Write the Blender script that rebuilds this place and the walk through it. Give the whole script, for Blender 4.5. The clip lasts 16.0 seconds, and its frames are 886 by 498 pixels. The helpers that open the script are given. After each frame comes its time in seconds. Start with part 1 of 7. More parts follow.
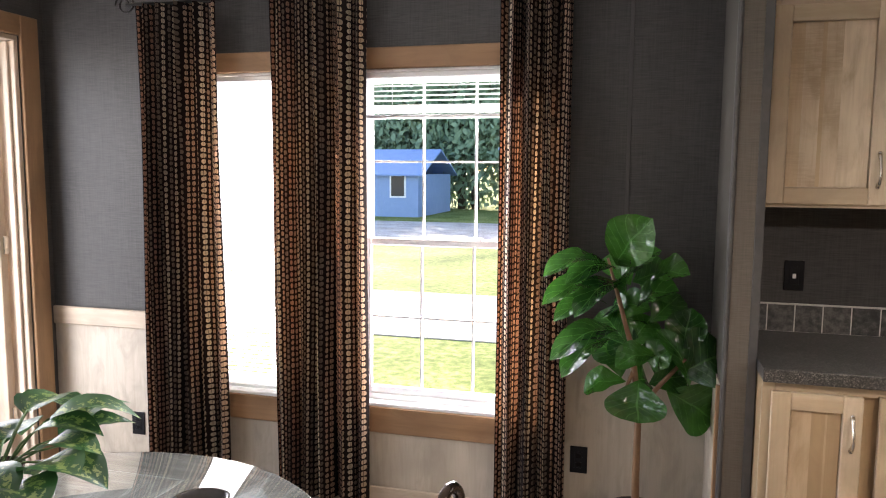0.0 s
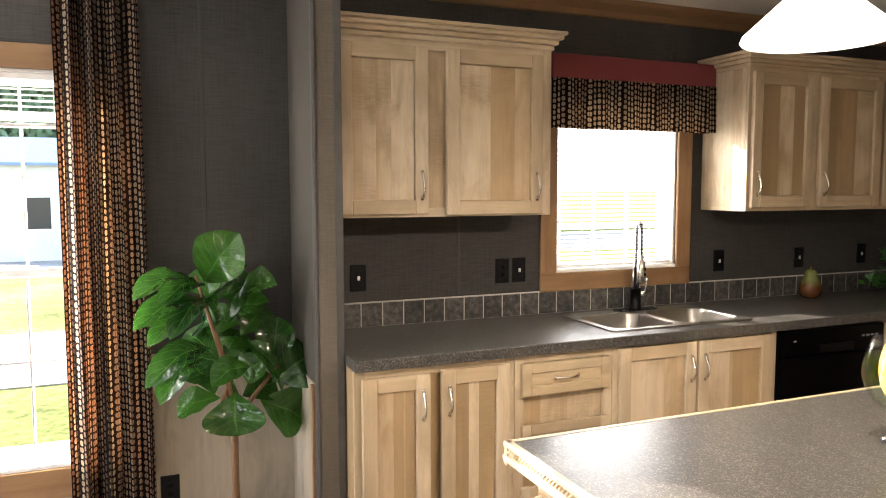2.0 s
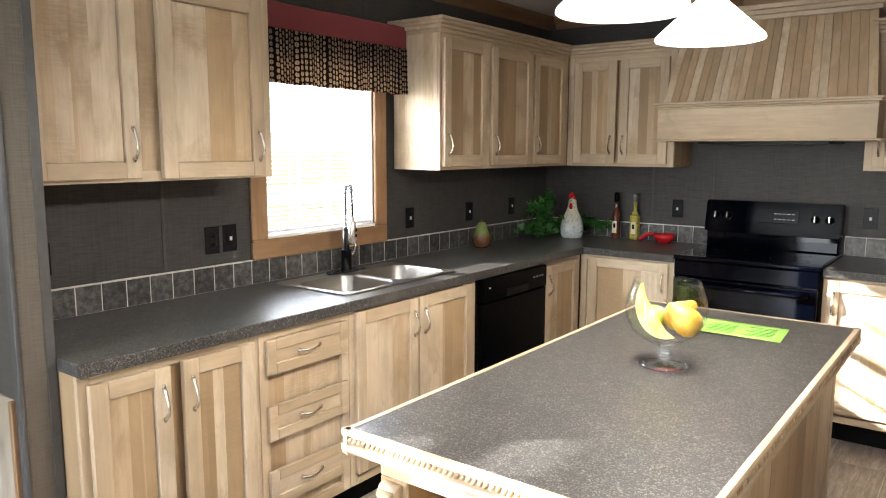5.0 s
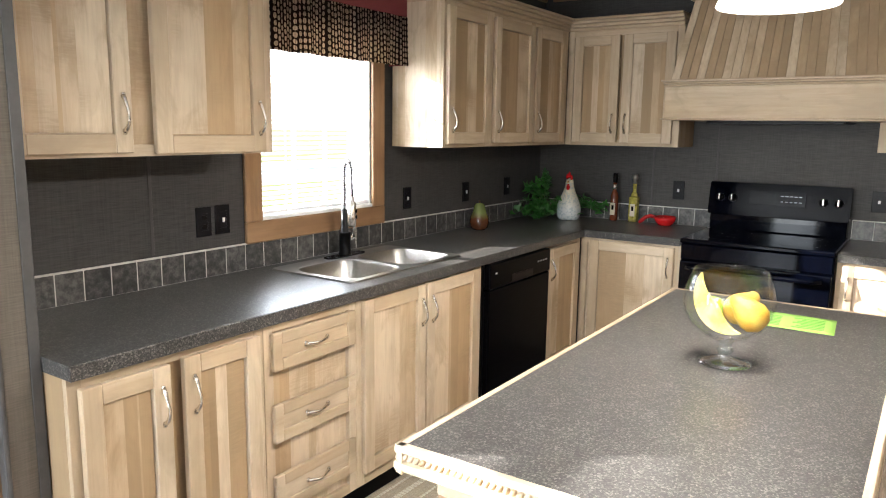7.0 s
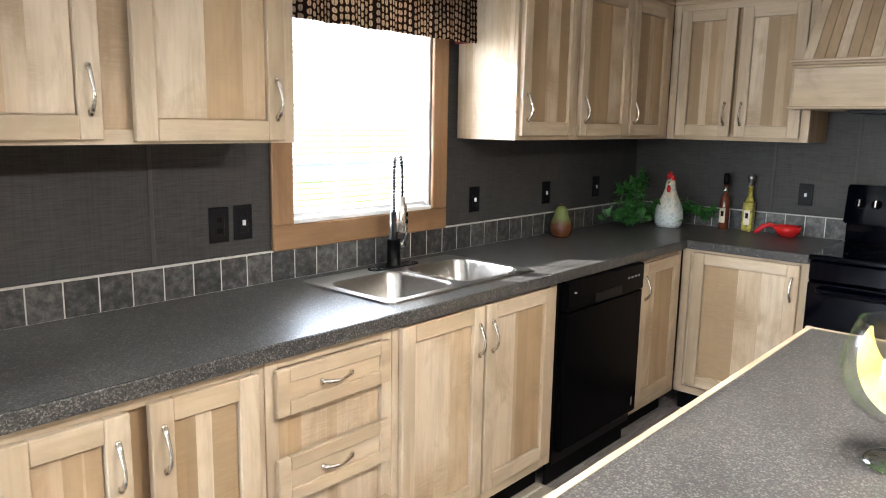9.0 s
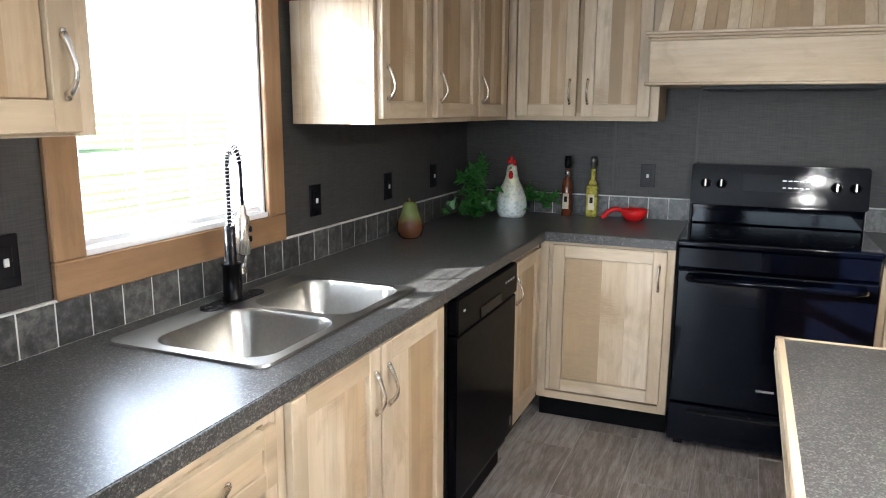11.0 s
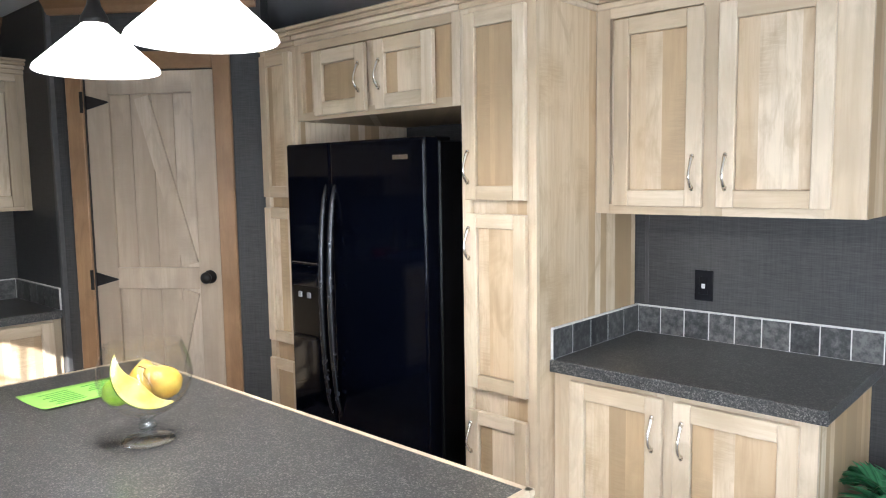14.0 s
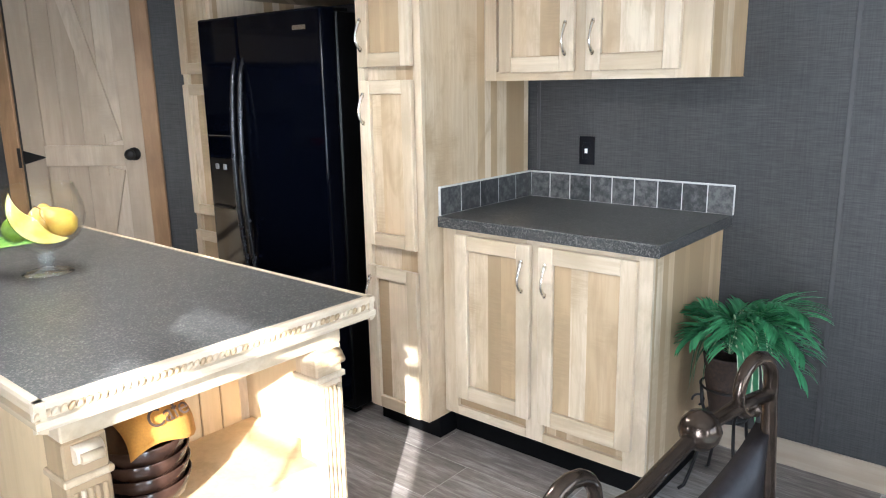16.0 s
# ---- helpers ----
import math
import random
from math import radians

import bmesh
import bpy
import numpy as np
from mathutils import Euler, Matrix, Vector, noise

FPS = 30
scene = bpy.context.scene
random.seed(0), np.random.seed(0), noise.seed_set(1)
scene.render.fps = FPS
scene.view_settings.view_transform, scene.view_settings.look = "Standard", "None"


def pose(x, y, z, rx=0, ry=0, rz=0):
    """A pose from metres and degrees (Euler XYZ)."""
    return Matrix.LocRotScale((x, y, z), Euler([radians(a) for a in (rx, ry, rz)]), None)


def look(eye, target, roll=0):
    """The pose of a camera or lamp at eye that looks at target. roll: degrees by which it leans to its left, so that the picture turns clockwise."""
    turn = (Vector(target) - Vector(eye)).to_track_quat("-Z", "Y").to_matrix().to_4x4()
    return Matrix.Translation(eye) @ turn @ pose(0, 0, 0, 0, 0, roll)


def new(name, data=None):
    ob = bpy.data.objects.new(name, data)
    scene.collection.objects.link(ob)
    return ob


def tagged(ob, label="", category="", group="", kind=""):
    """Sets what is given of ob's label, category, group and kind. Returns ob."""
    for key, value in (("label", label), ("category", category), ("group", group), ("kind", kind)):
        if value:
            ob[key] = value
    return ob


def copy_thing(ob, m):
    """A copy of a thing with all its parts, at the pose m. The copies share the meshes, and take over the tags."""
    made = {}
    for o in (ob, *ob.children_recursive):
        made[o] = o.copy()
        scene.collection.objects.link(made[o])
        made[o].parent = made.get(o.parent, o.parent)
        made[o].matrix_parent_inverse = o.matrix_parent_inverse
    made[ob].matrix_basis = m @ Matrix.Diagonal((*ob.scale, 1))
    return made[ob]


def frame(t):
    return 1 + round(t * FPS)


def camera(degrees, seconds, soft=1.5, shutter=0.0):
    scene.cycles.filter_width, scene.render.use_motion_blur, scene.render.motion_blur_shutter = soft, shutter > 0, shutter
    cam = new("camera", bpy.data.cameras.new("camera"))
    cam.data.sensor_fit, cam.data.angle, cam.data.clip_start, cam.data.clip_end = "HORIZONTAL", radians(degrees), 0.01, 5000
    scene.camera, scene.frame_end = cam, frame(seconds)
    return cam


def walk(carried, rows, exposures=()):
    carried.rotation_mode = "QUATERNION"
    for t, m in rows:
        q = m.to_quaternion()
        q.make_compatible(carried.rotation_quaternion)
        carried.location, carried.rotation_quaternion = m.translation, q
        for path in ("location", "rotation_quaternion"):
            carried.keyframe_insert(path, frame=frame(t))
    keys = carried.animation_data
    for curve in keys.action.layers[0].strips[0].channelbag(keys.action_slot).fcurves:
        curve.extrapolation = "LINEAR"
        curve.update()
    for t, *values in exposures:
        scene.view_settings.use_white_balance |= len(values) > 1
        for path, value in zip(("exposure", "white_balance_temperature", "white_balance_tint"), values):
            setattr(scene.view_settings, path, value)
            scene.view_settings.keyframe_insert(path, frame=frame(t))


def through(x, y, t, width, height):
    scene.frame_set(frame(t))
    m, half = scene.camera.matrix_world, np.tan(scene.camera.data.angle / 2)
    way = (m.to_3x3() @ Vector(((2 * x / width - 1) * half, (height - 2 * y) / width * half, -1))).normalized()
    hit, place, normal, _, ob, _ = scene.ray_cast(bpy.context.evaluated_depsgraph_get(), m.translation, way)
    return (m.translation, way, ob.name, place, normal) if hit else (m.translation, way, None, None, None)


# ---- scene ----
cam = camera(62.4, 16.0, soft=1.1)
PATH = [
    (0, (0.608, 0.23, 1.52), (0.093, 2.15, 1.308), 0.4),
    (0.5, (0.565, 0.275, 1.541), (0.358, 2.253, 1.333), 0.2),
    (1, (0.473, 0.293, 1.523), (0.635, 2.277, 1.336), 0.5),
    (1.5, (0.415, 0.263, 1.525), (0.9, 2.195, 1.354), 0.6),
    (2, (0.33, 0.192, 1.519), (1.085, 2.036, 1.354), -0.1),
    (2.5, (0.166, 0.16, 1.533), (1.182, 1.872, 1.343), -0.8),
    (3, (0.007, 0.233, 1.547), (1.25, 1.784, 1.328), -0.9),
    (3.5, (-0.093, 0.253, 1.555), (1.307, 1.658, 1.304), -0.2),
    (4, (-0.06, 0.289, 1.539), (1.436, 1.593, 1.286), 0.1),
    (4.2, (-0.036, 0.368, 1.54), (1.496, 1.628, 1.286), 0.4),
    (6.3, (0.067, 0.837, 1.488), (1.678, 1.982, 1.186), 0.1),
    (6.5, (0.07, 0.874, 1.494), (1.694, 1.997, 1.179), 0.3),
    (7, (0.085, 0.928, 1.507), (1.719, 2.032, 1.177), 0.8),
    (7.5, (0.158, 0.941, 1.494), (1.745, 2.111, 1.162), 1.0),
    (8, (0.367, 0.966, 1.484), (1.859, 2.255, 1.151), 1.0),
    (8.2, (0.436, 1.0, 1.48), (1.898, 2.324, 1.151), 0.9),
    (10.3, (0.862, 1.586, 1.447), (2.49, 2.68, 1.056), 1.1),
    (10.5, (0.911, 1.676, 1.439), (2.592, 2.689, 1.053), 0.8),
    (11, (0.935, 1.825, 1.456), (2.75, 2.578, 1.08), 0.3),
    (11.5, (0.857, 1.979, 1.481), (2.804, 2.284, 1.14), -0.4),
    (12, (0.747, 1.984, 1.51), (2.717, 1.807, 1.215), -0.3),
    (12.5, (0.648, 1.947, 1.506), (2.543, 1.362, 1.252), -0.4),
    (13, (0.493, 1.928, 1.512), (2.258, 1.015, 1.286), -0.7),
    (13.5, (0.369, 1.99, 1.531), (1.942, 0.771, 1.334), -0.8),
    (14, (0.281, 2.145, 1.551), (1.622, 0.675, 1.352), -0.9),
    (14.5, (0.18, 2.21, 1.549), (1.366, 0.614, 1.336), -0.7),
    (15, (0.069, 2.171, 1.525), (1.221, 0.557, 1.264), -0.7),
    (15.5, (-0.059, 2.129, 1.455), (1.145, 0.566, 1.122), -0.7),
    (16, (-0.094, 2.131, 1.407), (1.169, 0.646, 0.961), -1.1),
]
walk(cam, [(t, look(eye, target, roll)) for t, eye, target, roll in PATH], [(0.0, 2.15, 6600, 19), (0.5, 2.15, 7050, 19), (1.0, 2.2, 7350, 20), (1.5, 2.25, 7350, 20), (2.0, 2.68, 7250, 16), (2.5, 2.95, 6950, 14), (3.5, 3.0, 6470, 12), (4.0, 2.98, 6370, 12), (6.5, 3.0, 6180, 12), (8.0, 3.1, 6130, 12),
      (10.5, 3.1, 5680, 10), (12.0, 3.2, 5730, 11), (12.75, 3.18, 5490, 10), (13.5, 2.68, 5560, 11), (14.5, 2.52, 5610, 10), (15.0, 2.5, 5660, 10), (16.0, 2.5, 5470, 9)])

# ---- world, sun, window light ----
SUN_DIR = Vector((0.575, -0.808, -0.38)).normalized()
world = bpy.data.worlds.new("world")
scene.world = world
world.use_nodes = True
_n = world.node_tree.nodes
_sky = _n.new("ShaderNodeTexSky")
_sky.sky_type = "NISHITA"
_sky.sun_disc = False
_sky.sun_elevation = radians(21.0)
_sky.sun_rotation = radians(-35.4)
world.node_tree.links.new(_sky.outputs[0], _n["Background"].inputs[0])
_n["Background"].inputs[1].default_value = 0.15
_sun = bpy.data.lights.new("sun", "SUN")
_sun.energy, _sun.angle, _sun.color = 5.0, radians(0.53), (1.0, 0.93, 0.82)
_so = new("sun", _sun)
_so.matrix_world = SUN_DIR.to_track_quat("-Z", "Y").to_matrix().to_4x4()


def sky_light(name, x0, x1, y, z0, z1, power):
    """Daylight that enters through a window of the north wall."""
    d = bpy.data.lights.new(name, "AREA")
    d.shape, d.size, d.size_y, d.energy, d.color = "RECTANGLE", x1 - x0, z1 - z0, power, (0.93, 0.97, 1.0)
    o = new(name, d)
    o.matrix_world = pose((x0 + x1) / 2, y, (z0 + z1) / 2, -90, 0, 0)
    return o


sky_light("daylight_dining_a", -1.48, -0.82, 3.42, 0.5, 1.9, 20)
sky_light("daylight_dining_b", -0.60, 0.20, 3.42, 0.5, 1.74, 30)
sky_light("daylight_kitchen", 2.2, 2.88, 3.42, 1.14, 1.86, 4)
# Added fill lamp at an assumed west window that is never in view.
_west = sky_light("fill_west", -0.9, 0.9, 3.4, 0.8, 2.0, 6)
_west.matrix_world = pose(-2.42, 0.95, 1.40, 0, -90, 0)
_west.data.size, _west.data.size_y = 1.15, 1.75
_door = sky_light("daylight_doorway", -0.3, 0.3, 3.4, 0.1, 2.0, 9)
_door.matrix_world = pose(-2.46, 2.62, 1.08, 0, -90, 0)
_door.data.size, _door.data.size_y = 1.9, 0.55


# ---- mesh helpers ----
ORIGIN = {}


def thing(name, loc, label="", category="", group="", kind=""):
    """An empty at the base of a thing; its parts are given in world metres."""
    ob = new(name)
    ob.empty_display_size = 0.1
    ob.location = loc
    ORIGIN[ob.name] = Vector(loc)
    return tagged(ob, label, category, group, kind)


def part(name, bm, material, parent=None, label="", smooth=False):
    """Links a bmesh, given in world metres, as one mesh object under a thing or a part."""
    me = bpy.data.meshes.new(name)
    off = ORIGIN[parent.name] if parent else Vector((0, 0, 0))
    if off.length:
        bmesh.ops.translate(bm, verts=bm.verts, vec=-off)
    if smooth:
        for f in bm.faces:
            f.smooth = True
    bmesh.ops.recalc_face_normals(bm, faces=bm.faces)
    bm.to_mesh(me)
    bm.free()
    for m in (material if isinstance(material, (list, tuple)) else [material]):
        me.materials.append(m)
    ob = new(name, me)
    if parent:
        ob.parent = parent
    ORIGIN[ob.name] = off
    if label:
        ob["label"] = label
    return ob


def struct(name, bm, material, label="", category="", smooth=False):
    ob = part(name, bm, material, None, label, smooth)
    return tagged(ob, label, category, "", "structure")


def box(bm, lo, hi, M=None, bev=0.0, seg=1, mat=0):
    x0, x1 = sorted((lo[0], hi[0]))
    y0, y1 = sorted((lo[1], hi[1]))
    z0, z1 = sorted((lo[2], hi[2]))
    co = [(x, y, z) for z in (z0, z1) for y in (y0, y1) for x in (x0, x1)]
    vs = [bm.verts.new(M @ Vector(c) if M else c) for c in co]
    fs = [bm.faces.new([vs[i] for i in q]) for q in ((0, 2, 3, 1), (4, 5, 7, 6), (0, 1, 5, 4), (2, 6, 7, 3), (0, 4, 6, 2), (1, 3, 7, 5))]
    for f in fs:
        f.material_index = mat
    if bev > 0:
        es = list({e for f in fs for e in f.edges})
        bmesh.ops.bevel(bm, geom=es, offset=bev, segments=seg, affect="EDGES", profile=0.5)
    return fs


def one(lo, hi, M=None, bev=0.0, seg=1):
    bm = bmesh.new()
    box(bm, lo, hi, M, bev, seg)
    return bm


def lathe(bm, prof, c=(0, 0, 0), seg=24, M=None, cap=True, squash=1.0):
    """Turns (radius, z) pairs round the vertical through c."""
    rings = []
    for r, z in prof:
        ring = []
        for i in range(seg):
            a = 2 * math.pi * i / seg
            v = Vector((c[0] + r * math.cos(a), c[1] + r * math.sin(a) * squash, c[2] + z))
            ring.append(bm.verts.new(M @ v if M else v))
        rings.append(ring)
    for a, b in zip(rings, rings[1:]):
        for i in range(seg):
            j = (i + 1) % seg
            f = bm.faces.new((a[i], a[j], b[j], b[i]))
            f.smooth = True
    if cap:
        if prof[0][0] > 1e-5:
            bm.faces.new(rings[0][::-1])
        if prof[-1][0] > 1e-5:
            bm.faces.new(rings[-1])


def tube(bm, pts, r, seg=8, M=None, cap=True):
    """A round bar along points; r is one radius or one for each point."""
    pts = [Vector(p) for p in pts]
    n = len(pts)
    rs = r if isinstance(r, (list, tuple)) else [r] * n
    t0 = (pts[1] - pts[0]).normalized()
    side = t0.cross(Vector((0, 0, 1)))
    if side.length < 1e-3:
        side = t0.cross(Vector((1, 0, 0)))
    side.normalize()
    rings = []
    for k in range(n):
        t = (pts[min(k + 1, n - 1)] - pts[max(k - 1, 0)]).normalized()
        side = (side - t * side.dot(t)).normalized()
        up = t.cross(side)
        ring = []
        for i in range(seg):
            a = 2 * math.pi * i / seg
            v = pts[k] + (side * math.cos(a) + up * math.sin(a)) * rs[k]
            ring.append(bm.verts.new(M @ v if M else v))
        rings.append(ring)
    for a, b in zip(rings, rings[1:]):
        for i in range(seg):
            j = (i + 1) % seg
            f = bm.faces.new((a[i], b[i], b[j], a[j]))
            f.smooth = True
    if cap:
        bm.faces.new(rings[0])
        bm.faces.new(rings[-1][::-1])


def prism(bm, outline, a, b, M=None):
    """Extrudes an outline of (p, q) from a to b along the third axis: (p, t, q)."""
    va = [bm.verts.new(M @ Vector((p, a, q)) if M else (p, a, q)) for p, q in outline]
    vb = [bm.verts.new(M @ Vector((p, b, q)) if M else (p, b, q)) for p, q in outline]
    n = len(outline)
    bm.faces.new(va)
    bm.faces.new(vb[::-1])
    for i in range(n):
        bm.faces.new((va[i], vb[i], vb[(i + 1) % n], va[(i + 1) % n]))
    bmesh.ops.recalc_face_normals(bm, faces=bm.faces)


def rounded(w, d, r, n=6):
    """Corners of a rounded rectangle about the origin."""
    out = []
    for cx, cy, a0 in ((w / 2 - r, d / 2 - r, 0), (-w / 2 + r, d / 2 - r, 90), (-w / 2 + r, -d / 2 + r, 180), (w / 2 - r, -d / 2 + r, 270)):
        for i in range(n + 1):
            a = radians(a0 + 90 * i / n)
            out.append((cx + r * math.cos(a), cy + r * math.sin(a)))
    return out


# ---- materials ----
class Mat:
    """A node material with a few shortcuts."""

    def __init__(self, name, rough=0.5, metal=0.0, color=(0.5, 0.5, 0.5), spec=0.5):
        self.m = bpy.data.materials.new(name)
        self.m.use_nodes = True
        self.nt = self.m.node_tree
        self.b = self.nt.nodes["Principled BSDF"]
        self.b.inputs["Roughness"].default_value = rough
        self.b.inputs["Metallic"].default_value = metal
        self.b.inputs["Base Color"].default_value = (*color, 1)
        self.b.inputs["Specular IOR Level"].default_value = spec

    def node(self, kind, **kw):
        n = self.nt.nodes.new("ShaderNode" + kind)
        for k, v in kw.items():
            if k in n.inputs:
                n.inputs[k].default_value = v
        return n

    def link(self, a, b):
        self.nt.links.new(a, b)

    def coords(self, scale=(1, 1, 1), uv=False):
        if uv:
            c = self.node("TexCoord").outputs["UV"]
        else:
            c = self.node("NewGeometry").outputs["Position"]
        m = self.node("Mapping")
        m.inputs["Scale"].default_value = scale
        self.link(c, m.inputs["Vector"])
        return m.outputs[0]

    def noise(self, vec, scale=5.0, detail=4.0, rough=0.55, dist=0.0):
        n = self.node("TexNoise", Scale=scale, Detail=detail, Roughness=rough, Distortion=dist)
        self.link(vec, n.inputs["Vector"])
        return n.outputs[0]

    def ramp(self, fac, stops):
        r = self.node("ValToRGB")
        els = r.color_ramp.elements
        while len(els) < len(stops):
            els.new(0.5)
        for e, (p, c) in zip(els, stops):
            e.position = p
            e.color = (*c, 1) if len(c) == 3 else c
        self.link(fac, r.inputs[0])
        return r.outputs[0]

    def mix(self, fac, a, b, mode="MIX"):
        m = self.node("Mix")
        m.data_type, m.blend_type = "RGBA", mode
        for s, v in ((0, fac), (6, a), (7, b)):
            if isinstance(v, (int, float)):
                m.inputs[s].default_value = v
            elif isinstance(v, tuple):
                m.inputs[s].default_value = (*v, 1)
            else:
                self.link(v, m.inputs[s])
        return m.outputs[2]

    def math(self, op, a, b=0.0, c=0.0):
        m = self.node("Math")
        m.operation = op
        for s, v in ((0, a), (1, b), (2, c)):
            if isinstance(v, (int, float)):
                m.inputs[s].default_value = v
            else:
                self.link(v, m.inputs[s])
        return m.outputs[0]

    def color(self, sock):
        self.link(sock, self.b.inputs["Base Color"])
        return self

    def rough(self, sock, lo, hi):
        r = self.node("MapRange")
        r.inputs[3].default_value, r.inputs[4].default_value = lo, hi
        self.link(sock, r.inputs[0])
        self.link(r.outputs[0], self.b.inputs["Roughness"])
        return self

    def bump(self, sock, strength=0.2, distance=0.01):
        b = self.node("Bump", Strength=strength, Distance=distance)
        self.link(sock, b.inputs["Height"])
        self.link(b.outputs[0], self.b.inputs["Normal"])
        return self


def wood(name, light, mid, dark, axis="z", rough=0.45, tone=0.5, marks=0.5, fine=60.0, strips=0.0):
    """Boards with grain along one axis; each island of a mesh gets its own tone."""
    M = Mat(name, rough)
    s = {"z": (1, 1, 0.07), "x": (0.07, 1, 1), "y": (1, 0.07, 1)}[axis]
    geo = M.node("NewGeometry")
    isl = M.math("FRACT", M.math("ADD", geo.outputs["Random Per Island"], M.math("MULTIPLY", M.node("ObjectInfo").outputs["Random"], 7.3)))
    add = M.node("CombineXYZ")
    for i in range(3):
        M.link(M.math("MULTIPLY", isl, (13.0, 7.0, 23.0)[i]), add.inputs[i])
    v = M.node("VectorMath")
    v.operation = "ADD"
    M.link(geo.outputs["Position"], v.inputs[0])
    M.link(add.outputs[0], v.inputs[1])
    mp = M.node("Mapping")
    mp.inputs["Scale"].default_value = s
    M.link(v.outputs[0], mp.inputs["Vector"])
    grain = M.noise(mp.outputs[0], fine, 5, 0.65, 0.3)
    broad = M.noise(mp.outputs[0], 9.0, 3, 0.5, 0.6)
    cl = M.noise(v.outputs[0], 3.2, 2, 0.5)
    if strips and axis == "z":
        # printed boards of uneven width within one panel
        sp = M.node("SeparateXYZ")
        M.link(v.outputs[0], sp.inputs[0])
        run = M.math("ADD", M.math("MULTIPLY", sp.outputs[0], 11.0), M.math("MULTIPLY", sp.outputs[1], 11.0))
        wn = M.node("TexWhiteNoise")
        wn.noise_dimensions = "1D"
        M.link(M.math("FLOOR", M.math("ADD", run, M.math("SINE", M.math("MULTIPLY", run, 1.3)))), wn.inputs["W"])
        isl2 = M.math("ADD", M.math("MULTIPLY", isl, 1 - strips), M.math("MULTIPLY", wn.outputs["Value"], strips))
    else:
        isl2 = isl
    base = M.ramp(M.math("ADD", M.math("MULTIPLY", isl2, tone), M.math("MULTIPLY", broad, 1 - tone)), [(0.22, tuple(k * 0.74 for k in mid)), (0.43 if marks < 0.2 else 0.48, mid), (0.60 if marks < 0.2 else 0.68, light)])
    c = M.mix(M.ramp(grain, [(0.32, (0.28, 0.28, 0.28)), (0.56, (0, 0, 0))]), base, dark)
    # saw marks across the grain and cloudy stains
    mp2 = M.node("Mapping")
    mp2.inputs["Scale"].default_value = {"z": (16, 16, 150), "x": (150, 16, 16), "y": (16, 150, 16)}[axis]
    mp2.inputs["Rotation"].default_value = (0.30, 0.30, 0)
    M.link(v.outputs[0], mp2.inputs["Vector"])
    saw = M.noise(mp2.outputs[0], 1.0, 3, 0.6, 0.6)
    spot = M.ramp(M.math("SUBTRACT", cl, M.math("MULTIPLY", isl, 0.12)), [(0.47, (0, 0, 0)), (0.60, (1, 1, 1))])
    sm = M.mix(1.0, M.ramp(saw, [(0.42, (0, 0, 0)), (0.56, (marks, marks, marks))]), spot, "MULTIPLY")
    c = M.mix(sm, c, tuple(k * 0.52 for k in mid))
    mp3 = M.node("Mapping")
    mp3.inputs["Scale"].default_value = {"z": (1, 1, 0.4), "x": (0.4, 1, 1), "y": (1, 0.4, 1)}[axis]
    M.link(v.outputs[0], mp3.inputs["Vector"])
    blot = M.noise(mp3.outputs[0], 11, 4, 0.6, 0.8)
    c = M.mix(M.ramp(blot, [(0.5, (0, 0, 0)), (0.70, (0.6, 0.6, 0.6))]), c, tuple(k * 0.74 for k in mid))
    c = M.mix(M.ramp(cl, [(0.50, (0, 0, 0)), (0.68, (0.6, 0.6, 0.6))]), c, tuple(k * 0.78 for k in mid))
    M.color(c)
    M.rough(grain, rough - 0.08, rough + 0.12)
    M.bump(grain, 0.12, 0.003)
    return M.m


CAB = dict(light=(0.66, 0.545, 0.40), mid=(0.47, 0.33, 0.185), dark=(0.27, 0.16, 0.08), marks=0.5, strips=0.3)
WOOD_V = wood("cabinet_wood_upright", **CAB, tone=0.8)
WOOD_S = wood("cabinet_side_wood", **{**CAB, "strips": 0.75, "marks": 0.3}, tone=0.8)
WOOD_F = wood("cabinet_frame_wood", light=(0.62, 0.51, 0.37), mid=(0.52, 0.405, 0.27), dark=(0.33, 0.22, 0.125), tone=0.3, marks=0.0)
WOOD_X = wood("cabinet_wood_along", light=(0.62, 0.51, 0.37), mid=(0.51, 0.395, 0.26), dark=(0.33, 0.22, 0.125), marks=0.0, axis="x", tone=0.25)
WOOD_Y = wood("cabinet_wood_across", light=(0.62, 0.51, 0.37), mid=(0.51, 0.395, 0.26), dark=(0.33, 0.22, 0.125), marks=0.0, axis="y", tone=0.25)
OAK = dict(light=(0.34, 0.20, 0.10), mid=(0.26, 0.145, 0.068), dark=(0.15, 0.075, 0.032))
OAK_V = wood("oak_trim_upright", **OAK, rough=0.4, tone=0.25, marks=0.0)
OAK_X = wood("oak_trim_along", **OAK, axis="x", rough=0.4, tone=0.25, marks=0.0)
OAK_Y = wood("oak_trim_across", **OAK, axis="y", rough=0.4, tone=0.25, marks=0.0)
PINE = dict(light=(0.54, 0.44, 0.34), mid=(0.45, 0.35, 0.255), dark=(0.31, 0.22, 0.145))
PINE_V = wood("barn_door_wood", **PINE, rough=0.55, tone=0.4, marks=0.15)
PANEL_V = wood("wainscot_wood", light=(0.47, 0.41, 0.33), mid=(0.40, 0.34, 0.265), dark=(0.27, 0.22, 0.165), rough=0.5, tone=0.2, marks=0.0)
HOOD_V = wood("hood_bead_wood", light=(0.68, 0.57, 0.42), mid=(0.50, 0.365, 0.225), dark=(0.31, 0.20, 0.11), tone=0.6, marks=0.3)
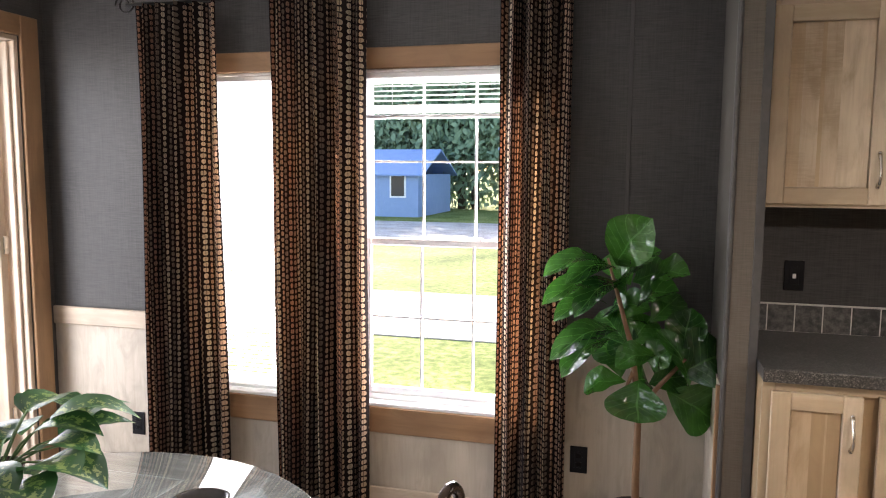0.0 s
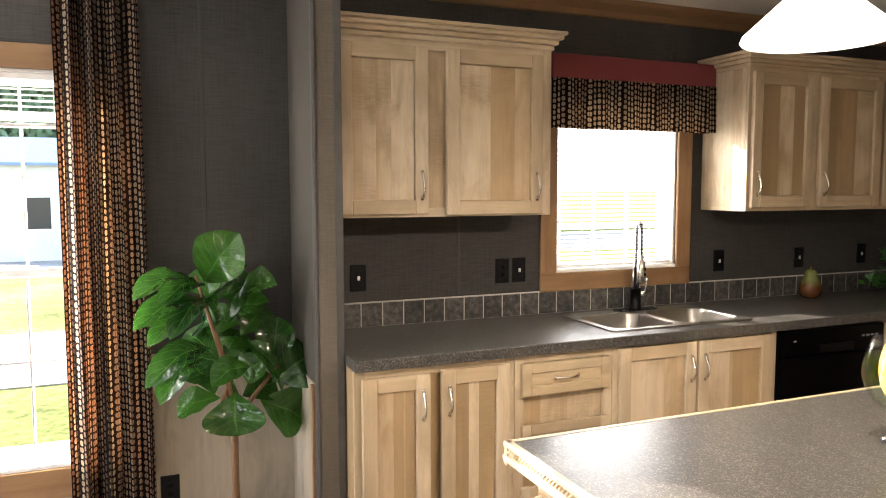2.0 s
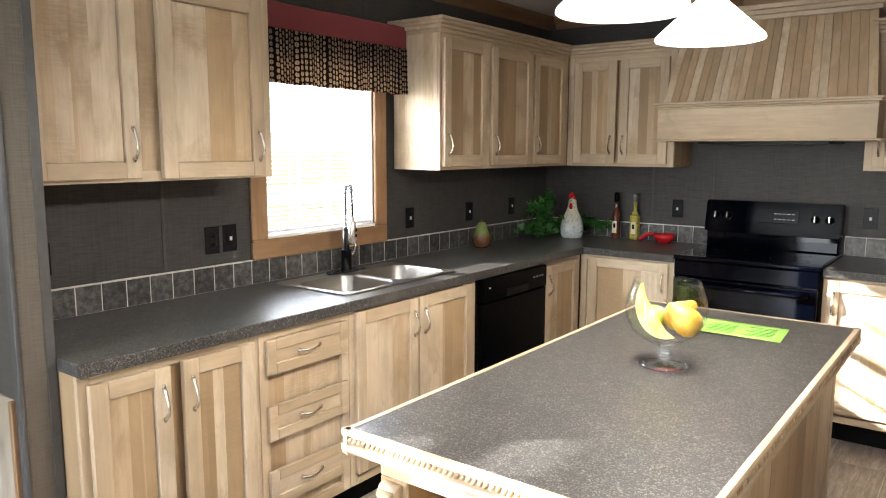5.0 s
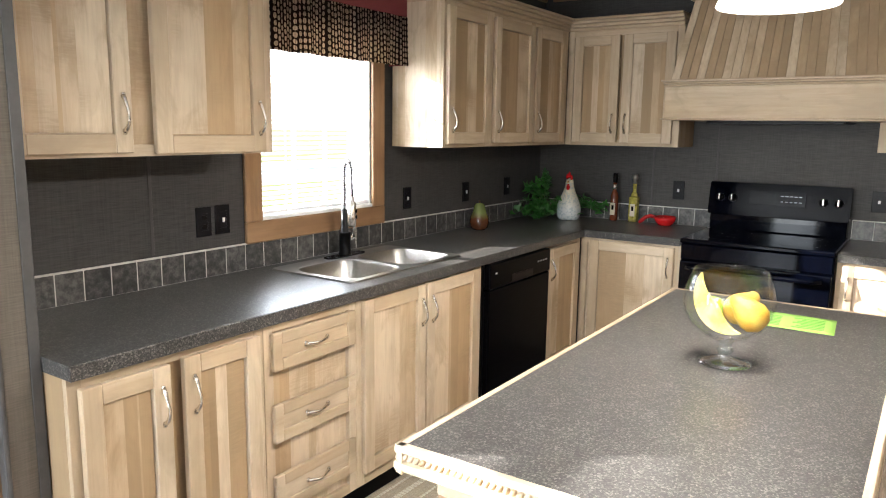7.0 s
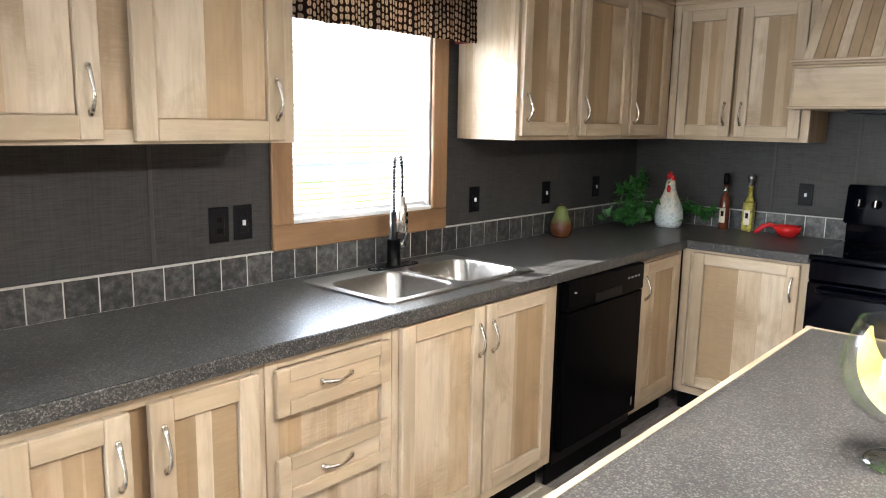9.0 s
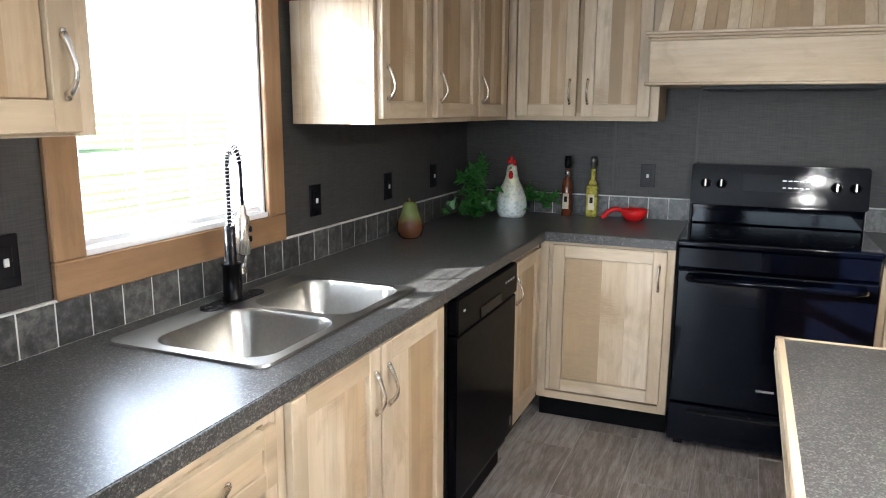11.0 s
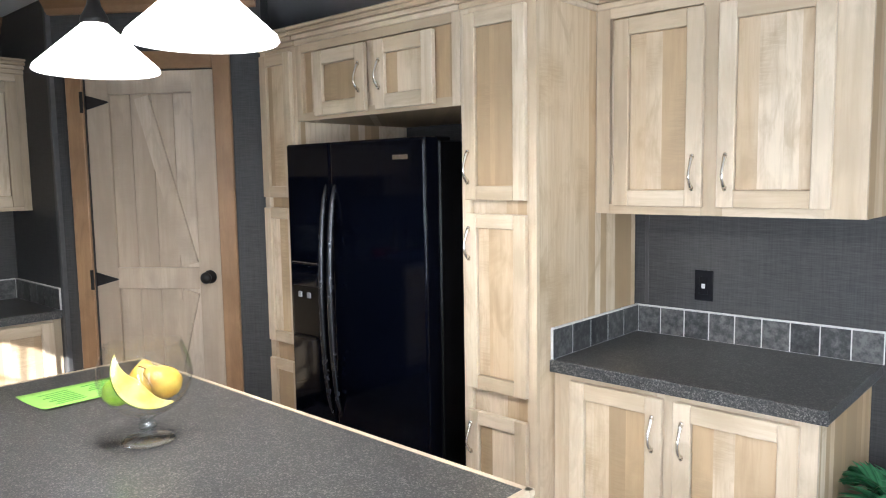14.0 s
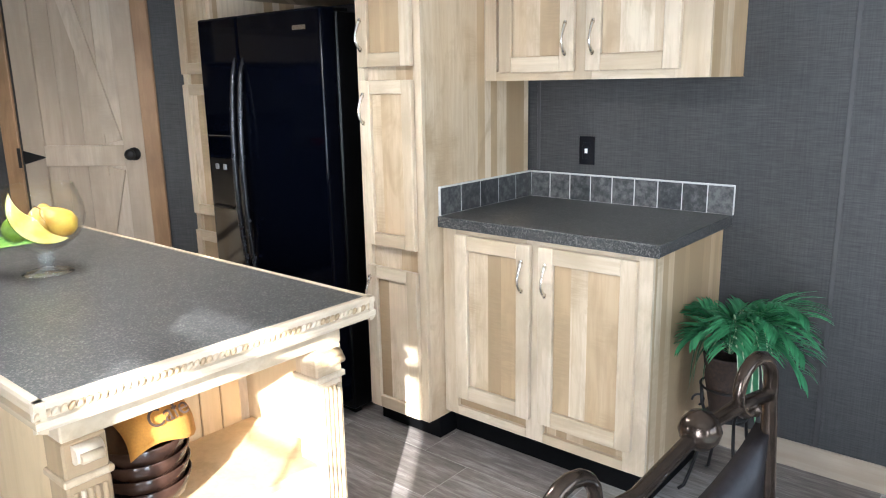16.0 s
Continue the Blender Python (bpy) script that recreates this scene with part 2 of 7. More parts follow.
BASE_X = wood("baseboard_wood", light=(0.50, 0.41, 0.31), mid=(0.42, 0.33, 0.24), dark=(0.28, 0.2, 0.13), axis="x", tone=0.2, marks=0.0)
MAPLE_V = wood("island_cubby_maple", light=(0.62, 0.46, 0.27), mid=(0.54, 0.38, 0.20), dark=(0.42, 0.27, 0.13), tone=0.4, marks=0.0)


def wall_vinyl(name, a, b):
    """Woven-look grey vinyl over board: fine level threads and slow blotches."""
    M = Mat(name, 0.5, spec=0.24)
    th = M.noise(M.coords((14, 14, 300)), 1.0, 3, 0.6)
    up = M.noise(M.coords((220, 220, 8)), 1.0, 2, 0.6)
    big = M.noise(M.coords(), 1.3, 3, 0.5)
    f = M.math("ADD", M.math("MULTIPLY", th, 0.5), M.math("ADD", M.math("MULTIPLY", up, 0.25), M.math("MULTIPLY", big, 0.25)))
    M.color(M.ramp(f, [(0.35, a), (0.65, b)]))
    M.rough(th, 0.42, 0.58)
    M.bump(f, 0.25, 0.002)
    return M.m


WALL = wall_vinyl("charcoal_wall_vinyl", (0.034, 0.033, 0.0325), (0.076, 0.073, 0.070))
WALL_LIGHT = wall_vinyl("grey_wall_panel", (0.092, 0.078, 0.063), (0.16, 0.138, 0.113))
# Paler copy of WALL: brighter light on the stub is put into its colour.
WALL_LIT = wall_vinyl("charcoal_wall_vinyl_lit", (0.058, 0.053, 0.046), (0.108, 0.098, 0.085))
BATTEN = Mat("charcoal_batten", 0.5, color=(0.05, 0.047, 0.045)).m

_c = Mat("speckled_grey_laminate", 0.27, spec=0.36)
_v = _c.coords()
_fl = _c.node("TexVoronoi", Scale=300.0)
_fl.feature = "F1"
_c.link(_v, _fl.inputs["Vector"])
_sp = _c.noise(_v, 210, 3, 0.8)
_bg = _c.noise(_v, 26, 4, 0.6)
_hs = _c.node("SeparateColor")
_c.link(_fl.outputs["Color"], _hs.inputs[0])
_f = _c.math("ADD", _c.math("MULTIPLY", _hs.outputs[0], 0.30), _c.math("ADD", _c.math("MULTIPLY", _sp, 0.55), _c.math("MULTIPLY", _bg, 0.15)))
_c.color(_c.ramp(_f, [(0.32, (0.024, 0.024, 0.025)), (0.46, (0.042, 0.041, 0.040)), (0.57, (0.072, 0.069, 0.065)), (0.70, (0.21, 0.20, 0.185))]))
_c.rough(_sp, 0.27, 0.40)
LAMINATE = _c.m

_c = Mat("slate_tile", 0.35)
_v = _c.coords()
_r = _c.node("ObjectInfo").outputs["Random"]
_f = _c.math("ADD", _c.noise(_v, 38, 5, 0.7), _c.math("MULTIPLY", _r, 0.16))
_c.color(_c.ramp(_f, [(0.38, (0.016, 0.016, 0.017)), (0.55, (0.046, 0.045, 0.044)), (0.75, (0.13, 0.125, 0.118))]))
_c.rough(_f, 0.25, 0.45)
_c.bump(_f, 0.2, 0.002)
TILE = _c.m


def plain(name, color, rough=0.5, metal=0.0, var=0.12, scale=30.0, spec=0.5, bump=0.05):
    M = Mat(name, rough, metal, color, spec)
    n = M.noise(M.coords(), scale, 4, 0.6)
    M.color(M.ramp(n, [(0.3, tuple(c * (1 - var) for c in color)), (0.7, tuple(min(1, c * (1 + var)) for c in color))]))
    M.rough(n, max(0.02, rough - 0.05), min(1, rough + 0.07))
    if bump:
        M.bump(n, bump, 0.002)
    return M.m


GROUT = plain("pale_grout", (0.62, 0.60, 0.57), 0.8, var=0.1, scale=60)
JOINT = plain("pale_plank_joint", (0.38, 0.36, 0.335), 0.7)
BLACK_GLOSS = plain("black_gloss_enamel", (0.0009, 0.0013, 0.0034), 0.03, bump=0.0, spec=0.14)
BLACK_SATIN = plain("black_satin_panel", (0.0008, 0.0008, 0.0012), 0.32, bump=0.0, spec=0.04)
BLACK_GLASS = plain("black_glass", (0.0007, 0.0011, 0.0030), 0.03, bump=0.0, spec=0.2)
BLACK_PLASTIC = plain("black_plastic", (0.002, 0.002, 0.0023), 0.3, spec=0.12)
BLACK_MATT = plain("black_toe_board", (0.002, 0.002, 0.0022), 0.6, spec=0.08)
STEEL = plain("brushed_steel", (0.36, 0.35, 0.325), 0.32, 1.0, 0.06, 80, bump=0.0)
NICKEL = plain("satin_nickel", (0.72, 0.68, 0.62), 0.24, 1.0, 0.05, 60, bump=0.0)
CHROME = plain("chrome", (0.8, 0.8, 0.8), 0.08, 1.0, 0.02, 20, bump=0.0)
DARK_STEEL = plain("dark_gunmetal", (0.05, 0.05, 0.055), 0.25, 0.8)
BRONZE = plain("bronzed_iron", (0.055, 0.038, 0.027), 0.2, 0.8, 0.3, 40)
IRON = plain("black_iron", (0.02, 0.018, 0.017), 0.45, 0.6)
VINYL = plain("white_vinyl", (0.82, 0.82, 0.82), 0.35, var=0.03)
PLATE = plain("black_wall_plate", (0.003, 0.003, 0.005), 0.35, spec=0.2)
WHITE_PLASTIC = plain("white_plastic", (0.8, 0.8, 0.78), 0.4)
LEATHER = plain("dark_brown_leather", (0.013, 0.010, 0.010), 0.42, var=0.3, scale=120, bump=0.2, spec=0.25)
RED_GLAZE = plain("red_glaze", (0.55, 0.012, 0.014), 0.15)
RED_CLOTH = plain("dull_red_cloth", (0.19, 0.035, 0.04), 0.85, scale=300, bump=0.3)
GREY_METAL = plain("grey_corner_trim", (0.30, 0.32, 0.35), 0.35, 0.6)
CORNER = plain("charcoal_corner_trim", (0.075, 0.072, 0.070), 0.4, spec=0.3)

_c = Mat("stippled_ceiling_paint", 0.85, color=(0.72, 0.70, 0.67))
_v = _c.coords()
_n1 = _c.noise(_v, 70, 4, 0.6)
_c.color(_c.ramp(_c.noise(_v, 2, 3), [(0.3, (0.74, 0.72, 0.69)), (0.7, (0.82, 0.80, 0.77))]))
_c.bump(_n1, 0.5, 0.006)
CEIL = _c.m

_c = Mat("grey_brown_plank", 0.4)
_r = _c.node("ObjectInfo").outputs["Random"]
_geo = _c.node("NewGeometry")
_cb = _c.node("CombineXYZ")
_c.link(_c.math("MULTIPLY", _r, 31.0), _cb.inputs[0])
_c.link(_c.math("MULTIPLY", _r, 17.0), _cb.inputs[1])
_ad = _c.node("VectorMath")
_c.link(_geo.outputs["Position"], _ad.inputs[0])
_c.link(_cb.outputs[0], _ad.inputs[1])
_mp = _c.node("Mapping")
_mp.inputs["Scale"].default_value = (1, 9, 1)
_c.link(_ad.outputs[0], _mp.inputs["Vector"])
_g1 = _c.noise(_mp.outputs[0], 5, 6, 0.65, 0.5)
_g2 = _c.noise(_mp.outputs[0], 22, 4, 0.6)
_cl = _c.noise(_ad.outputs[0], 4, 3)
_f = _c.math("ADD", _c.math("MULTIPLY", _g1, 0.55), _c.math("ADD", _c.math("MULTIPLY", _g2, 0.25), _c.math("ADD", _c.math("MULTIPLY", _cl, 0.2), _c.math("MULTIPLY", _r, 0.10))))
_c.color(_c.ramp(_f, [(0.38, (0.075, 0.060, 0.050)), (0.52, (0.175, 0.148, 0.130)), (0.66, (0.34, 0.31, 0.285))]))
_c.rough(_g1, 0.3, 0.5)
_c.bump(_g2, 0.12, 0.002)
PLANK = _c.m


def glass(name, color=(1, 1, 1), rough=0.0, ior=1.45):
    M = Mat(name, rough, color=color)
    M.b.inputs["Transmission Weight"].default_value = 1.0
    M.b.inputs["IOR"].default_value = ior
    return M.m


TABLE_GLASS = glass("table_glass", (0.80, 0.9, 0.87))


def pane_mat():
    """Thin window glass: mostly clear, glossy at the slant."""
    m = bpy.data.materials.new("window_pane_glass")
    m.use_nodes = True
    nt = m.node_tree
    nt.nodes.clear()
    out = nt.nodes.new("ShaderNodeOutputMaterial")
    tr = nt.nodes.new("ShaderNodeBsdfTransparent")
    gl = nt.nodes.new("ShaderNodeBsdfGlossy")
    gl.inputs["Roughness"].default_value = 0.02
    lw = nt.nodes.new("ShaderNodeLayerWeight")
    lw.inputs[0].default_value = 0.5
    fr = nt.nodes.new("ShaderNodeMath")
    fr.operation = "POWER"
    fr.inputs[1].default_value = 4.0
    nt.links.new(lw.outputs["Facing"], fr.inputs[0])
    mx = nt.nodes.new("ShaderNodeMixShader")
    nt.links.new(fr.outputs[0], mx.inputs[0])
    nt.links.new(tr.outputs[0], mx.inputs[1])
    nt.links.new(gl.outputs[0], mx.inputs[2])
    nt.links.new(mx.outputs[0], out.inputs[0])
    return m


PANE = pane_mat()


def thin_glass(name, tint, power, base, slant=0.5):
    """Blown glass: clear straight on, shiny and faintly tinted at the slant."""
    m = bpy.data.materials.new(name)
    m.use_nodes = True
    nt = m.node_tree
    nt.nodes.clear()
    out = nt.nodes.new("ShaderNodeOutputMaterial")
    tr = nt.nodes.new("ShaderNodeBsdfTransparent")
    tr.inputs[0].default_value = (*tint, 1)
    gl = nt.nodes.new("ShaderNodeBsdfGlossy")
    gl.inputs["Roughness"].default_value = 0.03
    lw = nt.nodes.new("ShaderNodeLayerWeight")
    lw.inputs[0].default_value = 0.5
    pw = nt.nodes.new("ShaderNodeMath")
    pw.operation = "POWER"
    pw.inputs[1].default_value = power
    ad = nt.nodes.new("ShaderNodeMath")
    ad.operation = "MULTIPLY_ADD"
    ad.inputs[1].default_value, ad.inputs[2].default_value = slant, base
    mx = nt.nodes.new("ShaderNodeMixShader")
    nt.links.new(lw.outputs["Facing"], pw.inputs[0])
    nt.links.new(pw.outputs[0], ad.inputs[0])
    nt.links.new(ad.outputs[0], mx.inputs[0])
    nt.links.new(tr.outputs[0], mx.inputs[1])
    nt.links.new(gl.outputs[0], mx.inputs[2])
    nt.links.new(mx.outputs[0], out.inputs[0])
    return m


GLASS = thin_glass("clear_glass", (0.995, 1.0, 0.999), 3.0, 0.025, 0.3)
GLASS_FOOT = thin_glass("thick_clear_glass", (0.95, 0.98, 0.975), 1.6, 0.12)


def translucent(M, amount, color):
    """Lets part of the light through a thin sheet."""
    nt = M.nt
    out = nt.nodes["Material Output"]
    tl = nt.nodes.new("ShaderNodeBsdfTranslucent")
    if isinstance(color, tuple):
        tl.inputs[0].default_value = (*color, 1)
    else:
        nt.links.new(color, tl.inputs[0])
    mx = nt.nodes.new("ShaderNodeMixShader")
    mx.inputs[0].default_value = amount
    nt.links.new(M.b.outputs[0], mx.inputs[1])
    nt.links.new(tl.outputs[0], mx.inputs[2])
    nt.links.new(mx.outputs[0], out.inputs[0])
    return M.m


_c = Mat("white_blind_slat", 0.4, color=(0.85, 0.85, 0.84))
BLIND = translucent(_c, 0.35, (0.85, 0.85, 0.83))


def bead_cloth(name, w, h, through=0.3, pale=0.0):
    """Black cloth woven with columns of pale, tan and rust beads. The cloth's own metres are its UVs."""
    M = Mat(name, 0.85, spec=0.2)
    uv = M.coords((1, 1, 1), uv=True)
    sep = M.node("SeparateXYZ")
    M.link(uv, sep.inputs[0])
    u0 = M.math("DIVIDE", sep.outputs[0], w)
    u = M.math("ADD", u0, M.math("ADD", M.math("MULTIPLY", M.math("SINE", M.math("MULTIPLY", u0, 2.1)), 0.13), M.math("MULTIPLY", M.math("SINE", M.math("MULTIPLY", u0, 0.83)), 0.3)))
    col = M.math("FLOOR", u)
    wn = M.node("TexWhiteNoise")
    wn.noise_dimensions = "1D"
    M.link(col, wn.inputs["W"])
    v = M.math("ADD", M.math("DIVIDE", sep.outputs[1], h), wn.outputs["Value"])
    wob = M.noise(uv, 30, 2)
    v = M.math("ADD", v, M.math("MULTIPLY", wob, 0.5))
    row = M.math("FLOOR", v)
    wn2 = M.node("TexWhiteNoise")
    wn2.noise_dimensions = "2D"
    cb = M.node("CombineXYZ")
    M.link(col, cb.inputs[0])
    M.link(row, cb.inputs[1])
    M.link(cb.outputs[0], wn2.inputs["Vector"])
    fu = M.math("ABSOLUTE", M.math("SUBTRACT", M.math("FRACT", u), 0.5))
    fv = M.math("ABSOLUTE", M.math("SUBTRACT", M.math("FRACT", v), 0.5))
    half = M.math("ADD", M.math("MULTIPLY", wn2.outputs["Value"], 0.14), 0.235)
    du = M.math("DIVIDE", fu, half)
    dv = M.math("DIVIDE", fv, 0.385)
    d = M.math("ADD", M.math("POWER", du, 2.4), M.math("POWER", dv, 2.4))
    bead = M.math("MULTIPLY", M.math("LESS_THAN", d, 1.0), M.math("GREATER_THAN", M.math("ABSOLUTE", M.math("ADD", M.math("SUBTRACT", M.math("FRACT", u), 0.5), M.math("MULTIPLY", M.math("SUBTRACT", wn2.outputs["Value"], 0.5), 0.12))), 0.022))
    hue = M.ramp(wn.outputs["Value"], [(0.0, (0.60, 0.49, 0.34)), (0.25, (0.38, 0.21, 0.12)), (0.42, (0.58, 0.48, 0.34)), (0.58, (0.25, 0.085, 0.045)), (0.76, (0.035, 0.022, 0.018))])
    hue = M.mix(M.math("MULTIPLY", wn2.outputs["Value"], 0.45), hue, (0.05, 0.035, 0.025))
    hue = M.mix(pale, hue, (0.78, 0.66, 0.52))
    c = M.mix(bead, (0.016, 0.010, 0.009), hue)
    M.color(c)
    M.bump(bead, 0.4, 0.003)
    tl = M.mix(bead, (0.022, 0.012, 0.008), M.mix(0.28, hue, (0.85, 0.55, 0.36)))
    return translucent(M, through, tl)


CURTAIN = bead_cloth("beaded_curtain_cloth", 0.024, 0.026, through=0.5, pale=0.1)
VALANCE = bead_cloth("beaded_valance_cloth", 0.021, 0.026, through=0.6, pale=0.45)

# ---- structure ----
XW, XE, YN, YS, ZC = -2.25, 4.76, 3.27, -0.56, 2.43


def wall_with_holes(name, x0, x1, y0, y1, z1, holes, mat, label):
    """A wall along x with rectangular openings (xa, xb, za, zb)."""
    bm = bmesh.new()
    xs = sorted({x0, x1, *[h[0] for h in holes], *[h[1] for h in holes]})
    for a, b in zip(xs, xs[1:]):
        hs = sorted([h for h in holes if h[0] <= a and h[1] >= b], key=lambda h: h[2])
        z = 0.0
        for h in hs:
            if h[2] > z:
                box(bm, (a, y0, z), (b, y1, h[2]))
            z = h[3]
        if z < z1:
            box(bm, (a, y0, z), (b, y1, z1))
    bmesh.ops.remove_doubles(bm, verts=bm.verts, dist=1e-5)
    return struct(name, bm, mat, label, "wall")


W1 = (-1.50, -0.80, 0.46, 1.955)
W2 = (-0.63, 0.225, 0.46, 1.955)
WK = (2.18, 2.90, 1.108, 1.94)
wall_with_holes("wall_north", XW - 0.12, XE + 0.12, YN, YN + 0.13, ZC, [W1, W2, WK], WALL, "charcoal vinyl exterior wall with three window openings")
struct("wall_east", one((XE, YS, 0), (XE + 0.12, YN, ZC)), WALL, "charcoal vinyl wall behind the range", "wall")
wall_with_holes("wall_south", XW, XE + 0.12, YS - 0.12, YS, ZC, [], WALL, "charcoal vinyl wall behind the side counter")
bm = bmesh.new()
box(bm, (XW - 0.12, YS - 0.12, 0), (XW, 0.05, ZC))
# below and above the opening of the assumed window
box(bm, (XW - 0.12, 0.05, 0), (XW, 1.85, 0.8))
box(bm, (XW - 0.12, 0.05, 2.0), (XW, 1.85, ZC))
box(bm, (XW - 0.12, 1.85, 0), (XW, 2.30, ZC))
box(bm, (XW - 0.12, 3.12, 0), (XW, YN, ZC))
box(bm, (XW - 0.12, 2.30, 2.14), (XW, 3.12, ZC))
struct("wall_west", bm, WALL, "charcoal vinyl wall with a doorway and an assumed wide window opening", "wall")
struct("ceiling", one((XW - 0.12, YS - 0.12, ZC), (XE + 0.12, YN + 0.13, ZC + 0.1)), CEIL, "stippled off-white flat ceiling", "ceiling")
# stub wall between dining and kitchen
STUB_Y = 2.785
struct("wall_stub", one((0.900, STUB_Y + 0.004, 0), (0.996, YN, ZC)), WALL_LIT, "charcoal vinyl stub wall beside the kitchen counter", "wall")
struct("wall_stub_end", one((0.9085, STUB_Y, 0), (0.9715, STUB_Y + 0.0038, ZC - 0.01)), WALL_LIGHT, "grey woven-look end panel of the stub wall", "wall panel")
bm = bmesh.new()
box(bm, (0.892, STUB_Y - 0.006, 0), (0.908, STUB_Y + 0.03, ZC - 0.01), bev=0.006, seg=2)
box(bm, (0.972, STUB_Y - 0.004, 0), (1.0, STUB_Y - 0.0003, ZC - 0.01), bev=0.0015)
struct("trim_stub_corner", bm, CORNER, "grey corner moulding of the stub wall", "trim")
# pantry: short return wall and slanted wall with a doorway
PA, PB = Vector((4.115, 0.745, 0)), Vector((3.265, 0.137, 0))
struct("wall_return", one((PA.x, PA.y - 0.09, 0), (XE, PA.y + 0.01, ZC)), WALL, "short charcoal wall beside the corner counter", "wall")
PDIR = (PB - PA).normalized()
PM = Matrix.Translation(PA) @ Matrix(((PDIR.x, PDIR.y, 0, 0), (PDIR.y, -PDIR.x, 0, 0), (0, 0, 1, 0), (0, 0, 0, 1)))
PLEN = (PB - PA).length
DO0, DO1, DZ = 0.165, 0.825, 2.075
bm = bmesh.new()
box(bm, (0, -0.1, 0), (DO0, 0, ZC), PM)
box(bm, (DO1, -0.1, 0), (PLEN + 0.02, 0, ZC), PM)
box(bm, (DO0, -0.1, DZ), (DO1, 0, ZC), PM)
bmesh.ops.recalc_face_normals(bm, faces=bm.faces)
struct("wall_pantry", bm, WALL, "slanted charcoal wall round the pantry doorway", "wall")

# wainscot and chair rail of the dining part
for a, b, z in ((XW, -1.60, 0.737), (-1.60, 0.32, 0.335), (0.32, 0.898, 0.868)):
    struct("wainscot_north", one((a, YN - 0.006, 0), (b, YN, z)), PANEL_V, "pale woodgrain wainscot panel below the dark wall", "wall panel")
bm = bmesh.new()
box(bm, (0.894, STUB_Y + 0.05, 0), (0.8995, YN - 0.006, 0.80))
struct("wainscot_stub", bm, PANEL_V, "pale woodgrain wainscot on the stub wall", "wall panel")
struct("trim_wainscot_end", one((0.880, STUB_Y + 0.031, 0), (0.8995, STUB_Y + 0.050, 0.80), bev=0.003), OAK_V, "narrow upright wood edge of the wainscot", "trim")
struct("trim_chair_rail", one((XW, YN - 0.022, 0.738), (-1.60, YN - 0.0005, 0.828), bev=0.005), BASE_X, "flat wooden chair rail", "trim")
struct("trim_wainscot_joint", one((0.32, YN - 0.008, 0.8685), (0.893, YN - 0.0005, 0.882), bev=0.002), BATTEN, "thin dark joint strip above the wainscot", "trim")
struct("baseboard_north", one((XW, YN - 0.018, 0), (0.890, YN - 0.007, 0.085), bev=0.004), BASE_X, "pale wooden baseboard", "baseboard")
struct("baseboard_south", one((XW, YS, 0), (0.80, YS + 0.014, 0.10), bev=0.004), BASE_X, "pale wooden baseboard", "baseboard")
# crown along the ceiling
CROWN = [(0.0, 2.345), (-0.012, 2.35), (-0.02, 2.375), (-0.05, 2.405), (-0.058, 2.428), (0, 2.4295)]


def crown(name, M, length, mat):
    bm = bmesh.new()
    va = [bm.verts.new(M @ Vector((0, p, q))) for p, q in CROWN]
    vb = [bm.verts.new(M @ Vector((length, p, q))) for p, q in CROWN]
    bm.faces.new(va)
    bm.faces.new(vb[::-1])
    for i in range(len(CROWN)):
        j = (i + 1) % len(CROWN)
        bm.faces.new((va[i], vb[i], vb[j], va[j]))
    bmesh.ops.recalc_face_normals(bm, faces=bm.faces)
    return struct(name, bm, mat, "brown oak crown moulding along the ceiling", "trim")


crown("trim_crown_north", pose(1.013, YN, 0), XE - 1.013, OAK_X)
crown("trim_crown_dining", pose(XW, YN, 0), 0.895 - XW, OAK_X)
crown("trim_crown_east", pose(XE, YN - 0.06, 0, 0, 0, -90), YN - 0.06 - 0.75, OAK_Y)
crown("trim_crown_south", pose(3.1, YS, 0, 0, 0, 180), 3.1 - XW, OAK_X)
crown("trim_crown_pantry", PM @ pose(PLEN, 0, 0, 0, 0, 180), PLEN, OAK_X)
# panel battens
for x, z0, z1 in ((1.665, 1.03, 1.42), (2.856, 2.15, 2.34)):
    struct("trim_batten_north", one((x - 0.007, YN - 0.004, z0), (x + 0.007, YN - 0.0003, z1), bev=0.0015), BATTEN, "thin dark panel batten", "trim")
struct("trim_batten_dining", one((0.55, YN - 0.004, 0.85), (0.566, YN - 0.0003, 2.34), bev=0.0015), BATTEN, "thin dark panel batten", "trim")
for y in (2.065, 2.46):
    struct("trim_batten_east", one((XE - 0.004, y - 0.006, 1.03), (XE - 0.0003, y + 0.006, 1.56), bev=0.0015), BATTEN, "thin dark panel batten", "trim")
for x in (0.452, -0.75, 1.64):
    struct("trim_batten_south", one((x - 0.008, YS + 0.0003, 0.101 if x < 0.8 else 1.03), (x + 0.008, YS + 0.004, 2.34), bev=0.0015), BATTEN, "thin dark panel batten", "trim")
struct("trim_pantry_corner", one((PA.x - 0.012, PA.y - 0.03, 0), (PA.x + 0.02, PA.y + 0.016, ZC - 0.01), bev=0.005), CORNER, "grey corner moulding of the pantry wall", "trim")

struct("floor_base", one((XW - 0.12, YS - 0.12, -0.12), (XE + 0.12, YN + 0.13, -0.001)), JOINT, "pale joint bed below the plank floor", "floor")


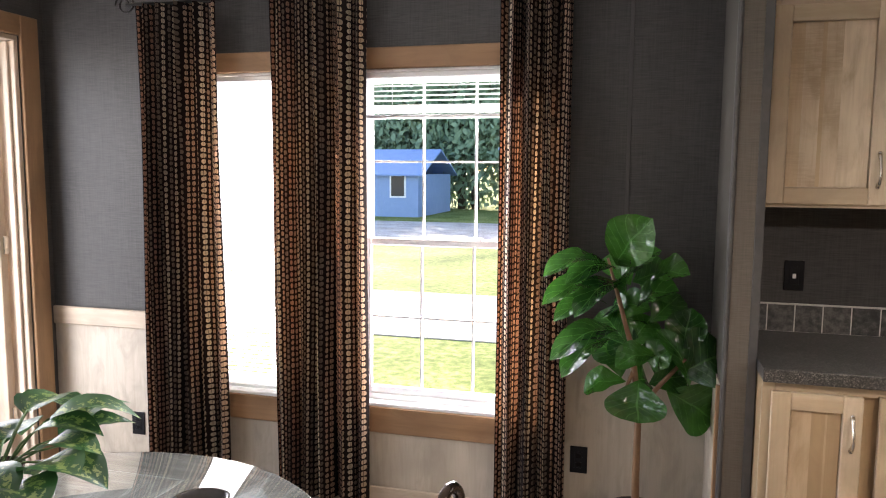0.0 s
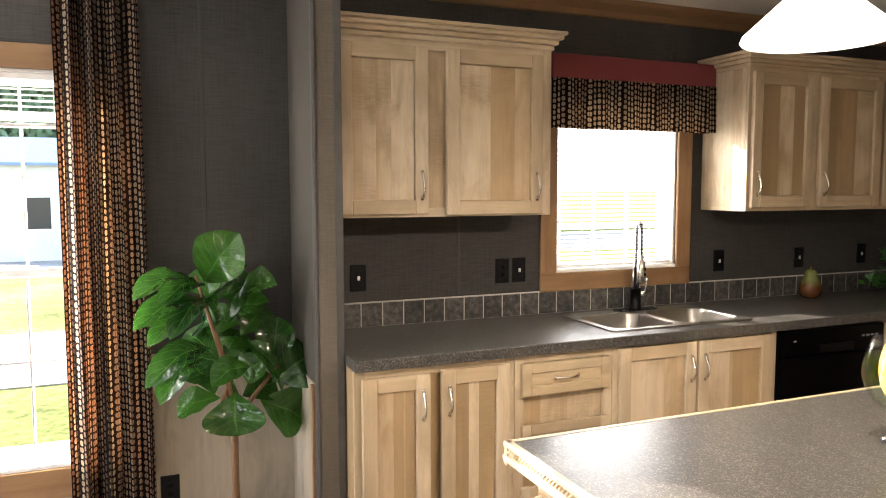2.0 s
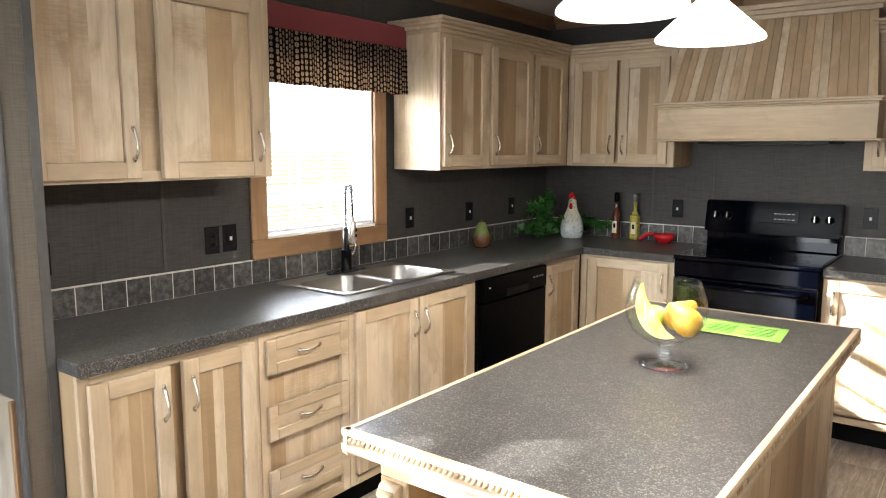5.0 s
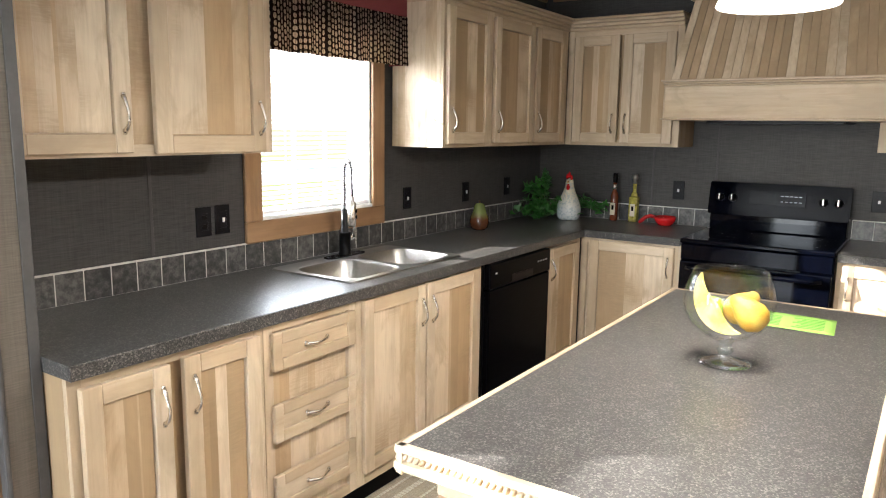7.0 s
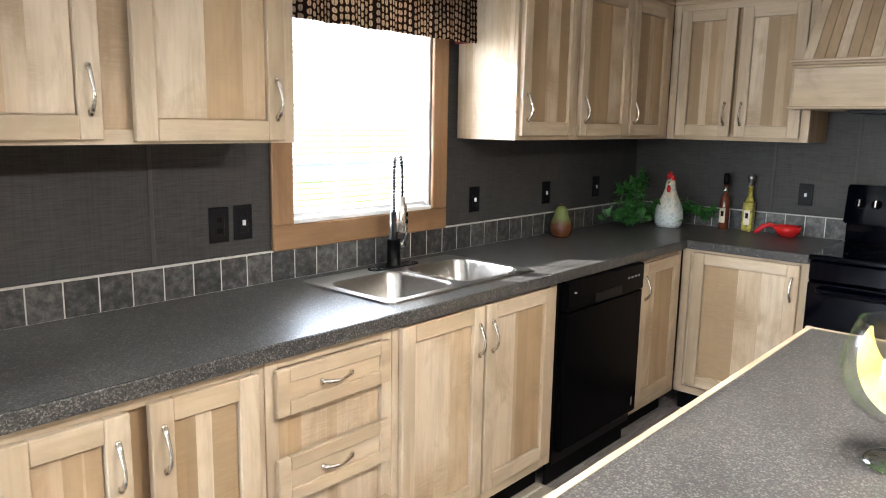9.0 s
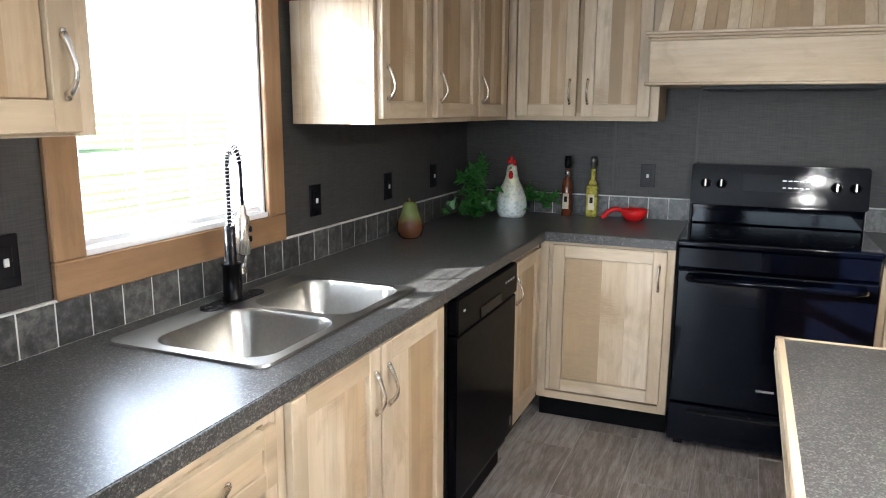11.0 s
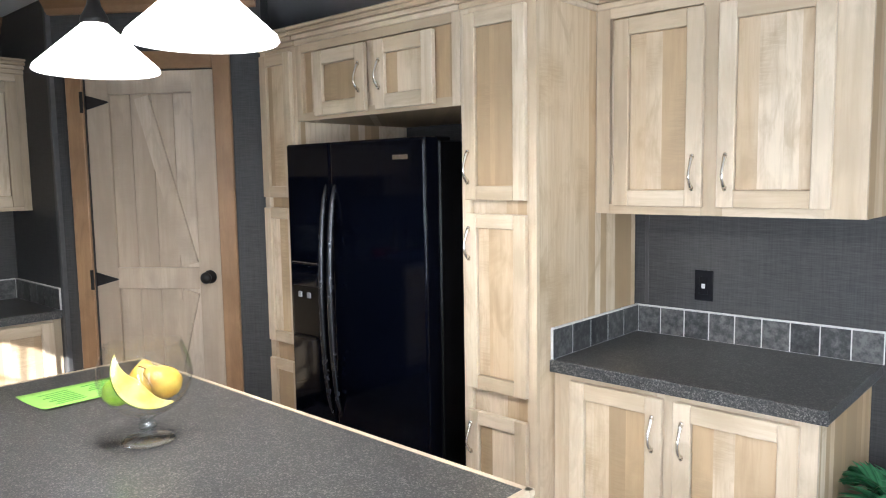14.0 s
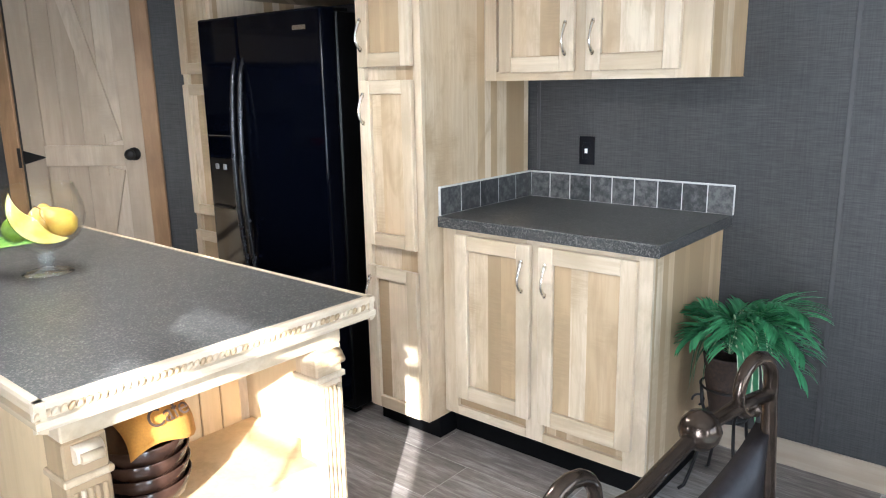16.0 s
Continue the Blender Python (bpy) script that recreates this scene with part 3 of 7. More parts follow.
# ---- windows ----
def window(name, hole, label, casing=0.09, low=0.03, slim=False):
    x0, x1, z0, z1 = hole
    sill, t = (0.016, 0.02) if slim else (0.045, 0.032)
    w = thing(name, ((x0 + x1) / 2, YN, z0), label, "window", "", "structure")
    yo = YN + 0.045
    bm = bmesh.new()
    for lo, hi in (((x0, yo, z0), (x0 + 0.04, yo + 0.06, z1)), ((x1 - 0.04, yo, z0), (x1, yo + 0.06, z1)),
                   ((x0 + 0.04, yo, z0), (x1 - 0.04, yo + 0.06, z0 + sill)), ((x0 + 0.04, yo, z1 - 0.02), (x1 - 0.04, yo + 0.06, z1))):
        box(bm, lo, hi, bev=0.004)
    part("window_frame", bm, VINYL, w)
    bm = bmesh.new()
    for lo, hi in (((x0, YN, z0), (x0 + 0.012, yo, z1)), ((x1 - 0.012, YN, z0), (x1, yo, z1)), ((x0 + 0.012, YN, z1 - 0.012), (x1 - 0.012, yo, z1)), ((x0, YN - 0.012, z0), (x1, yo, z0 + 0.016))):
        box(bm, lo, hi, bev=0.002)
    part("jamb", bm, VINYL, w)
    zm = (z0 + z1) / 2 - 0.008
    for k, (a, b, yy) in enumerate(((z0 + sill, zm + 0.02, yo + 0.005), (zm - 0.015, z1 - 0.02, yo + 0.03))):
        s = bmesh.new()
        for lo, hi in (((x0 + 0.04, yy, a), (x0 + 0.04 + t, yy + 0.022, b)), ((x1 - 0.04 - t, yy, a), (x1 - 0.04, yy + 0.022, b)),
                       ((x0 + 0.04 + t, yy, a), (x1 - 0.04 - t, yy + 0.022, a + t)), ((x0 + 0.04 + t, yy, b - t), (x1 - 0.04 - t, yy + 0.022, b))):
            box(s, lo, hi, bev=0.003)
        sash = part("sash", s, VINYL, w)
        gx0, gx1, gz0, gz1 = x0 + 0.04 + t, x1 - 0.04 - t, a + t, b - t
        q = bmesh.new()
        q.faces.new([q.verts.new(c) for c in ((gx0 - 0.004, yy + 0.011, gz0 - 0.004), (gx1 + 0.004, yy + 0.011, gz0 - 0.004), (gx1 + 0.004, yy + 0.011, gz1 + 0.004), (gx0 - 0.004, yy + 0.011, gz1 + 0.004))])
        p = part("pane", q, PANE, sash)
        p.visible_shadow = False
        for i in (1, 2):
            gx = gx0 + (gx1 - gx0) * i / 3
            part("muntin", one((gx - 0.0045, yy + 0.004, gz0), (gx + 0.0045, yy + 0.019, gz1)), VINYL, sash)
        gz = (gz0 + gz1) / 2
        part("muntin", one((gx0, yy + 0.0045, gz - 0.0045), (gx1, yy + 0.0185, gz + 0.0045)), VINYL, sash)
    part("sash_lock", one(((x0 + x1) / 2 + 0.10, yo - 0.008, zm + 0.018), ((x0 + x1) / 2 + 0.16, yo + 0.012, zm + 0.03), bev=0.003), VINYL, w)
    c = casing
    for lo, hi, m in (((x0 - c, YN - 0.02, z1), (x1 + c, YN - 0.0005, z1 + c), OAK_X), ((x0 - c, YN - 0.02, z0 - c - low), (x1 + c, YN - 0.0005, z0), OAK_X),
                      ((x0 - c, YN - 0.019, z0), (x0, YN - 0.0005, z1), OAK_V), ((x1, YN - 0.019, z0), (x1 + c, YN - 0.0005, z1), OAK_V)):
        part("casing", one(lo, hi, bev=0.004), m, w)
    return w


window("window_1", W1, "white vinyl double-hung window in oak casing, blind lowered")
window("window_2", W2, "white vinyl double-hung window in oak casing, blind raised")
window("window_3", WK, "white vinyl window over the sink in oak casing", low=0.0, slim=True)


def blind(hole, z_low, label, tilt, pitch=0.021, gathered=False):
    x0, x1, z0, z1 = hole
    y = YN + 0.022
    b = thing("window_blind", ((x0 + x1) / 2, y, z_low), label, "blind")
    part("headrail", one((x0 + 0.014, y - 0.014, z1 - 0.036), (x1 - 0.014, y + 0.014, z1 - 0.013), bev=0.002), VINYL, b)
    part("bottom_rail", one((x0 + 0.016, y - 0.013, z_low), (x1 - 0.016, y + 0.013, z_low + 0.016), bev=0.003), VINYL, b)
    me = None
    z = z_low + 0.024
    k = 0
    while z < z1 - 0.045:
        step = 0.0045 if gathered and z < z_low + 0.055 else pitch
        a = 19 if gathered and step == pitch else 0 if gathered else tilt
        if me is None:
            bm = bmesh.new()
            L = (x1 - x0) / 2 - 0.016
            rows = []
            for i in range(5):
                p = -0.0125 + 0.025 * i / 4
                h = 0.002 * (1 - (2 * i / 4 - 1) ** 2)
                rows.append((p, h))
            lo = [[bm.verts.new((s * L, p, h)) for p, h in rows] for s in (-1, 1)]
            for i in range(4):
                bm.faces.new((lo[0][i], lo[0][i + 1], lo[1][i + 1], lo[1][i]))
            bmesh.ops.translate(bm, verts=bm.verts, vec=ORIGIN[b.name])
            o = part("slat", bm, BLIND, b, "")
            me = o.data
            ORIGIN[o.name] = ORIGIN[b.name]
        else:
            o = new("slat", me)
            o.parent = b
        o.location = (0, 0, z - z_low)
        o.rotation_euler = (radians(a + 3 * math.sin(k * 2.3)), 0, 0)
        z += step
        k += 1
    for s in (0.22, 0.78):
        cx = x0 + (x1 - x0) * s
        part("ladder_cord", one((cx - 0.0012, y - 0.0145, z_low), (cx + 0.0012, y - 0.0125, z1 - 0.036)), VINYL, b)
    return b


blind(W1, 0.485, "white mini blind lowered over the dining window", -48)
blind(W2, 1.745, "white mini blind drawn up to the top", 0, gathered=True)
blind(WK, 1.128, "white mini blind lowered over the sink window", 21)


# ---- outside ----
def outdoor_mat(name, stops, scale, rough=0.95):
    M = Mat(name, rough, spec=0.1)
    v = M.coords()
    f = M.math("ADD", M.math("MULTIPLY", M.noise(v, scale, 6, 0.7), 0.6), M.math("MULTIPLY", M.noise(v, scale * 0.08, 3, 0.5), 0.4))
    M.color(M.ramp(f, stops))
    M.bump(f, 0.4, 0.03)
    return M.m


GRASS = outdoor_mat("lawn_grass", [(0.35, (0.06, 0.09, 0.02)), (0.5, (0.16, 0.20, 0.05)), (0.65, (0.33, 0.34, 0.13))], 9)
GRAVEL = outdoor_mat("grey_gravel", [(0.35, (0.22, 0.21, 0.2)), (0.5, (0.38, 0.37, 0.35)), (0.65, (0.55, 0.54, 0.52))], 14)
struct("ground", one((-300, YN + 0.14, -0.75), (300, 400, -0.65)), GRASS, "sunlit patchy lawn outside the windows", "ground")
struct("road", one((-300, 9.2, -0.649), (300, 12.6, -0.635)), GRAVEL, "pale gravel road across the lawn", "road")
struct("road_far", one((-300, 22, -0.649), (300, 30, -0.63)), GRAVEL, "pale gravel yard beyond the lawn", "road")

# ---- door in the west wall ----
wd = thing("door_west", (XW, 2.71, 0), "pale wooden door standing open in a brown oak casing", "door", "", "structure")
for lo, hi, m in (((XW + 0.0005, 3.12, 0), (XW + 0.02, 3.225, 2.235), OAK_V), ((XW + 0.0005, 2.195, 0), (XW + 0.02, 2.30, 2.235), OAK_V), ((XW + 0.0005, 2.30, 2.14), (XW + 0.0205, 3.12, 2.235), OAK_Y)):
    part("casing", one(lo, hi, bev=0.004), m, wd)
for lo, hi in (((XW - 0.119, 3.095, 0), (XW - 0.001, 3.1195, 2.115)), ((XW - 0.119, 2.3005, 0), (XW - 0.001, 2.325, 2.115)), ((XW - 0.119, 2.3005, 2.116), (XW - 0.001, 3.1195, 2.1395))):
    part("jamb", one(lo, hi, bev=0.003), PINE_V, wd)
part("stop", one((XW - 0.06, 3.08, 0), (XW - 0.03, 3.0945, 2.11), bev=0.003), PINE_V, wd)
lf = part("leaf", one((XW - 0.85, 3.045, 0.01), (XW - 0.095, 3.088, 2.11), bev=0.003), PINE_V, wd)
for z in (0.3, 1.15, 1.95):
    part("hinge", one((XW - 0.0945, 3.060, z - 0.045), (XW - 0.086, 3.0945, z + 0.045), bev=0.003), NICKEL, lf)
# Unseen window, assumed here so that the west fill lamp has an opening.
ww = thing("window_4", (XW, 0.95, 0.8), "unseen wide white vinyl window added in the west wall for fill light", "window", "", "structure")
bm = bmesh.new()
for lo, hi in (((XW - 0.1, 0.05, 0.8), (XW - 0.04, 0.1, 2.0)), ((XW - 0.1, 1.8, 0.8), (XW - 0.04, 1.85, 2.0)), ((XW - 0.1, 0.1, 0.8), (XW - 0.04, 1.8, 0.85)), ((XW - 0.1, 0.1, 1.95), (XW - 0.04, 1.8, 2.0)), ((XW - 0.1, 0.92, 0.85), (XW - 0.04, 0.98, 1.95))):
    box(bm, lo, hi, bev=0.004)
part("window_frame", bm, VINYL, ww)


# ---- houses and trees outside ----
SIDING = outdoor_mat("blue_siding", [(0.3, (0.24, 0.34, 0.54)), (0.7, (0.30, 0.40, 0.60))], 3, 0.6)
ROOF = outdoor_mat("blue_metal_roof", [(0.3, (0.20, 0.30, 0.52)), (0.7, (0.25, 0.36, 0.58))], 3, 0.5)
WHITE_SIDING = outdoor_mat("white_siding", [(0.3, (0.6, 0.6, 0.6)), (0.7, (0.72, 0.72, 0.72))], 3, 0.6)
DARK_PANE = plain("dark_house_window", (0.03, 0.035, 0.045), 0.1)
# Foliage is lightened: outdoor haze and glare are put into its colour.
LEAF_HAZED = outdoor_mat("tree_foliage_hazed", [(0.3, (0.12, 0.20, 0.13)), (0.5, (0.20, 0.29, 0.18)), (0.7, (0.30, 0.38, 0.25))], 3)
BARK = outdoor_mat("tree_bark", [(0.3, (0.06, 0.045, 0.035)), (0.7, (0.13, 0.1, 0.08))], 6)


def house(x0, x1, y0, y1, z0, ze, zr, wallm, roofm, label):
    h = thing("house", ((x0 + x1) / 2, (y0 + y1) / 2, z0), label, "house")
    bm = bmesh.new()
    n = 12
    for i in range(n):
        a, b = z0 + (ze - z0) * i / n, z0 + (ze - z0) * (i + 1) / n
        box(bm, (x0, y0 + (0.0 if i % 2 else 0.012), a), (x1, y1, b))
    part("wall", bm, wallm, h)
    bm = bmesh.new()
    ym = (y0 + y1) / 2
    prism(bm, [(y0 - 0.3, ze), (ym, zr), (y1 + 0.3, ze), (y1 + 0.3, ze - 0.08), (ym, zr - 0.1), (y0 - 0.3, ze - 0.08)], x0 - 0.3, x1 + 0.3, Matrix(((0, 1, 0, 0), (1, 0, 0, 0), (0, 0, 1, 0), (0, 0, 0, 1))))
    part("roof", bm, roofm, h)
    x = x0 + 0.8
    while x < x1 - 1:
        wn = part("window", one((x, y0 - 0.03, z0 + 0.9), (x + 0.8, y0 - 0.002, z0 + 2.0)), VINYL, h)
        part("pane", one((x + 0.08, y0 - 0.04, z0 + 0.98), (x + 0.72, y0 - 0.031, z0 + 1.92)), DARK_PANE, wn)
        x += 2.6
    return h


house(-22, -9.4, 33, 39, -0.65, 1.35, 2.6, SIDING, ROOF, "long blue sided house beyond the road")
house(-3.75, 3.0, 25, 30, -0.65, 2.3, 3.2, WHITE_SIDING, ROOF, "white sided house beyond the road")


def tree(x, y, h, seed):
    """A tapered trunk with limbs and many small leaf clumps."""
    rnd = random.Random(seed)
    t = thing("tree", (x, y, -0.65), "tall leafy tree behind the houses", "tree", "trees outside")
    bm = bmesh.new()
    tube(bm, [(x, y, -0.66), (x + rnd.uniform(-0.2, 0.2), y, h * 0.4), (x + rnd.uniform(-0.4, 0.4), y, h * 0.8)], [0.24, 0.17, 0.05], 8)
    tips = []
    for i in range(9):
        z = h * rnd.uniform(0.15, 0.75)
        a = rnd.uniform(0, 6.28)
        L = rnd.uniform(0.9, 2.4)
        e = (x + L * math.cos(a), y + L * math.sin(a), z + L * 0.5)
        tube(bm, [(x, y, z), ((x + e[0]) / 2, (y + e[1]) / 2, z + L * 0.3), e], [0.07, 0.05, 0.02], 5)
        tips.append(e)
    part("trunk", bm, BARK, t)
    V, F = [], []
    for i in range(2600):
        tp = tips[rnd.randrange(len(tips))] if rnd.random() < 0.7 else (x, y, h * rnd.uniform(-0.05, 0.85))
        c = Vector((tp[0] + rnd.gauss(0, 0.75), tp[1] + rnd.gauss(0, 0.75), tp[2] + rnd.gauss(0, 0.8)))
        R = Euler((rnd.uniform(0, 6), rnd.uniform(0, 6), rnd.uniform(0, 6))).to_matrix()
        s = rnd.uniform(0.12, 0.3)
        k = len(V)
        for p in ((-s, 0, 0), (0, -s * 0.5, 0.03), (s, 0, 0), (0, s * 0.5, -0.03)):
            V.append(c + R @ Vector(p))
        F.append((k, k + 1, k + 2, k + 3))
    me = bpy.data.meshes.new("crown")
    me.from_pydata([v - Vector((x, y, -0.65)) for v in V], [], F)
    me.materials.append(LEAF_HAZED)
    o = new("crown", me)
    o.parent = t
    return t


_t = [tree(0, 0, 9, s) for s in (1, 2, 3)]
rnd = random.Random(9)
for i in range(34):
    o = _t[i % 3]
    m = pose(-26 + i * 1.35 + rnd.uniform(-0.6, 0.6), 43 + rnd.uniform(-2.0, 5), -0.65, 0, 0, rnd.uniform(0, 360))
    if i < 3:
        o.matrix_basis = m
    else:
        copy_thing(o, m)

# ---- kitchen cabinets ----
def front(facing, x, y):
    """Local frame of a cabinet front: u to the right, w out of the front, z up."""
    u, w = {"S": ((1, 0), (0, -1)), "W": ((0, -1), (-1, 0)), "N": ((-1, 0), (0, 1)), "E": ((0, 1), (1, 0))}[facing]
    return Matrix(((u[0], w[0], 0, x), (u[1], w[1], 0, y), (0, 0, 1, 0), (0, 0, 0, 1)))


def along(facing):
    return WOOD_X if facing in "SN" else WOOD_Y


def pull(parent, M, u, z, upright=True, length=0.105, w0=0.0):
    """An arched bow handle."""
    bm = bmesh.new()
    pts, rs = [], []
    for i in range(11):
        s = i / 10
        a = (s - 0.5) * length
        out = w0 + 0.004 + 0.024 * math.sin(math.pi * s) ** 0.8 + 0.004 * math.sin(2 * math.pi * s)
        pts.append((u, out, z + a) if upright else (u + a, out, z))
        rs.append(0.0045 + 0.003 * abs(2 * s - 1) ** 2)
    tube(bm, pts, rs, 8, M)
    for s in (-0.5, 0.5):
        c = (u, w0, z + s * length) if upright else (u + s * length, w0, z)
        box(bm, (c[0] - 0.006, w0 - 0.001, c[2] - 0.009), (c[0] + 0.006, w0 + 0.009, c[2] + 0.009), M, 0.003)
    return part("handle", bm, NICKEL, parent, "satin nickel bow handle", True)


def shaker(parent, M, facing, u0, u1, z0, z1, handle=None, t=0.023, stile=0.056, name="door", boards=3):
    """A framed door or drawer front with a recessed panel of boards."""
    d = part(name, one((u0 + 0.004, 0.0008, z0 + 0.004), (u1 - 0.004, 0.004, z1 - 0.004), M), WOOD_V, parent)
    rail = stile if z1 - z0 > 0.2 else stile * 0.72
    for a, b in ((u0, u0 + stile), (u1 - stile, u1)):
        part("stile", one((a, 0.001, z0), (b, t, z1), M, 0.0025), WOOD_F, d)
    for a, b in ((z0, z0 + rail), (z1 - rail, z1)):
        part("rail", one((u0 + stile, 0.001, a), (u1 - stile, t - 0.0006, b), M, 0.002), along(facing), d)
    a, b = u0 + stile + 0.003, u1 - stile - 0.003
    c1 = random.uniform(0.25, 0.45)
    cuts = [0.0, c1, c1 + random.uniform(0.22, 0.35), 1.0][: boards] + ([1.0] if boards < 3 else [1.0])
    cuts = sorted(set(cuts))
    for p, q in zip(cuts, cuts[1:]):
        part("panel_board", one((a + (b - a) * p, 0.0041, z0 + rail + 0.003), (a + (b - a) * q, t - 0.0125, z1 - rail - 0.003), M), WOOD_V, d)
    if handle:
        pull(d, M, handle[0], handle[1], handle[2] if len(handle) > 2 else True, w0=t)
    return d


def drawer(parent, M, facing, u0, u1, z0, z1):
    bm = bmesh.new()
    s = 0.04
    box(bm, (u0, 0.001, z0), (u0 + s, 0.02, z1), M, 0.0025)
    box(bm, (u1 - s, 0.001, z0), (u1, 0.02, z1), M, 0.0025)
    box(bm, (u0 + s, 0.001, z0), (u1 - s, 0.0194, z0 + s), M, 0.002)
    box(bm, (u0 + s, 0.001, z1 - s), (u1 - s, 0.0194, z1), M, 0.002)
    d = part("drawer", bm, along(facing), parent)
    part("panel", one((u0 + s - 0.002, 0.0015, z0 + s - 0.002), (u1 - s + 0.002, 0.012, z1 - s + 0.002), M), along(facing), d)
    pull(d, M, (u0 + u1) / 2, (z0 + z1) / 2, False, w0=0.012)
    return d


def carcass(parent, M, facing, u0, u1, depth, z0, z1, rails=(), toe=True, stiles=None, body_top=None):
    """Body with a face frame: side boards and a back board behind stiles and rails."""
    bm = bmesh.new()
    box(bm, (u0, -depth, z0), (u1, -0.018, body_top or z1), M)
    part("body", bm, WOOD_S, parent)
    ss = stiles or ((u0, u0 + 0.04), (u1 - 0.04, u1))
    for a, b in ss:
        part("face_stile", one((a, -0.018, z0), (b, 0, z1), M, 0.0015), WOOD_F, parent)
    for a, b in rails or ((z0, z0 + 0.035), (z1 - 0.035, z1)):
        for (p, q), (r, s) in zip(ss, ss[1:]):
            part("face_rail", one((q, -0.018, a), (r, -0.0006, b), M), along(facing), parent)
    if toe:
        part("toe_board", one((u0, -depth, 0), (u1, -0.065, z0 - 0.001), M), BLACK_MATT, parent, "black recessed toe board")


def cap_moulding(parent, M, facing, u0, u1, depth, z, ends=(False, False), h=0.075):
    """A stepped crown along the top of a wall cabinet."""
    bm = bmesh.new()
    for k, (o, a, b) in enumerate(((0.010, 0.0, 0.022), (0.024, 0.0225, 0.042), (0.040, 0.0425, 0.06), (0.052, 0.0605, h))):
        e0 = -o if ends[0] else 0
        e1 = o if ends[1] else 0
        box(bm, (u0 + e0, -depth, z + a), (u1 + e1, o, z + b), M, 0.004)
    part("crown", bm, along(facing), parent)


def base_cabinet(facing, x, y, u0, u1, doors=(), drawers=(), depth=0.58, z1=0.872, label="", stiles=None, body_top=None):
    M = front(facing, x, y)
    c = thing("base_cabinet", M @ Vector(((u0 + u1) / 2, -0.3, 0)), label or "rustic light wood base cabinet with framed doors", "cabinet", "base cabinets")
    carcass(c, M, facing, u0, u1, depth, 0.112, z1, stiles=stiles, body_top=body_top)
    for a, b, za, zb, h in doors:
        hu = {"L": a + 0.03, "R": b - 0.03}[h]
        shaker(c, M, facing, a, b, za, zb, (hu, zb - 0.115))
    for a, b, za, zb in drawers:
        drawer(c, M, facing, a, b, za, zb)
    return c


def wall_cabinet(facing, x, y, u0, u1, z0, z1, doors, depth=0.31, ends=(False, False), label="", stiles=None):
    M = front(facing, x, y)
    c = thing("wall_cabinet", M @ Vector(((u0 + u1) / 2, -depth / 2, z0)), label or "rustic light wood wall cabinet with crown moulding", "cabinet", "wall cabinets")
    carcass(c, M, facing, u0, u1, depth, z0, z1, toe=False, stiles=stiles)
    for a, b, za, zb, h in doors:
        hu = {"L": a + 0.03, "R": b - 0.03}[h]
        shaker(c, M, facing, a, b, za, zb, (hu, za + 0.115))
    cap_moulding(c, M, facing, u0, u1, depth, z1, ends)
    return c


YB, XB = 2.68, 4.165
base_cabinet("S", 0, YB, 1.004, 1.648, [(1.03, 1.29, 0.15, 0.84, "R"), (1.335, 1.618, 0.15, 0.845, "L")])
base_cabinet("S", 0, YB, 1.650, 2.102, [], [(1.675, 2.08, 0.705, 0.835), (1.675, 2.08, 0.455, 0.588), (1.675, 2.08, 0.2, 0.338)],
             label="rustic light wood base cabinet with three drawers")
base_cabinet("S", 0, YB, 2.104, 3.004, [(2.130, 2.526, 0.165, 0.858, "R"), (2.539, 2.955, 0.165, 0.858, "L")], label="rustic light wood sink base cabinet with two doors",
             stiles=((2.104, 2.15), (2.50, 2.56), (2.92, 3.004)), body_top=0.74)
base_cabinet("S", 0, YB, 3.662, 4.15, [(3.69, 4.09, 0.165, 0.845, "L")], label="narrow rustic wood corner base cabinet")
base_cabinet("W", XB, 0, -2.679, -2.082, [(-2.615, -2.115, 0.165, 0.855, "R")], label="rustic wood base cabinet beside the range")
base_cabinet("W", XB, 0, -1.308, -0.757, [(-1.285, -0.80, 0.165, 0.855, "L")], label="sunlit rustic wood base cabinet beside the pantry")
YU, XU = 2.945, 4.45
wall_cabinet("S", 0, YU, 1.002, 1.957, 1.405, 2.10, [(1.02, 1.388, 1.417, 2.074, "R"), (1.468, 1.908, 1.412, 2.074, "R")], ends=(False, True))
wall_cabinet("S", 0, YU, 3.055, 4.447, 1.405, 2.10, [(3.072, 3.47, 1.423, 2.078, "L"), (3.517, 3.957, 1.423, 2.078, "L"), (3.983, 4.375, 1.423, 2.078, "L")], ends=(True, False),
             label="rustic light wood wall cabinet with three doors", stiles=((3.055, 3.09), (3.455, 3.53), (3.945, 3.995), (4.36, 4.447)))
wall_cabinet("W", XU, 0, -2.944, -2.223, 1.405, 2.10, [(-2.89, -2.60, 1.425, 2.065, "R"), (-2.575, -2.262, 1.425, 2.065, "L")])
wall_cabinet("W", XU, 0, -1.208, -0.757, 1.405, 2.10, [(-1.17, -0.80, 1.425, 2.06, "L")])
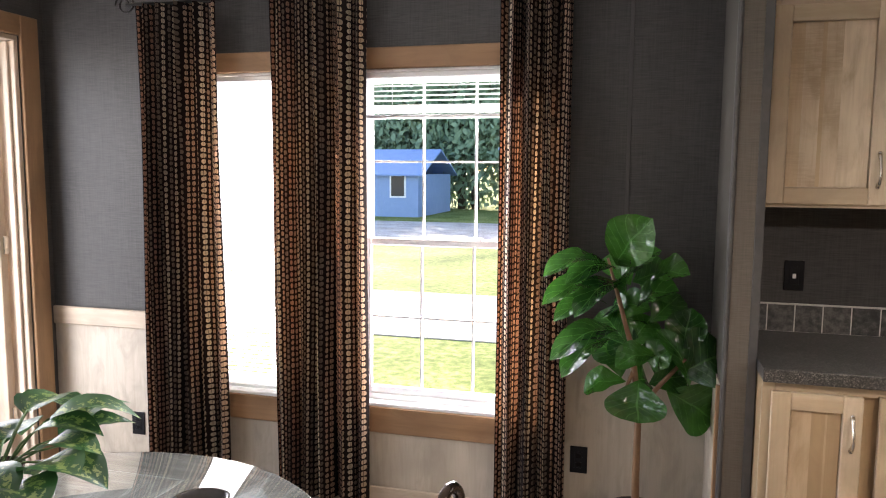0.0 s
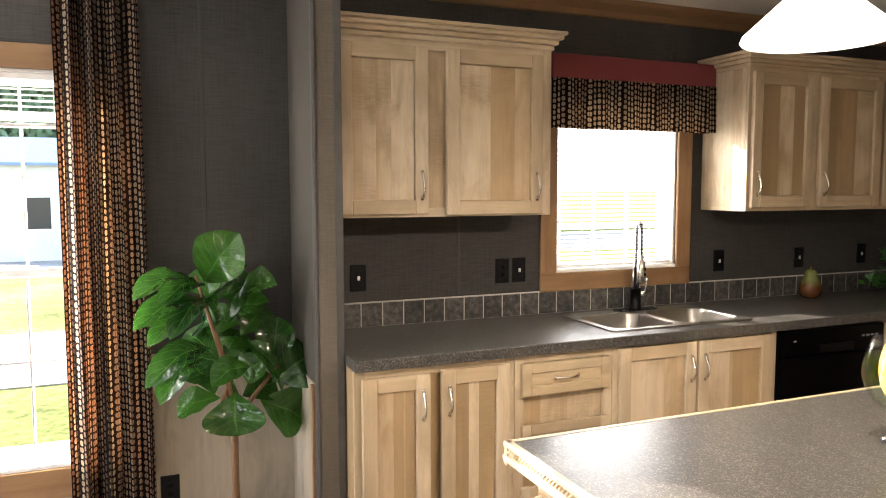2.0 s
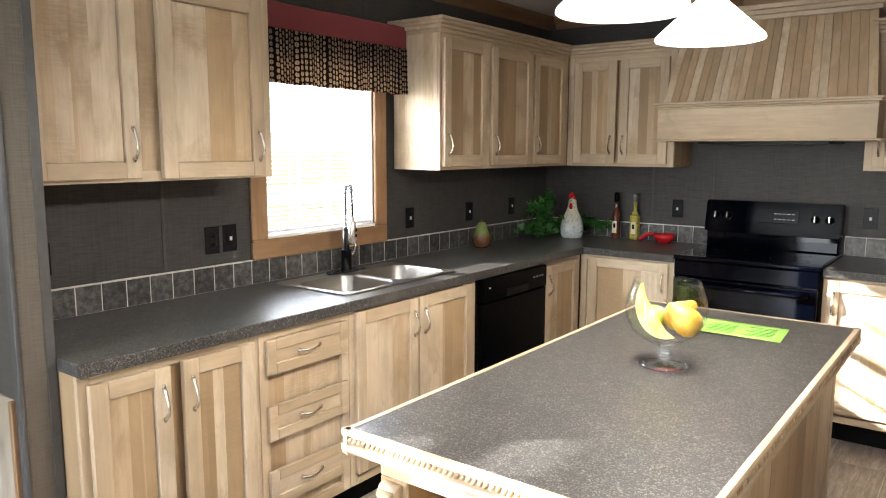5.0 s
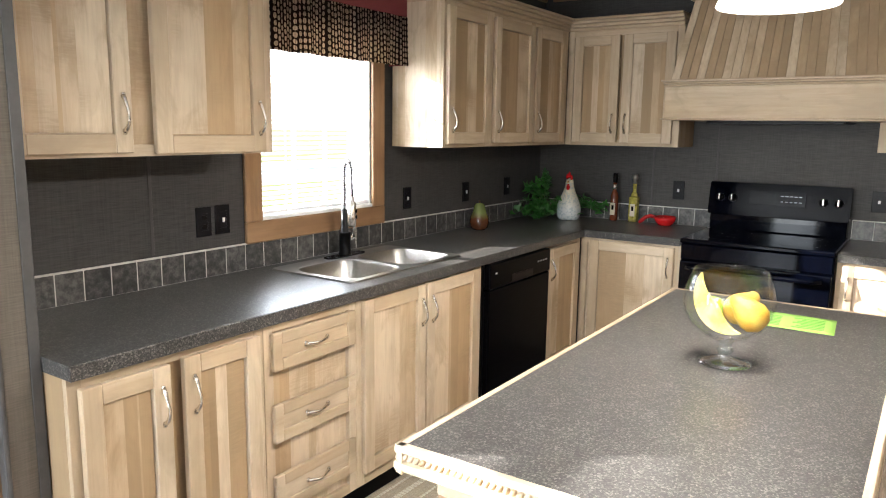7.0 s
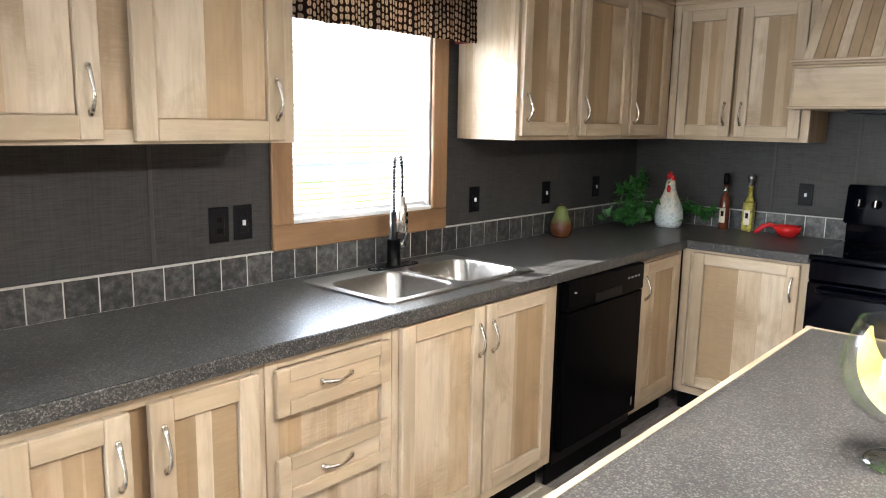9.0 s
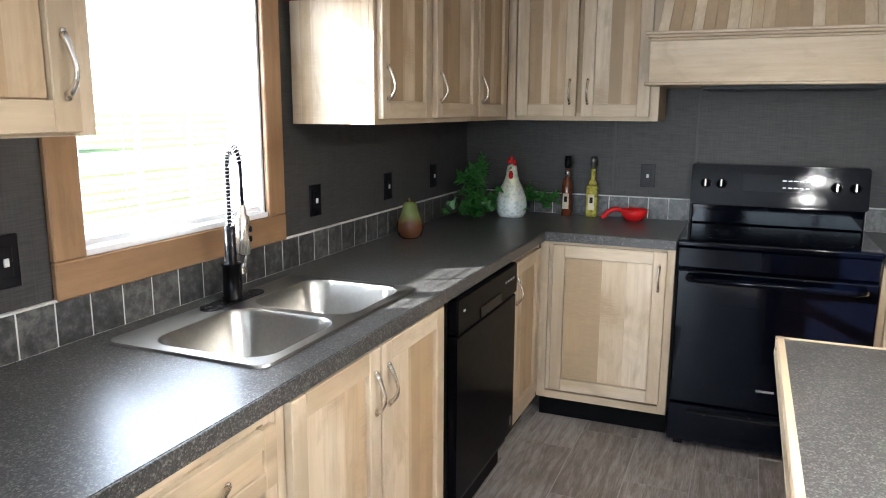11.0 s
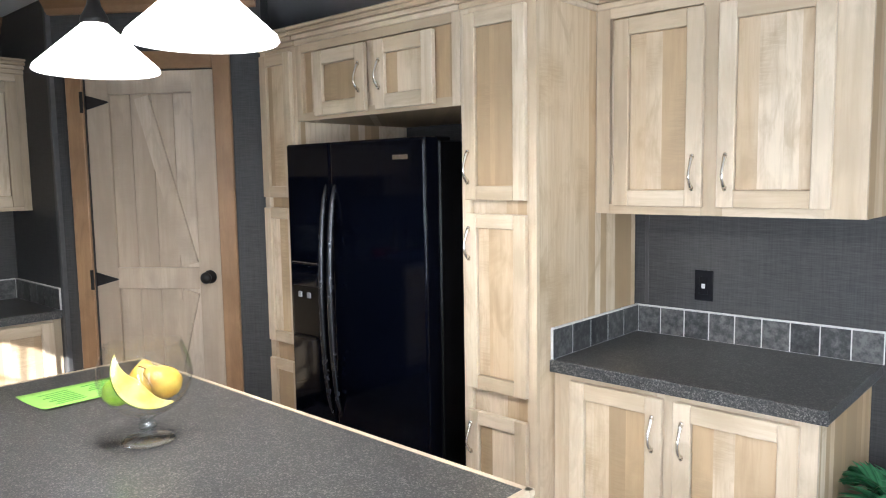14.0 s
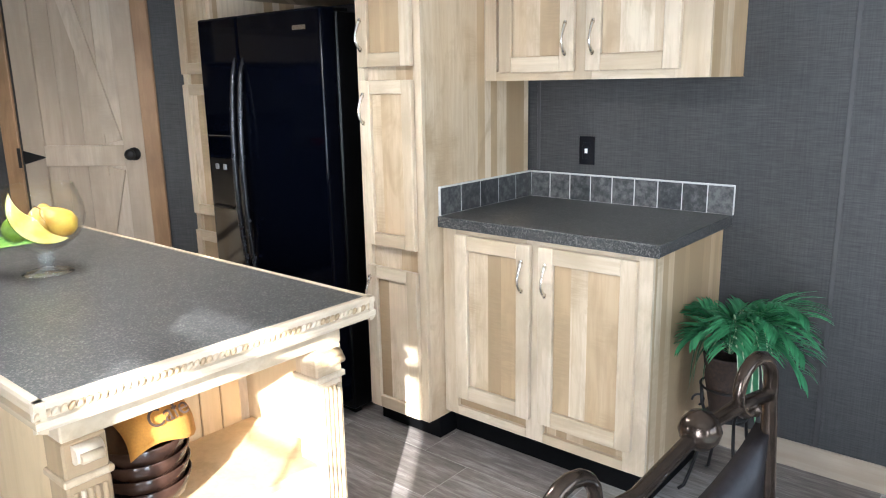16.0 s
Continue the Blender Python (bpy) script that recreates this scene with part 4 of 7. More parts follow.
# south side: tall units, fridge surround, side counter
YT = 0.14
MT = front("N", 0, YT)
for (u0, u1), (a, b), hl, lab in (((-2.012, -1.687), (-1.982, -1.719), "L", "tall rustic wood pantry cabinet beside the fridge"), ((-3.245, -2.975), (-3.225, -2.995), None, "narrow tall rustic wood cabinet beside the pantry door")):
    c = thing("tall_cabinet", MT @ Vector(((u0 + u1) / 2, -0.3, 0)), lab, "cabinet", "tall cabinets")
    carcass(c, MT, "N", u0, u1, 0.685, 0.09, 2.13, toe=True)
    for za, zb, hz in ((0.10, 0.70, 0.60), (0.785, 1.416, 1.31), (1.464, 2.108, 1.58)):
        shaker(c, MT, "N", a, b, za, zb, (a + 0.02, hz) if hl else None, stile=0.05, boards=2)
    cap_moulding(c, MT, "N", u0, u1, 0.685, 2.13, (False, u1 > -2))
c = thing("wall_cabinet", MT @ Vector((-2.49, -0.3, 1.81)), "rustic wood cabinet above the refrigerator", "cabinet", "wall cabinets")
carcass(c, MT, "N", -2.973, -2.014, 0.685, 1.80, 2.13, toe=False)
shaker(c, MT, "N", -2.825, -2.502, 1.815, 2.083, (-2.532, 1.95), boards=2)
shaker(c, MT, "N", -2.442, -2.131, 1.815, 2.083, (-2.412, 1.95), boards=2)
cap_moulding(c, MT, "N", -2.973, -2.014, 0.685, 2.13)
wall_cabinet("N", 0, -0.235, -1.684, -0.797, 1.405, 2.13, [(-1.602, -1.28, 1.434, 2.084, "R"), (-1.23, -0.89, 1.434, 2.084, "L")], ends=(False, True), depth=0.32,
             label="rustic wood wall cabinet over the side counter", stiles=((-1.684, -1.63), (-1.29, -1.215), (-0.91, -0.797)))
base_cabinet("N", 0, 0.04, -1.684, -0.83, [(-1.61, -1.275, 0.195, 0.849, "R"), (-1.238, -0.875, 0.195, 0.849, "L")], depth=0.595, label="rustic wood base cabinet of the side counter",
             stiles=((-1.684, -1.62), (-1.30, -1.225), (-0.91, -0.83)))

# ---- counters ----
SX0, SX1, SY0, SY1 = 2.145, 2.93, 2.735, 3.19
bm = bmesh.new()
box(bm, (1.001, 2.655, 0.872), (SX0 + 0.012, 3.27, 0.912))
box(bm, (SX0 + 0.012, 2.655, 0.872), (SX1 - 0.012, SY0 + 0.012, 0.912))
box(bm, (SX0 + 0.012, SY1 - 0.012, 0.872), (SX1 - 0.012, 3.27, 0.912))
box(bm, (SX1 - 0.012, 2.655, 0.872), (4.76, 3.27, 0.912))
box(bm, (4.14, 2.08, 0.872), (4.76, 2.655, 0.912))
bmesh.ops.remove_doubles(bm, verts=bm.verts, dist=1e-4)
ct = tagged(part("countertop", bm, LAMINATE), "speckled dark grey laminate corner countertop with a sink cut-out", "countertop")
part("front_edge", one((1.001, 2.6495, 0.870), (4.1395, 2.6548, 0.911), bev=0.002, seg=2), LAMINATE, ct, "rolled laminate front edge")
part("front_edge", one((4.1345, 2.081, 0.870), (4.1398, 2.6545, 0.911), bev=0.002, seg=2), LAMINATE, ct, "rolled laminate front edge")
ct = tagged(part("countertop", one((4.14, 0.757, 0.872), (4.76, 1.309, 0.912), bev=0.004, seg=2), LAMINATE), "speckled dark grey laminate counter beside the pantry", "countertop")
part("front_edge", one((4.1345, 0.758, 0.870), (4.1398, 1.308, 0.911), bev=0.002, seg=2), LAMINATE, ct, "rolled laminate front edge")
ct = tagged(part("countertop", one((0.80, YS, 0.872), (1.686, 0.063, 0.912), bev=0.004, seg=2), LAMINATE), "speckled dark grey laminate side countertop", "countertop")
part("front_edge", one((0.801, 0.0632, 0.870), (1.685, 0.0685, 0.911), bev=0.002, seg=2), LAMINATE, ct, "rolled laminate front edge")


def splash(name, M, length, label, width=0.099, both=False):
    """A row of slate tiles on edge with pale joints and a pale top strip."""
    s = thing(name, M @ Vector((length / 2, 0, 0.912)), label, "backsplash", "", "structure")
    part("grout", one((0, 0.0005, 0.9125), (length, 0.0106, 1.018), M), GROUT, s)
    part("edge_strip", one((0, 0.0005, 1.0182), (length, 0.0132, 1.0225), M, 0.001), GROUT, s)
    n = max(1, round(length / width))
    w = length / n
    for i in range(n):
        part("tile", one((i * w + 0.0022, 0.001, 0.9135), ((i + 1) * w - 0.0022, 0.0122, 1.0165), M, 0.0008), TILE, s)
    return s


splash("backsplash_north", front("S", 1.001, YN), 4.746 - 1.001, "row of dark slate tiles with pale joints")
splash("backsplash_east", front("W", XE, YN), YN - 2.08, "row of dark slate tiles with pale joints")
splash("backsplash_corner", front("W", XE, 1.31), 1.31 - 0.77, "row of dark slate tiles with pale joints")
splash("backsplash_return", front("N", XE - 0.013, 0.756), XE - 0.013 - 4.14, "row of dark slate tiles with pale joints")
splash("backsplash_south", front("N", 1.672, YS), 1.672 - 0.797, "row of dark slate tiles with pale joints")
splash("backsplash_side", front("W", 1.686, 0.06), 0.06 - YS, "row of dark slate tiles with pale joints", 0.115)

# ---- range hood ----
h = thing("range_hood", (4.5, 1.69, 1.56), "light wood range hood with a sloped beadboard front", "range hood")
part("lip", one((4.205, 1.105, 1.56), (4.446, 2.262, 1.572), bev=0.003), WOOD_Y, h)
part("lip_back", one((4.4465, 1.21, 1.56), (4.758, 2.2215, 1.572)), WOOD_Y, h)
part("band", one((4.225, 1.13, 1.5725), (4.446, 2.246, 1.742), bev=0.002), WOOD_Y, h)
bm = bmesh.new()
for o, a, b in ((0.0, 1.7425, 1.755), (0.012, 1.7555, 1.768), (0.02, 1.7685, 1.78)):
    box(bm, (4.222 - o, 1.13 - o, a), (4.446, 2.246 + o, b), bev=0.003)
part("shelf_moulding", bm, WOOD_Y, h)
nb = 24
for i in range(nb):
    bm = bmesh.new()
    y0, y1 = 1.14 + 0.001 + i * (1.08 / nb), 1.14 - 0.002 + (i + 1) * (1.08 / nb)
    t0, t1 = 1.19 + i * (0.985 / nb) + 0.001, 1.19 + (i + 1) * (0.985 / nb) - 0.002
    vs = [bm.verts.new(p) for p in ((4.235, y0, 1.78), (4.235, y1, 1.78), (4.43, t1, 2.225), (4.43, t0, 2.225), (4.25, y0, 1.78), (4.25, y1, 1.78), (4.445, t1, 2.225), (4.445, t0, 2.225))]
    for q in ((0, 1, 2, 3), (7, 6, 5, 4), (0, 4, 5, 1), (1, 5, 6, 2), (2, 6, 7, 3), (3, 7, 4, 0)):
        bm.faces.new([vs[k] for k in q])
    part("bead_board", bm, HOOD_V, h)
bm = bmesh.new()
vs = [bm.verts.new(p) for p in ((4.243, 1.146, 1.7805), (4.243, 2.215, 1.7805), (4.756, 2.215, 1.7805), (4.756, 1.146, 1.7805), (4.438, 1.195, 2.225), (4.438, 2.17, 2.225), (4.756, 2.17, 2.225), (4.756, 1.195, 2.225))]
for q in ((0, 1, 2, 3), (4, 5, 6, 7), (0, 1, 5, 4), (1, 2, 6, 5), (2, 3, 7, 6), (3, 0, 4, 7)):
    bm.faces.new([vs[k] for k in q])
part("body", bm, WOOD_V, h)
bm = bmesh.new()
for o, a, b in ((0.01, 2.2255, 2.25), (0.03, 2.2505, 2.275), (0.05, 2.2755, 2.30)):
    box(bm, (4.42 - o, 1.18 - o, a), (4.757, 2.19 + o * 0.5, b), bev=0.004)
part("crown", bm, WOOD_Y, h)
part("chase", one((4.50, 1.48, 2.3005), (4.70, 1.88, 2.425), bev=0.004), OAK_Y, h)
part("vent_insert", one((4.30, 1.35, 1.545), (4.75, 2.03, 1.5595)), BLACK_PLASTIC, h)

# ---- range ----
r = thing("kitchen_range", (4.43, 1.694, 0), "black electric range with a glossy glass oven door", "stove")
RY0, RY1 = 1.316, 2.072
part("body", one((4.135, RY0, 0.03), (4.735, RY1, 0.895), bev=0.004), BLACK_GLOSS, r)
part("cooktop", one((4.105, RY0 - 0.003, 0.8955), (4.74, RY1 + 0.003, 0.922), bev=0.008, seg=3), BLACK_GLASS, r)
part("backguard_base", one((4.655, RY0 + 0.01, 0.9225), (4.745, RY1 - 0.01, 1.015), bev=0.006), BLACK_GLOSS, r)
bm = bmesh.new()
prism(bm, [(4.625, 1.0155), (4.745, 1.0155), (4.745, 1.205), (4.66, 1.205)], RY0, RY1)
bmesh.ops.bevel(bm, geom=list(bm.edges), offset=0.006, segments=2, affect="EDGES")
bg = part("backguard", bm, BLACK_GLOSS, r)
tilt = math.degrees(math.atan2(0.035, 0.19))
for y in (2.005, 1.935, 1.45, 1.375):
    MK = pose(4.642, y, 1.115, 0, -90 + tilt, 0)
    bm = bmesh.new()
    lathe(bm, [(0.024, 0), (0.024, 0.008), (0.019, 0.012), (0.017, 0.03), (0.0, 0.031)], seg=18, M=MK)
    k = part("knob", bm, BLACK_PLASTIC, bg)
    part("grip", one((-0.018, -0.005, 0.012), (0.018, 0.005, 0.036), MK, 0.002), NICKEL, k)
    part("pointer", one((0.004, -0.001, 0.0362), (0.017, 0.001, 0.037), MK), WHITE_PLASTIC, k)
MD = pose(4.639, 1.69, 1.125, 0, -90 + tilt, 0)
part("display", one((-0.04, -0.15, 0.0005), (0.04, 0.15, 0.003), MD), BLACK_GLASS, bg)
for i in range(5):
    part("print", one((-0.02, -0.13 + 0.024 * i, 0.0032), (-0.016, -0.115 + 0.024 * i, 0.0036), MD), GREY_METAL, bg)
    part("print", one((0.012, -0.13 + 0.024 * i, 0.0032), (0.016, -0.113 + 0.024 * i, 0.0036), MD), GREY_METAL, bg)
d = part("oven_door", one((4.098, RY0 + 0.004, 0.215), (4.1345, RY1 - 0.004, 0.80), bev=0.008, seg=2), BLACK_GLASS, r)
part("window", one((4.0955, RY0 + 0.14, 0.36), (4.0978, RY1 - 0.14, 0.66)), BLACK_GLASS, d)
part("logo_bar", one((4.0958, 1.655, 0.305), (4.0978, 1.725, 0.315)), NICKEL, d)
bm = bmesh.new()
tube(bm, [(4.10, RY0 + 0.05, 0.765), (4.065, RY0 + 0.055, 0.77), (4.05, RY0 + 0.09, 0.77), (4.05, RY1 - 0.09, 0.77), (4.065, RY1 - 0.055, 0.77), (4.10, RY1 - 0.05, 0.765)], 0.013, 10)
part("handle", bm, BLACK_GLOSS, d, smooth=True)
part("control_strip", one((4.112, RY0 + 0.003, 0.806), (4.1345, RY1 - 0.003, 0.893), bev=0.005), BLACK_GLOSS, r)
dr = part("storage_drawer", one((4.102, RY0 + 0.004, 0.035), (4.1345, RY1 - 0.004, 0.208), bev=0.006), BLACK_GLOSS, r)
bm = bmesh.new()
prism(bm, [(4.1015, 0.165), (4.085, 0.172), (4.083, 0.18), (4.1015, 0.185)], RY0 + 0.08, RY1 - 0.08)
part("pull_lip", bm, DARK_STEEL, dr)
for y in (RY0 + 0.05, RY1 - 0.05):
    for x in (4.17, 4.69):
        part("foot", one((x - 0.02, y - 0.02, 0), (x + 0.02, y + 0.02, 0.0295)), BLACK_PLASTIC, r)
for i, (bx, by, br) in enumerate(((4.27, 1.50, 0.1), (4.27, 1.89, 0.075), (4.53, 1.50, 0.075), (4.53, 1.89, 0.1))):
    bm = bmesh.new()
    lathe(bm, [(br, 0.9221), (br, 0.9225), (br - 0.003, 0.9225), (br - 0.003, 0.9221)], (bx, by, 0), 32, cap=False)
    part("burner_ring", bm, DARK_STEEL, r)

# ---- dishwasher ----
w = thing("dishwasher", (3.33, 2.9, 0), "black built-in dishwasher below the counter", "dishwasher")
part("body", one((3.008, 2.672, 0.1), (3.658, 3.24, 0.868)), BLACK_PLASTIC, w)
d = part("door", one((3.012, 2.638, 0.16), (3.654, 2.6715, 0.74), bev=0.006), BLACK_SATIN, w)
p = part("control_panel", one((3.012, 2.634, 0.744), (3.654, 2.6715, 0.866), bev=0.006), BLACK_SATIN, w)
part("pocket_handle", one((3.22, 2.631, 0.75), (3.45, 2.6338, 0.79), bev=0.002), BLACK_PLASTIC, p)
for i in range(4):
    part("button", one((3.5 + i * 0.03, 2.632, 0.81), (3.518 + i * 0.03, 2.6338, 0.818)), GREY_METAL, p)
part("latch_mark", one((3.06, 2.632, 0.815), (3.075, 2.6338, 0.822)), WHITE_PLASTIC, p)
part("kick_plate", one((3.012, 2.70, 0.0), (3.654, 2.715, 0.099)), BLACK_MATT, w)
part("badge", one((3.6, 2.636, 0.2), (3.615, 2.6378, 0.24)), NICKEL, d)

# ---- sink and tap ----
s = thing("kitchen_sink", (2.54, 2.96, 0.912), "stainless steel double-bowl drop-in sink", "sink")
bm = bmesh.new()
OUT = rounded(SX1 - SX0, SY1 - SY0, 0.035)
cx, cy = (SX0 + SX1) / 2, (SY0 + SY1) / 2


def bowl(bm, x0, x1, y0, y1, z, depth):
    """A pressed bowl from its rim down."""
    w_, d_ = x1 - x0, y1 - y0
    rings = []
    for f, dz, r in ((0.0, 0.0, 0.07), (0.006, -0.01, 0.068), (0.022, -depth * 0.8, 0.06), (0.04, -depth * 0.97, 0.05), (0.09, -depth, 0.04)):
        pts = rounded(w_ - 2 * f, d_ - 2 * f, r)
        rings.append([bm.verts.new(((x0 + x1) / 2 + p, (y0 + y1) / 2 + q, z + dz)) for p, q in pts])
    for a, b in zip(rings, rings[1:]):
        n = len(a)
        for i in range(n):
            f = bm.faces.new((a[i], a[(i + 1) % n], b[(i + 1) % n], b[i]))
            f.smooth = True
    bm.faces.new(rings[-1])
    return rings[0]


ZR = 0.9185
BX = ((SX0 + 0.035, cx - 0.015), (cx + 0.015, SX1 - 0.035))
BY = (SY0 + 0.03, SY1 - 0.095)
for x0, x1 in BX:
    b_ = bmesh.new()
    bowl(b_, x0, x1, BY[0], BY[1], ZR, 0.17)
    o = part("bowl", b_, STEEL, s)
    b_ = bmesh.new()
    lathe(b_, [(0.0, ZR - 0.1695), (0.035, ZR - 0.1695), (0.04, ZR - 0.1675), (0.043, ZR - 0.1695)], ((x0 + x1) / 2, (BY[0] + BY[1]) / 2, 0), 20, cap=False)
    part("drain", b_, CHROME, o)
# rim: outer outline bridged to the two bowl mouths
vo = [bm.verts.new((cx + p, cy + q, 0.9125)) for p, q in OUT]
vt = [bm.verts.new((cx + p * 0.992, cy + q * 0.988, ZR)) for p, q in OUT]
n = len(vo)
for i in range(n):
    bm.faces.new((vo[i], vo[(i + 1) % n], vt[(i + 1) % n], vt[i]))
edges = [bm.edges.get((vt[i], vt[(i + 1) % n])) for i in range(n)]
for x0, x1 in BX:
    vb = [bm.verts.new(((x0 + x1) / 2 + p, (BY[0] + BY[1]) / 2 + q, ZR)) for p, q in rounded(x1 - x0, BY[1] - BY[0], 0.07)]
    m = len(vb)
    edges += [bm.edges.new((vb[i], vb[(i + 1) % m])) for i in range(m)]
bmesh.ops.triangle_fill(bm, use_beauty=True, use_dissolve=False, edges=edges)
part("rim", bm, STEEL, s)
f = thing("kitchen_faucet", (2.566, 3.14, ZR), "spring-neck kitchen tap with a dark body and chrome coil", "faucet")
FX, FY = 2.566, 3.145
bm = bmesh.new()
vv = [(FX + p, FY + q) for p, q in rounded(0.25, 0.055, 0.027)]
va = [bm.verts.new((x, y, ZR)) for x, y in vv]
vb = [bm.verts.new((x, y, ZR + 0.006)) for x, y in vv]
bm.faces.new(vb)
for i in range(len(vv)):
    bm.faces.new((va[i], va[(i + 1) % len(vv)], vb[(i + 1) % len(vv)], vb[i]))
part("deck_plate", bm, DARK_STEEL, f)
bm = bmesh.new()
lathe(bm, [(0.031, ZR + 0.006), (0.031, ZR + 0.012), (0.027, ZR + 0.016), (0.027, ZR + 0.104), (0.029, ZR + 0.107), (0.026, ZR + 0.111), (0.017, ZR + 0.113), (0.017, ZR + 0.205), (0.012, ZR + 0.215), (0, ZR + 0.215)], (FX, FY, 0), 20)
part("body", bm, BLACK_PLASTIC, f, smooth=True)
neck = []
for i in range(25):
    a = i / 24
    if a < 0.55:
        neck.append((FX, FY, ZR + 0.21 + 0.17 * a / 0.55))
    else:
        th = (a - 0.55) / 0.45 * math.pi * 0.95
        neck.append((FX - 0.004 * (1 - math.cos(th)), FY - 0.025 * (1 - math.cos(th)), ZR + 0.38 + 0.05 * math.sin(th)))
bm = bmesh.new()
tube(bm, neck, 0.006, 8)
part("hose", bm, BLACK_PLASTIC, f, smooth=True)
bm = bmesh.new()
coil = []
N = 380
for i in range(N + 1):
    s_ = i / N * 23.999
    k = int(s_)
    p = Vector(neck[k]).lerp(Vector(neck[min(k + 1, 24)]), s_ - k)
    t = (Vector(neck[min(k + 1, 24)]) - Vector(neck[k])).normalized()
    e1 = t.cross(Vector((1, 0, 0))).normalized()
    e2 = t.cross(e1)
    a = i / N * 2 * math.pi * 30
    coil.append(p + (e1 * math.cos(a) + e2 * math.sin(a)) * 0.0105)
tube(bm, coil, 0.0022, 5)
part("spring", bm, CHROME, f, smooth=True)
end = Vector(neck[-1])
bm = bmesh.new()
tube(bm, [end, (end.x + 0.001, end.y - 0.002, end.z - 0.13)], 0.005, 8)
part("drop_hose", bm, BLACK_PLASTIC, f, smooth=True)
bm = bmesh.new()
lathe(bm, [(0.012, 0.0), (0.019, 0.006), (0.02, 0.05), (0.0195, 0.105), (0.012, 0.112), (0.012, 0.135), (0.008, 0.14), (0, 0.14)], (end.x, end.y, end.z - 0.25), 16)
sp = part("spray_head", bm, NICKEL, f, smooth=True)
for dz in (-0.205, -0.178):
    bm = bmesh.new()
    lathe(bm, [(0.009, 0.0), (0.009, 0.004), (0.006, 0.006), (0.0, 0.0062)], (0, 0, 0), 14, pose(end.x + 0.012, end.y - 0.0148, end.z + dz, 90, 0, 38))
    part("button", bm, BLACK_PLASTIC, sp, smooth=True)
bm = bmesh.new()
tube(bm, [(FX, FY, ZR + 0.19), (FX + 0.012, FY - 0.05, ZR + 0.185), (end.x, end.y + 0.012, end.z - 0.14)], 0.005, 8)
part("dock_arm", bm, CHROME, f, smooth=True)
bm = bmesh.new()
tube(bm, [(FX + 0.018, FY, ZR + 0.075), (FX + 0.055, FY, ZR + 0.08)], 0.013, 12)
tube(bm, [(FX + 0.05, FY, ZR + 0.08), (FX + 0.062, FY - 0.004, ZR + 0.14), (FX + 0.064, FY - 0.006, ZR + 0.155)], [0.006, 0.006, 0.004], 8)
part("lever", bm, CHROME, f, smooth=True)

# ---- refrigerator ----
g = thing("refrigerator", (2.55, -0.2, 0), "glossy black side-by-side refrigerator with curved handles", "refrigerator")
FX0, FX1, FZ = 2.116, 2.95, 1.695
part("body", one((FX0 + 0.004, -0.52, 0.02), (FX1 - 0.004, 0.14, FZ - 0.012), bev=0.006), BLACK_PLASTIC, g)
part("hinge_cover", one((FX0 + 0.02, 0.06, FZ - 0.0118), (FX0 + 0.14, 0.14, FZ + 0.004), bev=0.004), BLACK_PLASTIC, g)
XS = 2.655
for a, b in ((FX0, XS - 0.003), (XS + 0.003, FX1)):
    bm = bmesh.new()
    box(bm, (a, 0.147, 0.07), (b, 0.225, FZ), bev=0.01, seg=3)
    d = part("door", bm, BLACK_GLOSS, g)
    hx = XS - 0.028 if a == FX0 else XS + 0.028
    pts = [(hx, 0.22 + 0.045 * math.sin(math.pi * i / 14) ** 0.55, 0.55 + 0.97 * i / 14) for i in range(15)]
    bm = bmesh.new()
    tube(bm, pts, [0.010 + 0.004 * math.sin(math.pi * i / 14) for i in range(15)], 10)
    part("handle", bm, DARK_STEEL, d, smooth=True)
    if a == FX0:
        part("logo_bar", one((2.20, 0.226, 1.615), (2.28, 0.2272, 1.632)), NICKEL, d)
    else:
        part("dispenser_panel", one((2.755, 0.226, 1.09), (2.93, 0.229, 1.18), bev=0.001), BLACK_GLASS, d)
        part("dispenser_recess", one((2.755, 0.226, 0.86), (2.93, 0.2275, 1.085), bev=0.0005), BLACK_PLASTIC, d)
        part("dispenser_trim", one((2.755, 0.2262, 1.185), (2.93, 0.2285, 1.19)), NICKEL, d)
        for i in range(2):
            part("paddle", one((2.80 + i * 0.06, 0.2285, 1.035), (2.825 + i * 0.06, 0.236, 1.06), bev=0.003), GREY_METAL, d)
        part("drip_tray", one((2.765, 0.226, 0.855), (2.92, 0.24, 0.868), bev=0.002), BLACK_PLASTIC, d)
part("kick_grille", one((FX0 + 0.01, 0.09, 0.0), (FX1 - 0.01, 0.13, 0.065), bev=0.004), BLACK_PLASTIC, g)

# ---- pantry door ----
dr = thing("door_pantry", PM @ Vector(((DO0 + DO1) / 2, -0.03, 0)), "light pine barn-style pantry door with diagonal braces", "door", "", "structure")
cs = 0.085
for lo, hi, m in (((DO0 - cs, 0.0005, 0), (DO0, 0.02, DZ + cs), OAK_V), ((DO1, 0.0005, 0), (DO1 + cs, 0.02, DZ + cs), OAK_V), ((DO0, 0.0005, DZ), (DO1, 0.0205, DZ + cs), OAK_X)):
    part("casing", one(lo, hi, PM, 0.004), m, dr)
dl = part("leaf", one((DO0 + 0.004, -0.05, 0.012), (DO1 - 0.004, -0.036, DZ - 0.004), PM), PINE_V, dr)
for i in range(6):
    a = DO0 + 0.004 + (DO1 - DO0 - 0.008) * i / 6
    b = DO0 + 0.004 + (DO1 - DO0 - 0.008) * (i + 1) / 6
    part("board", one((a + 0.001, -0.0358, 0.012), (b - 0.001, -0.022, DZ - 0.004), PM, 0.002), PINE_V, dl)
st = 0.115
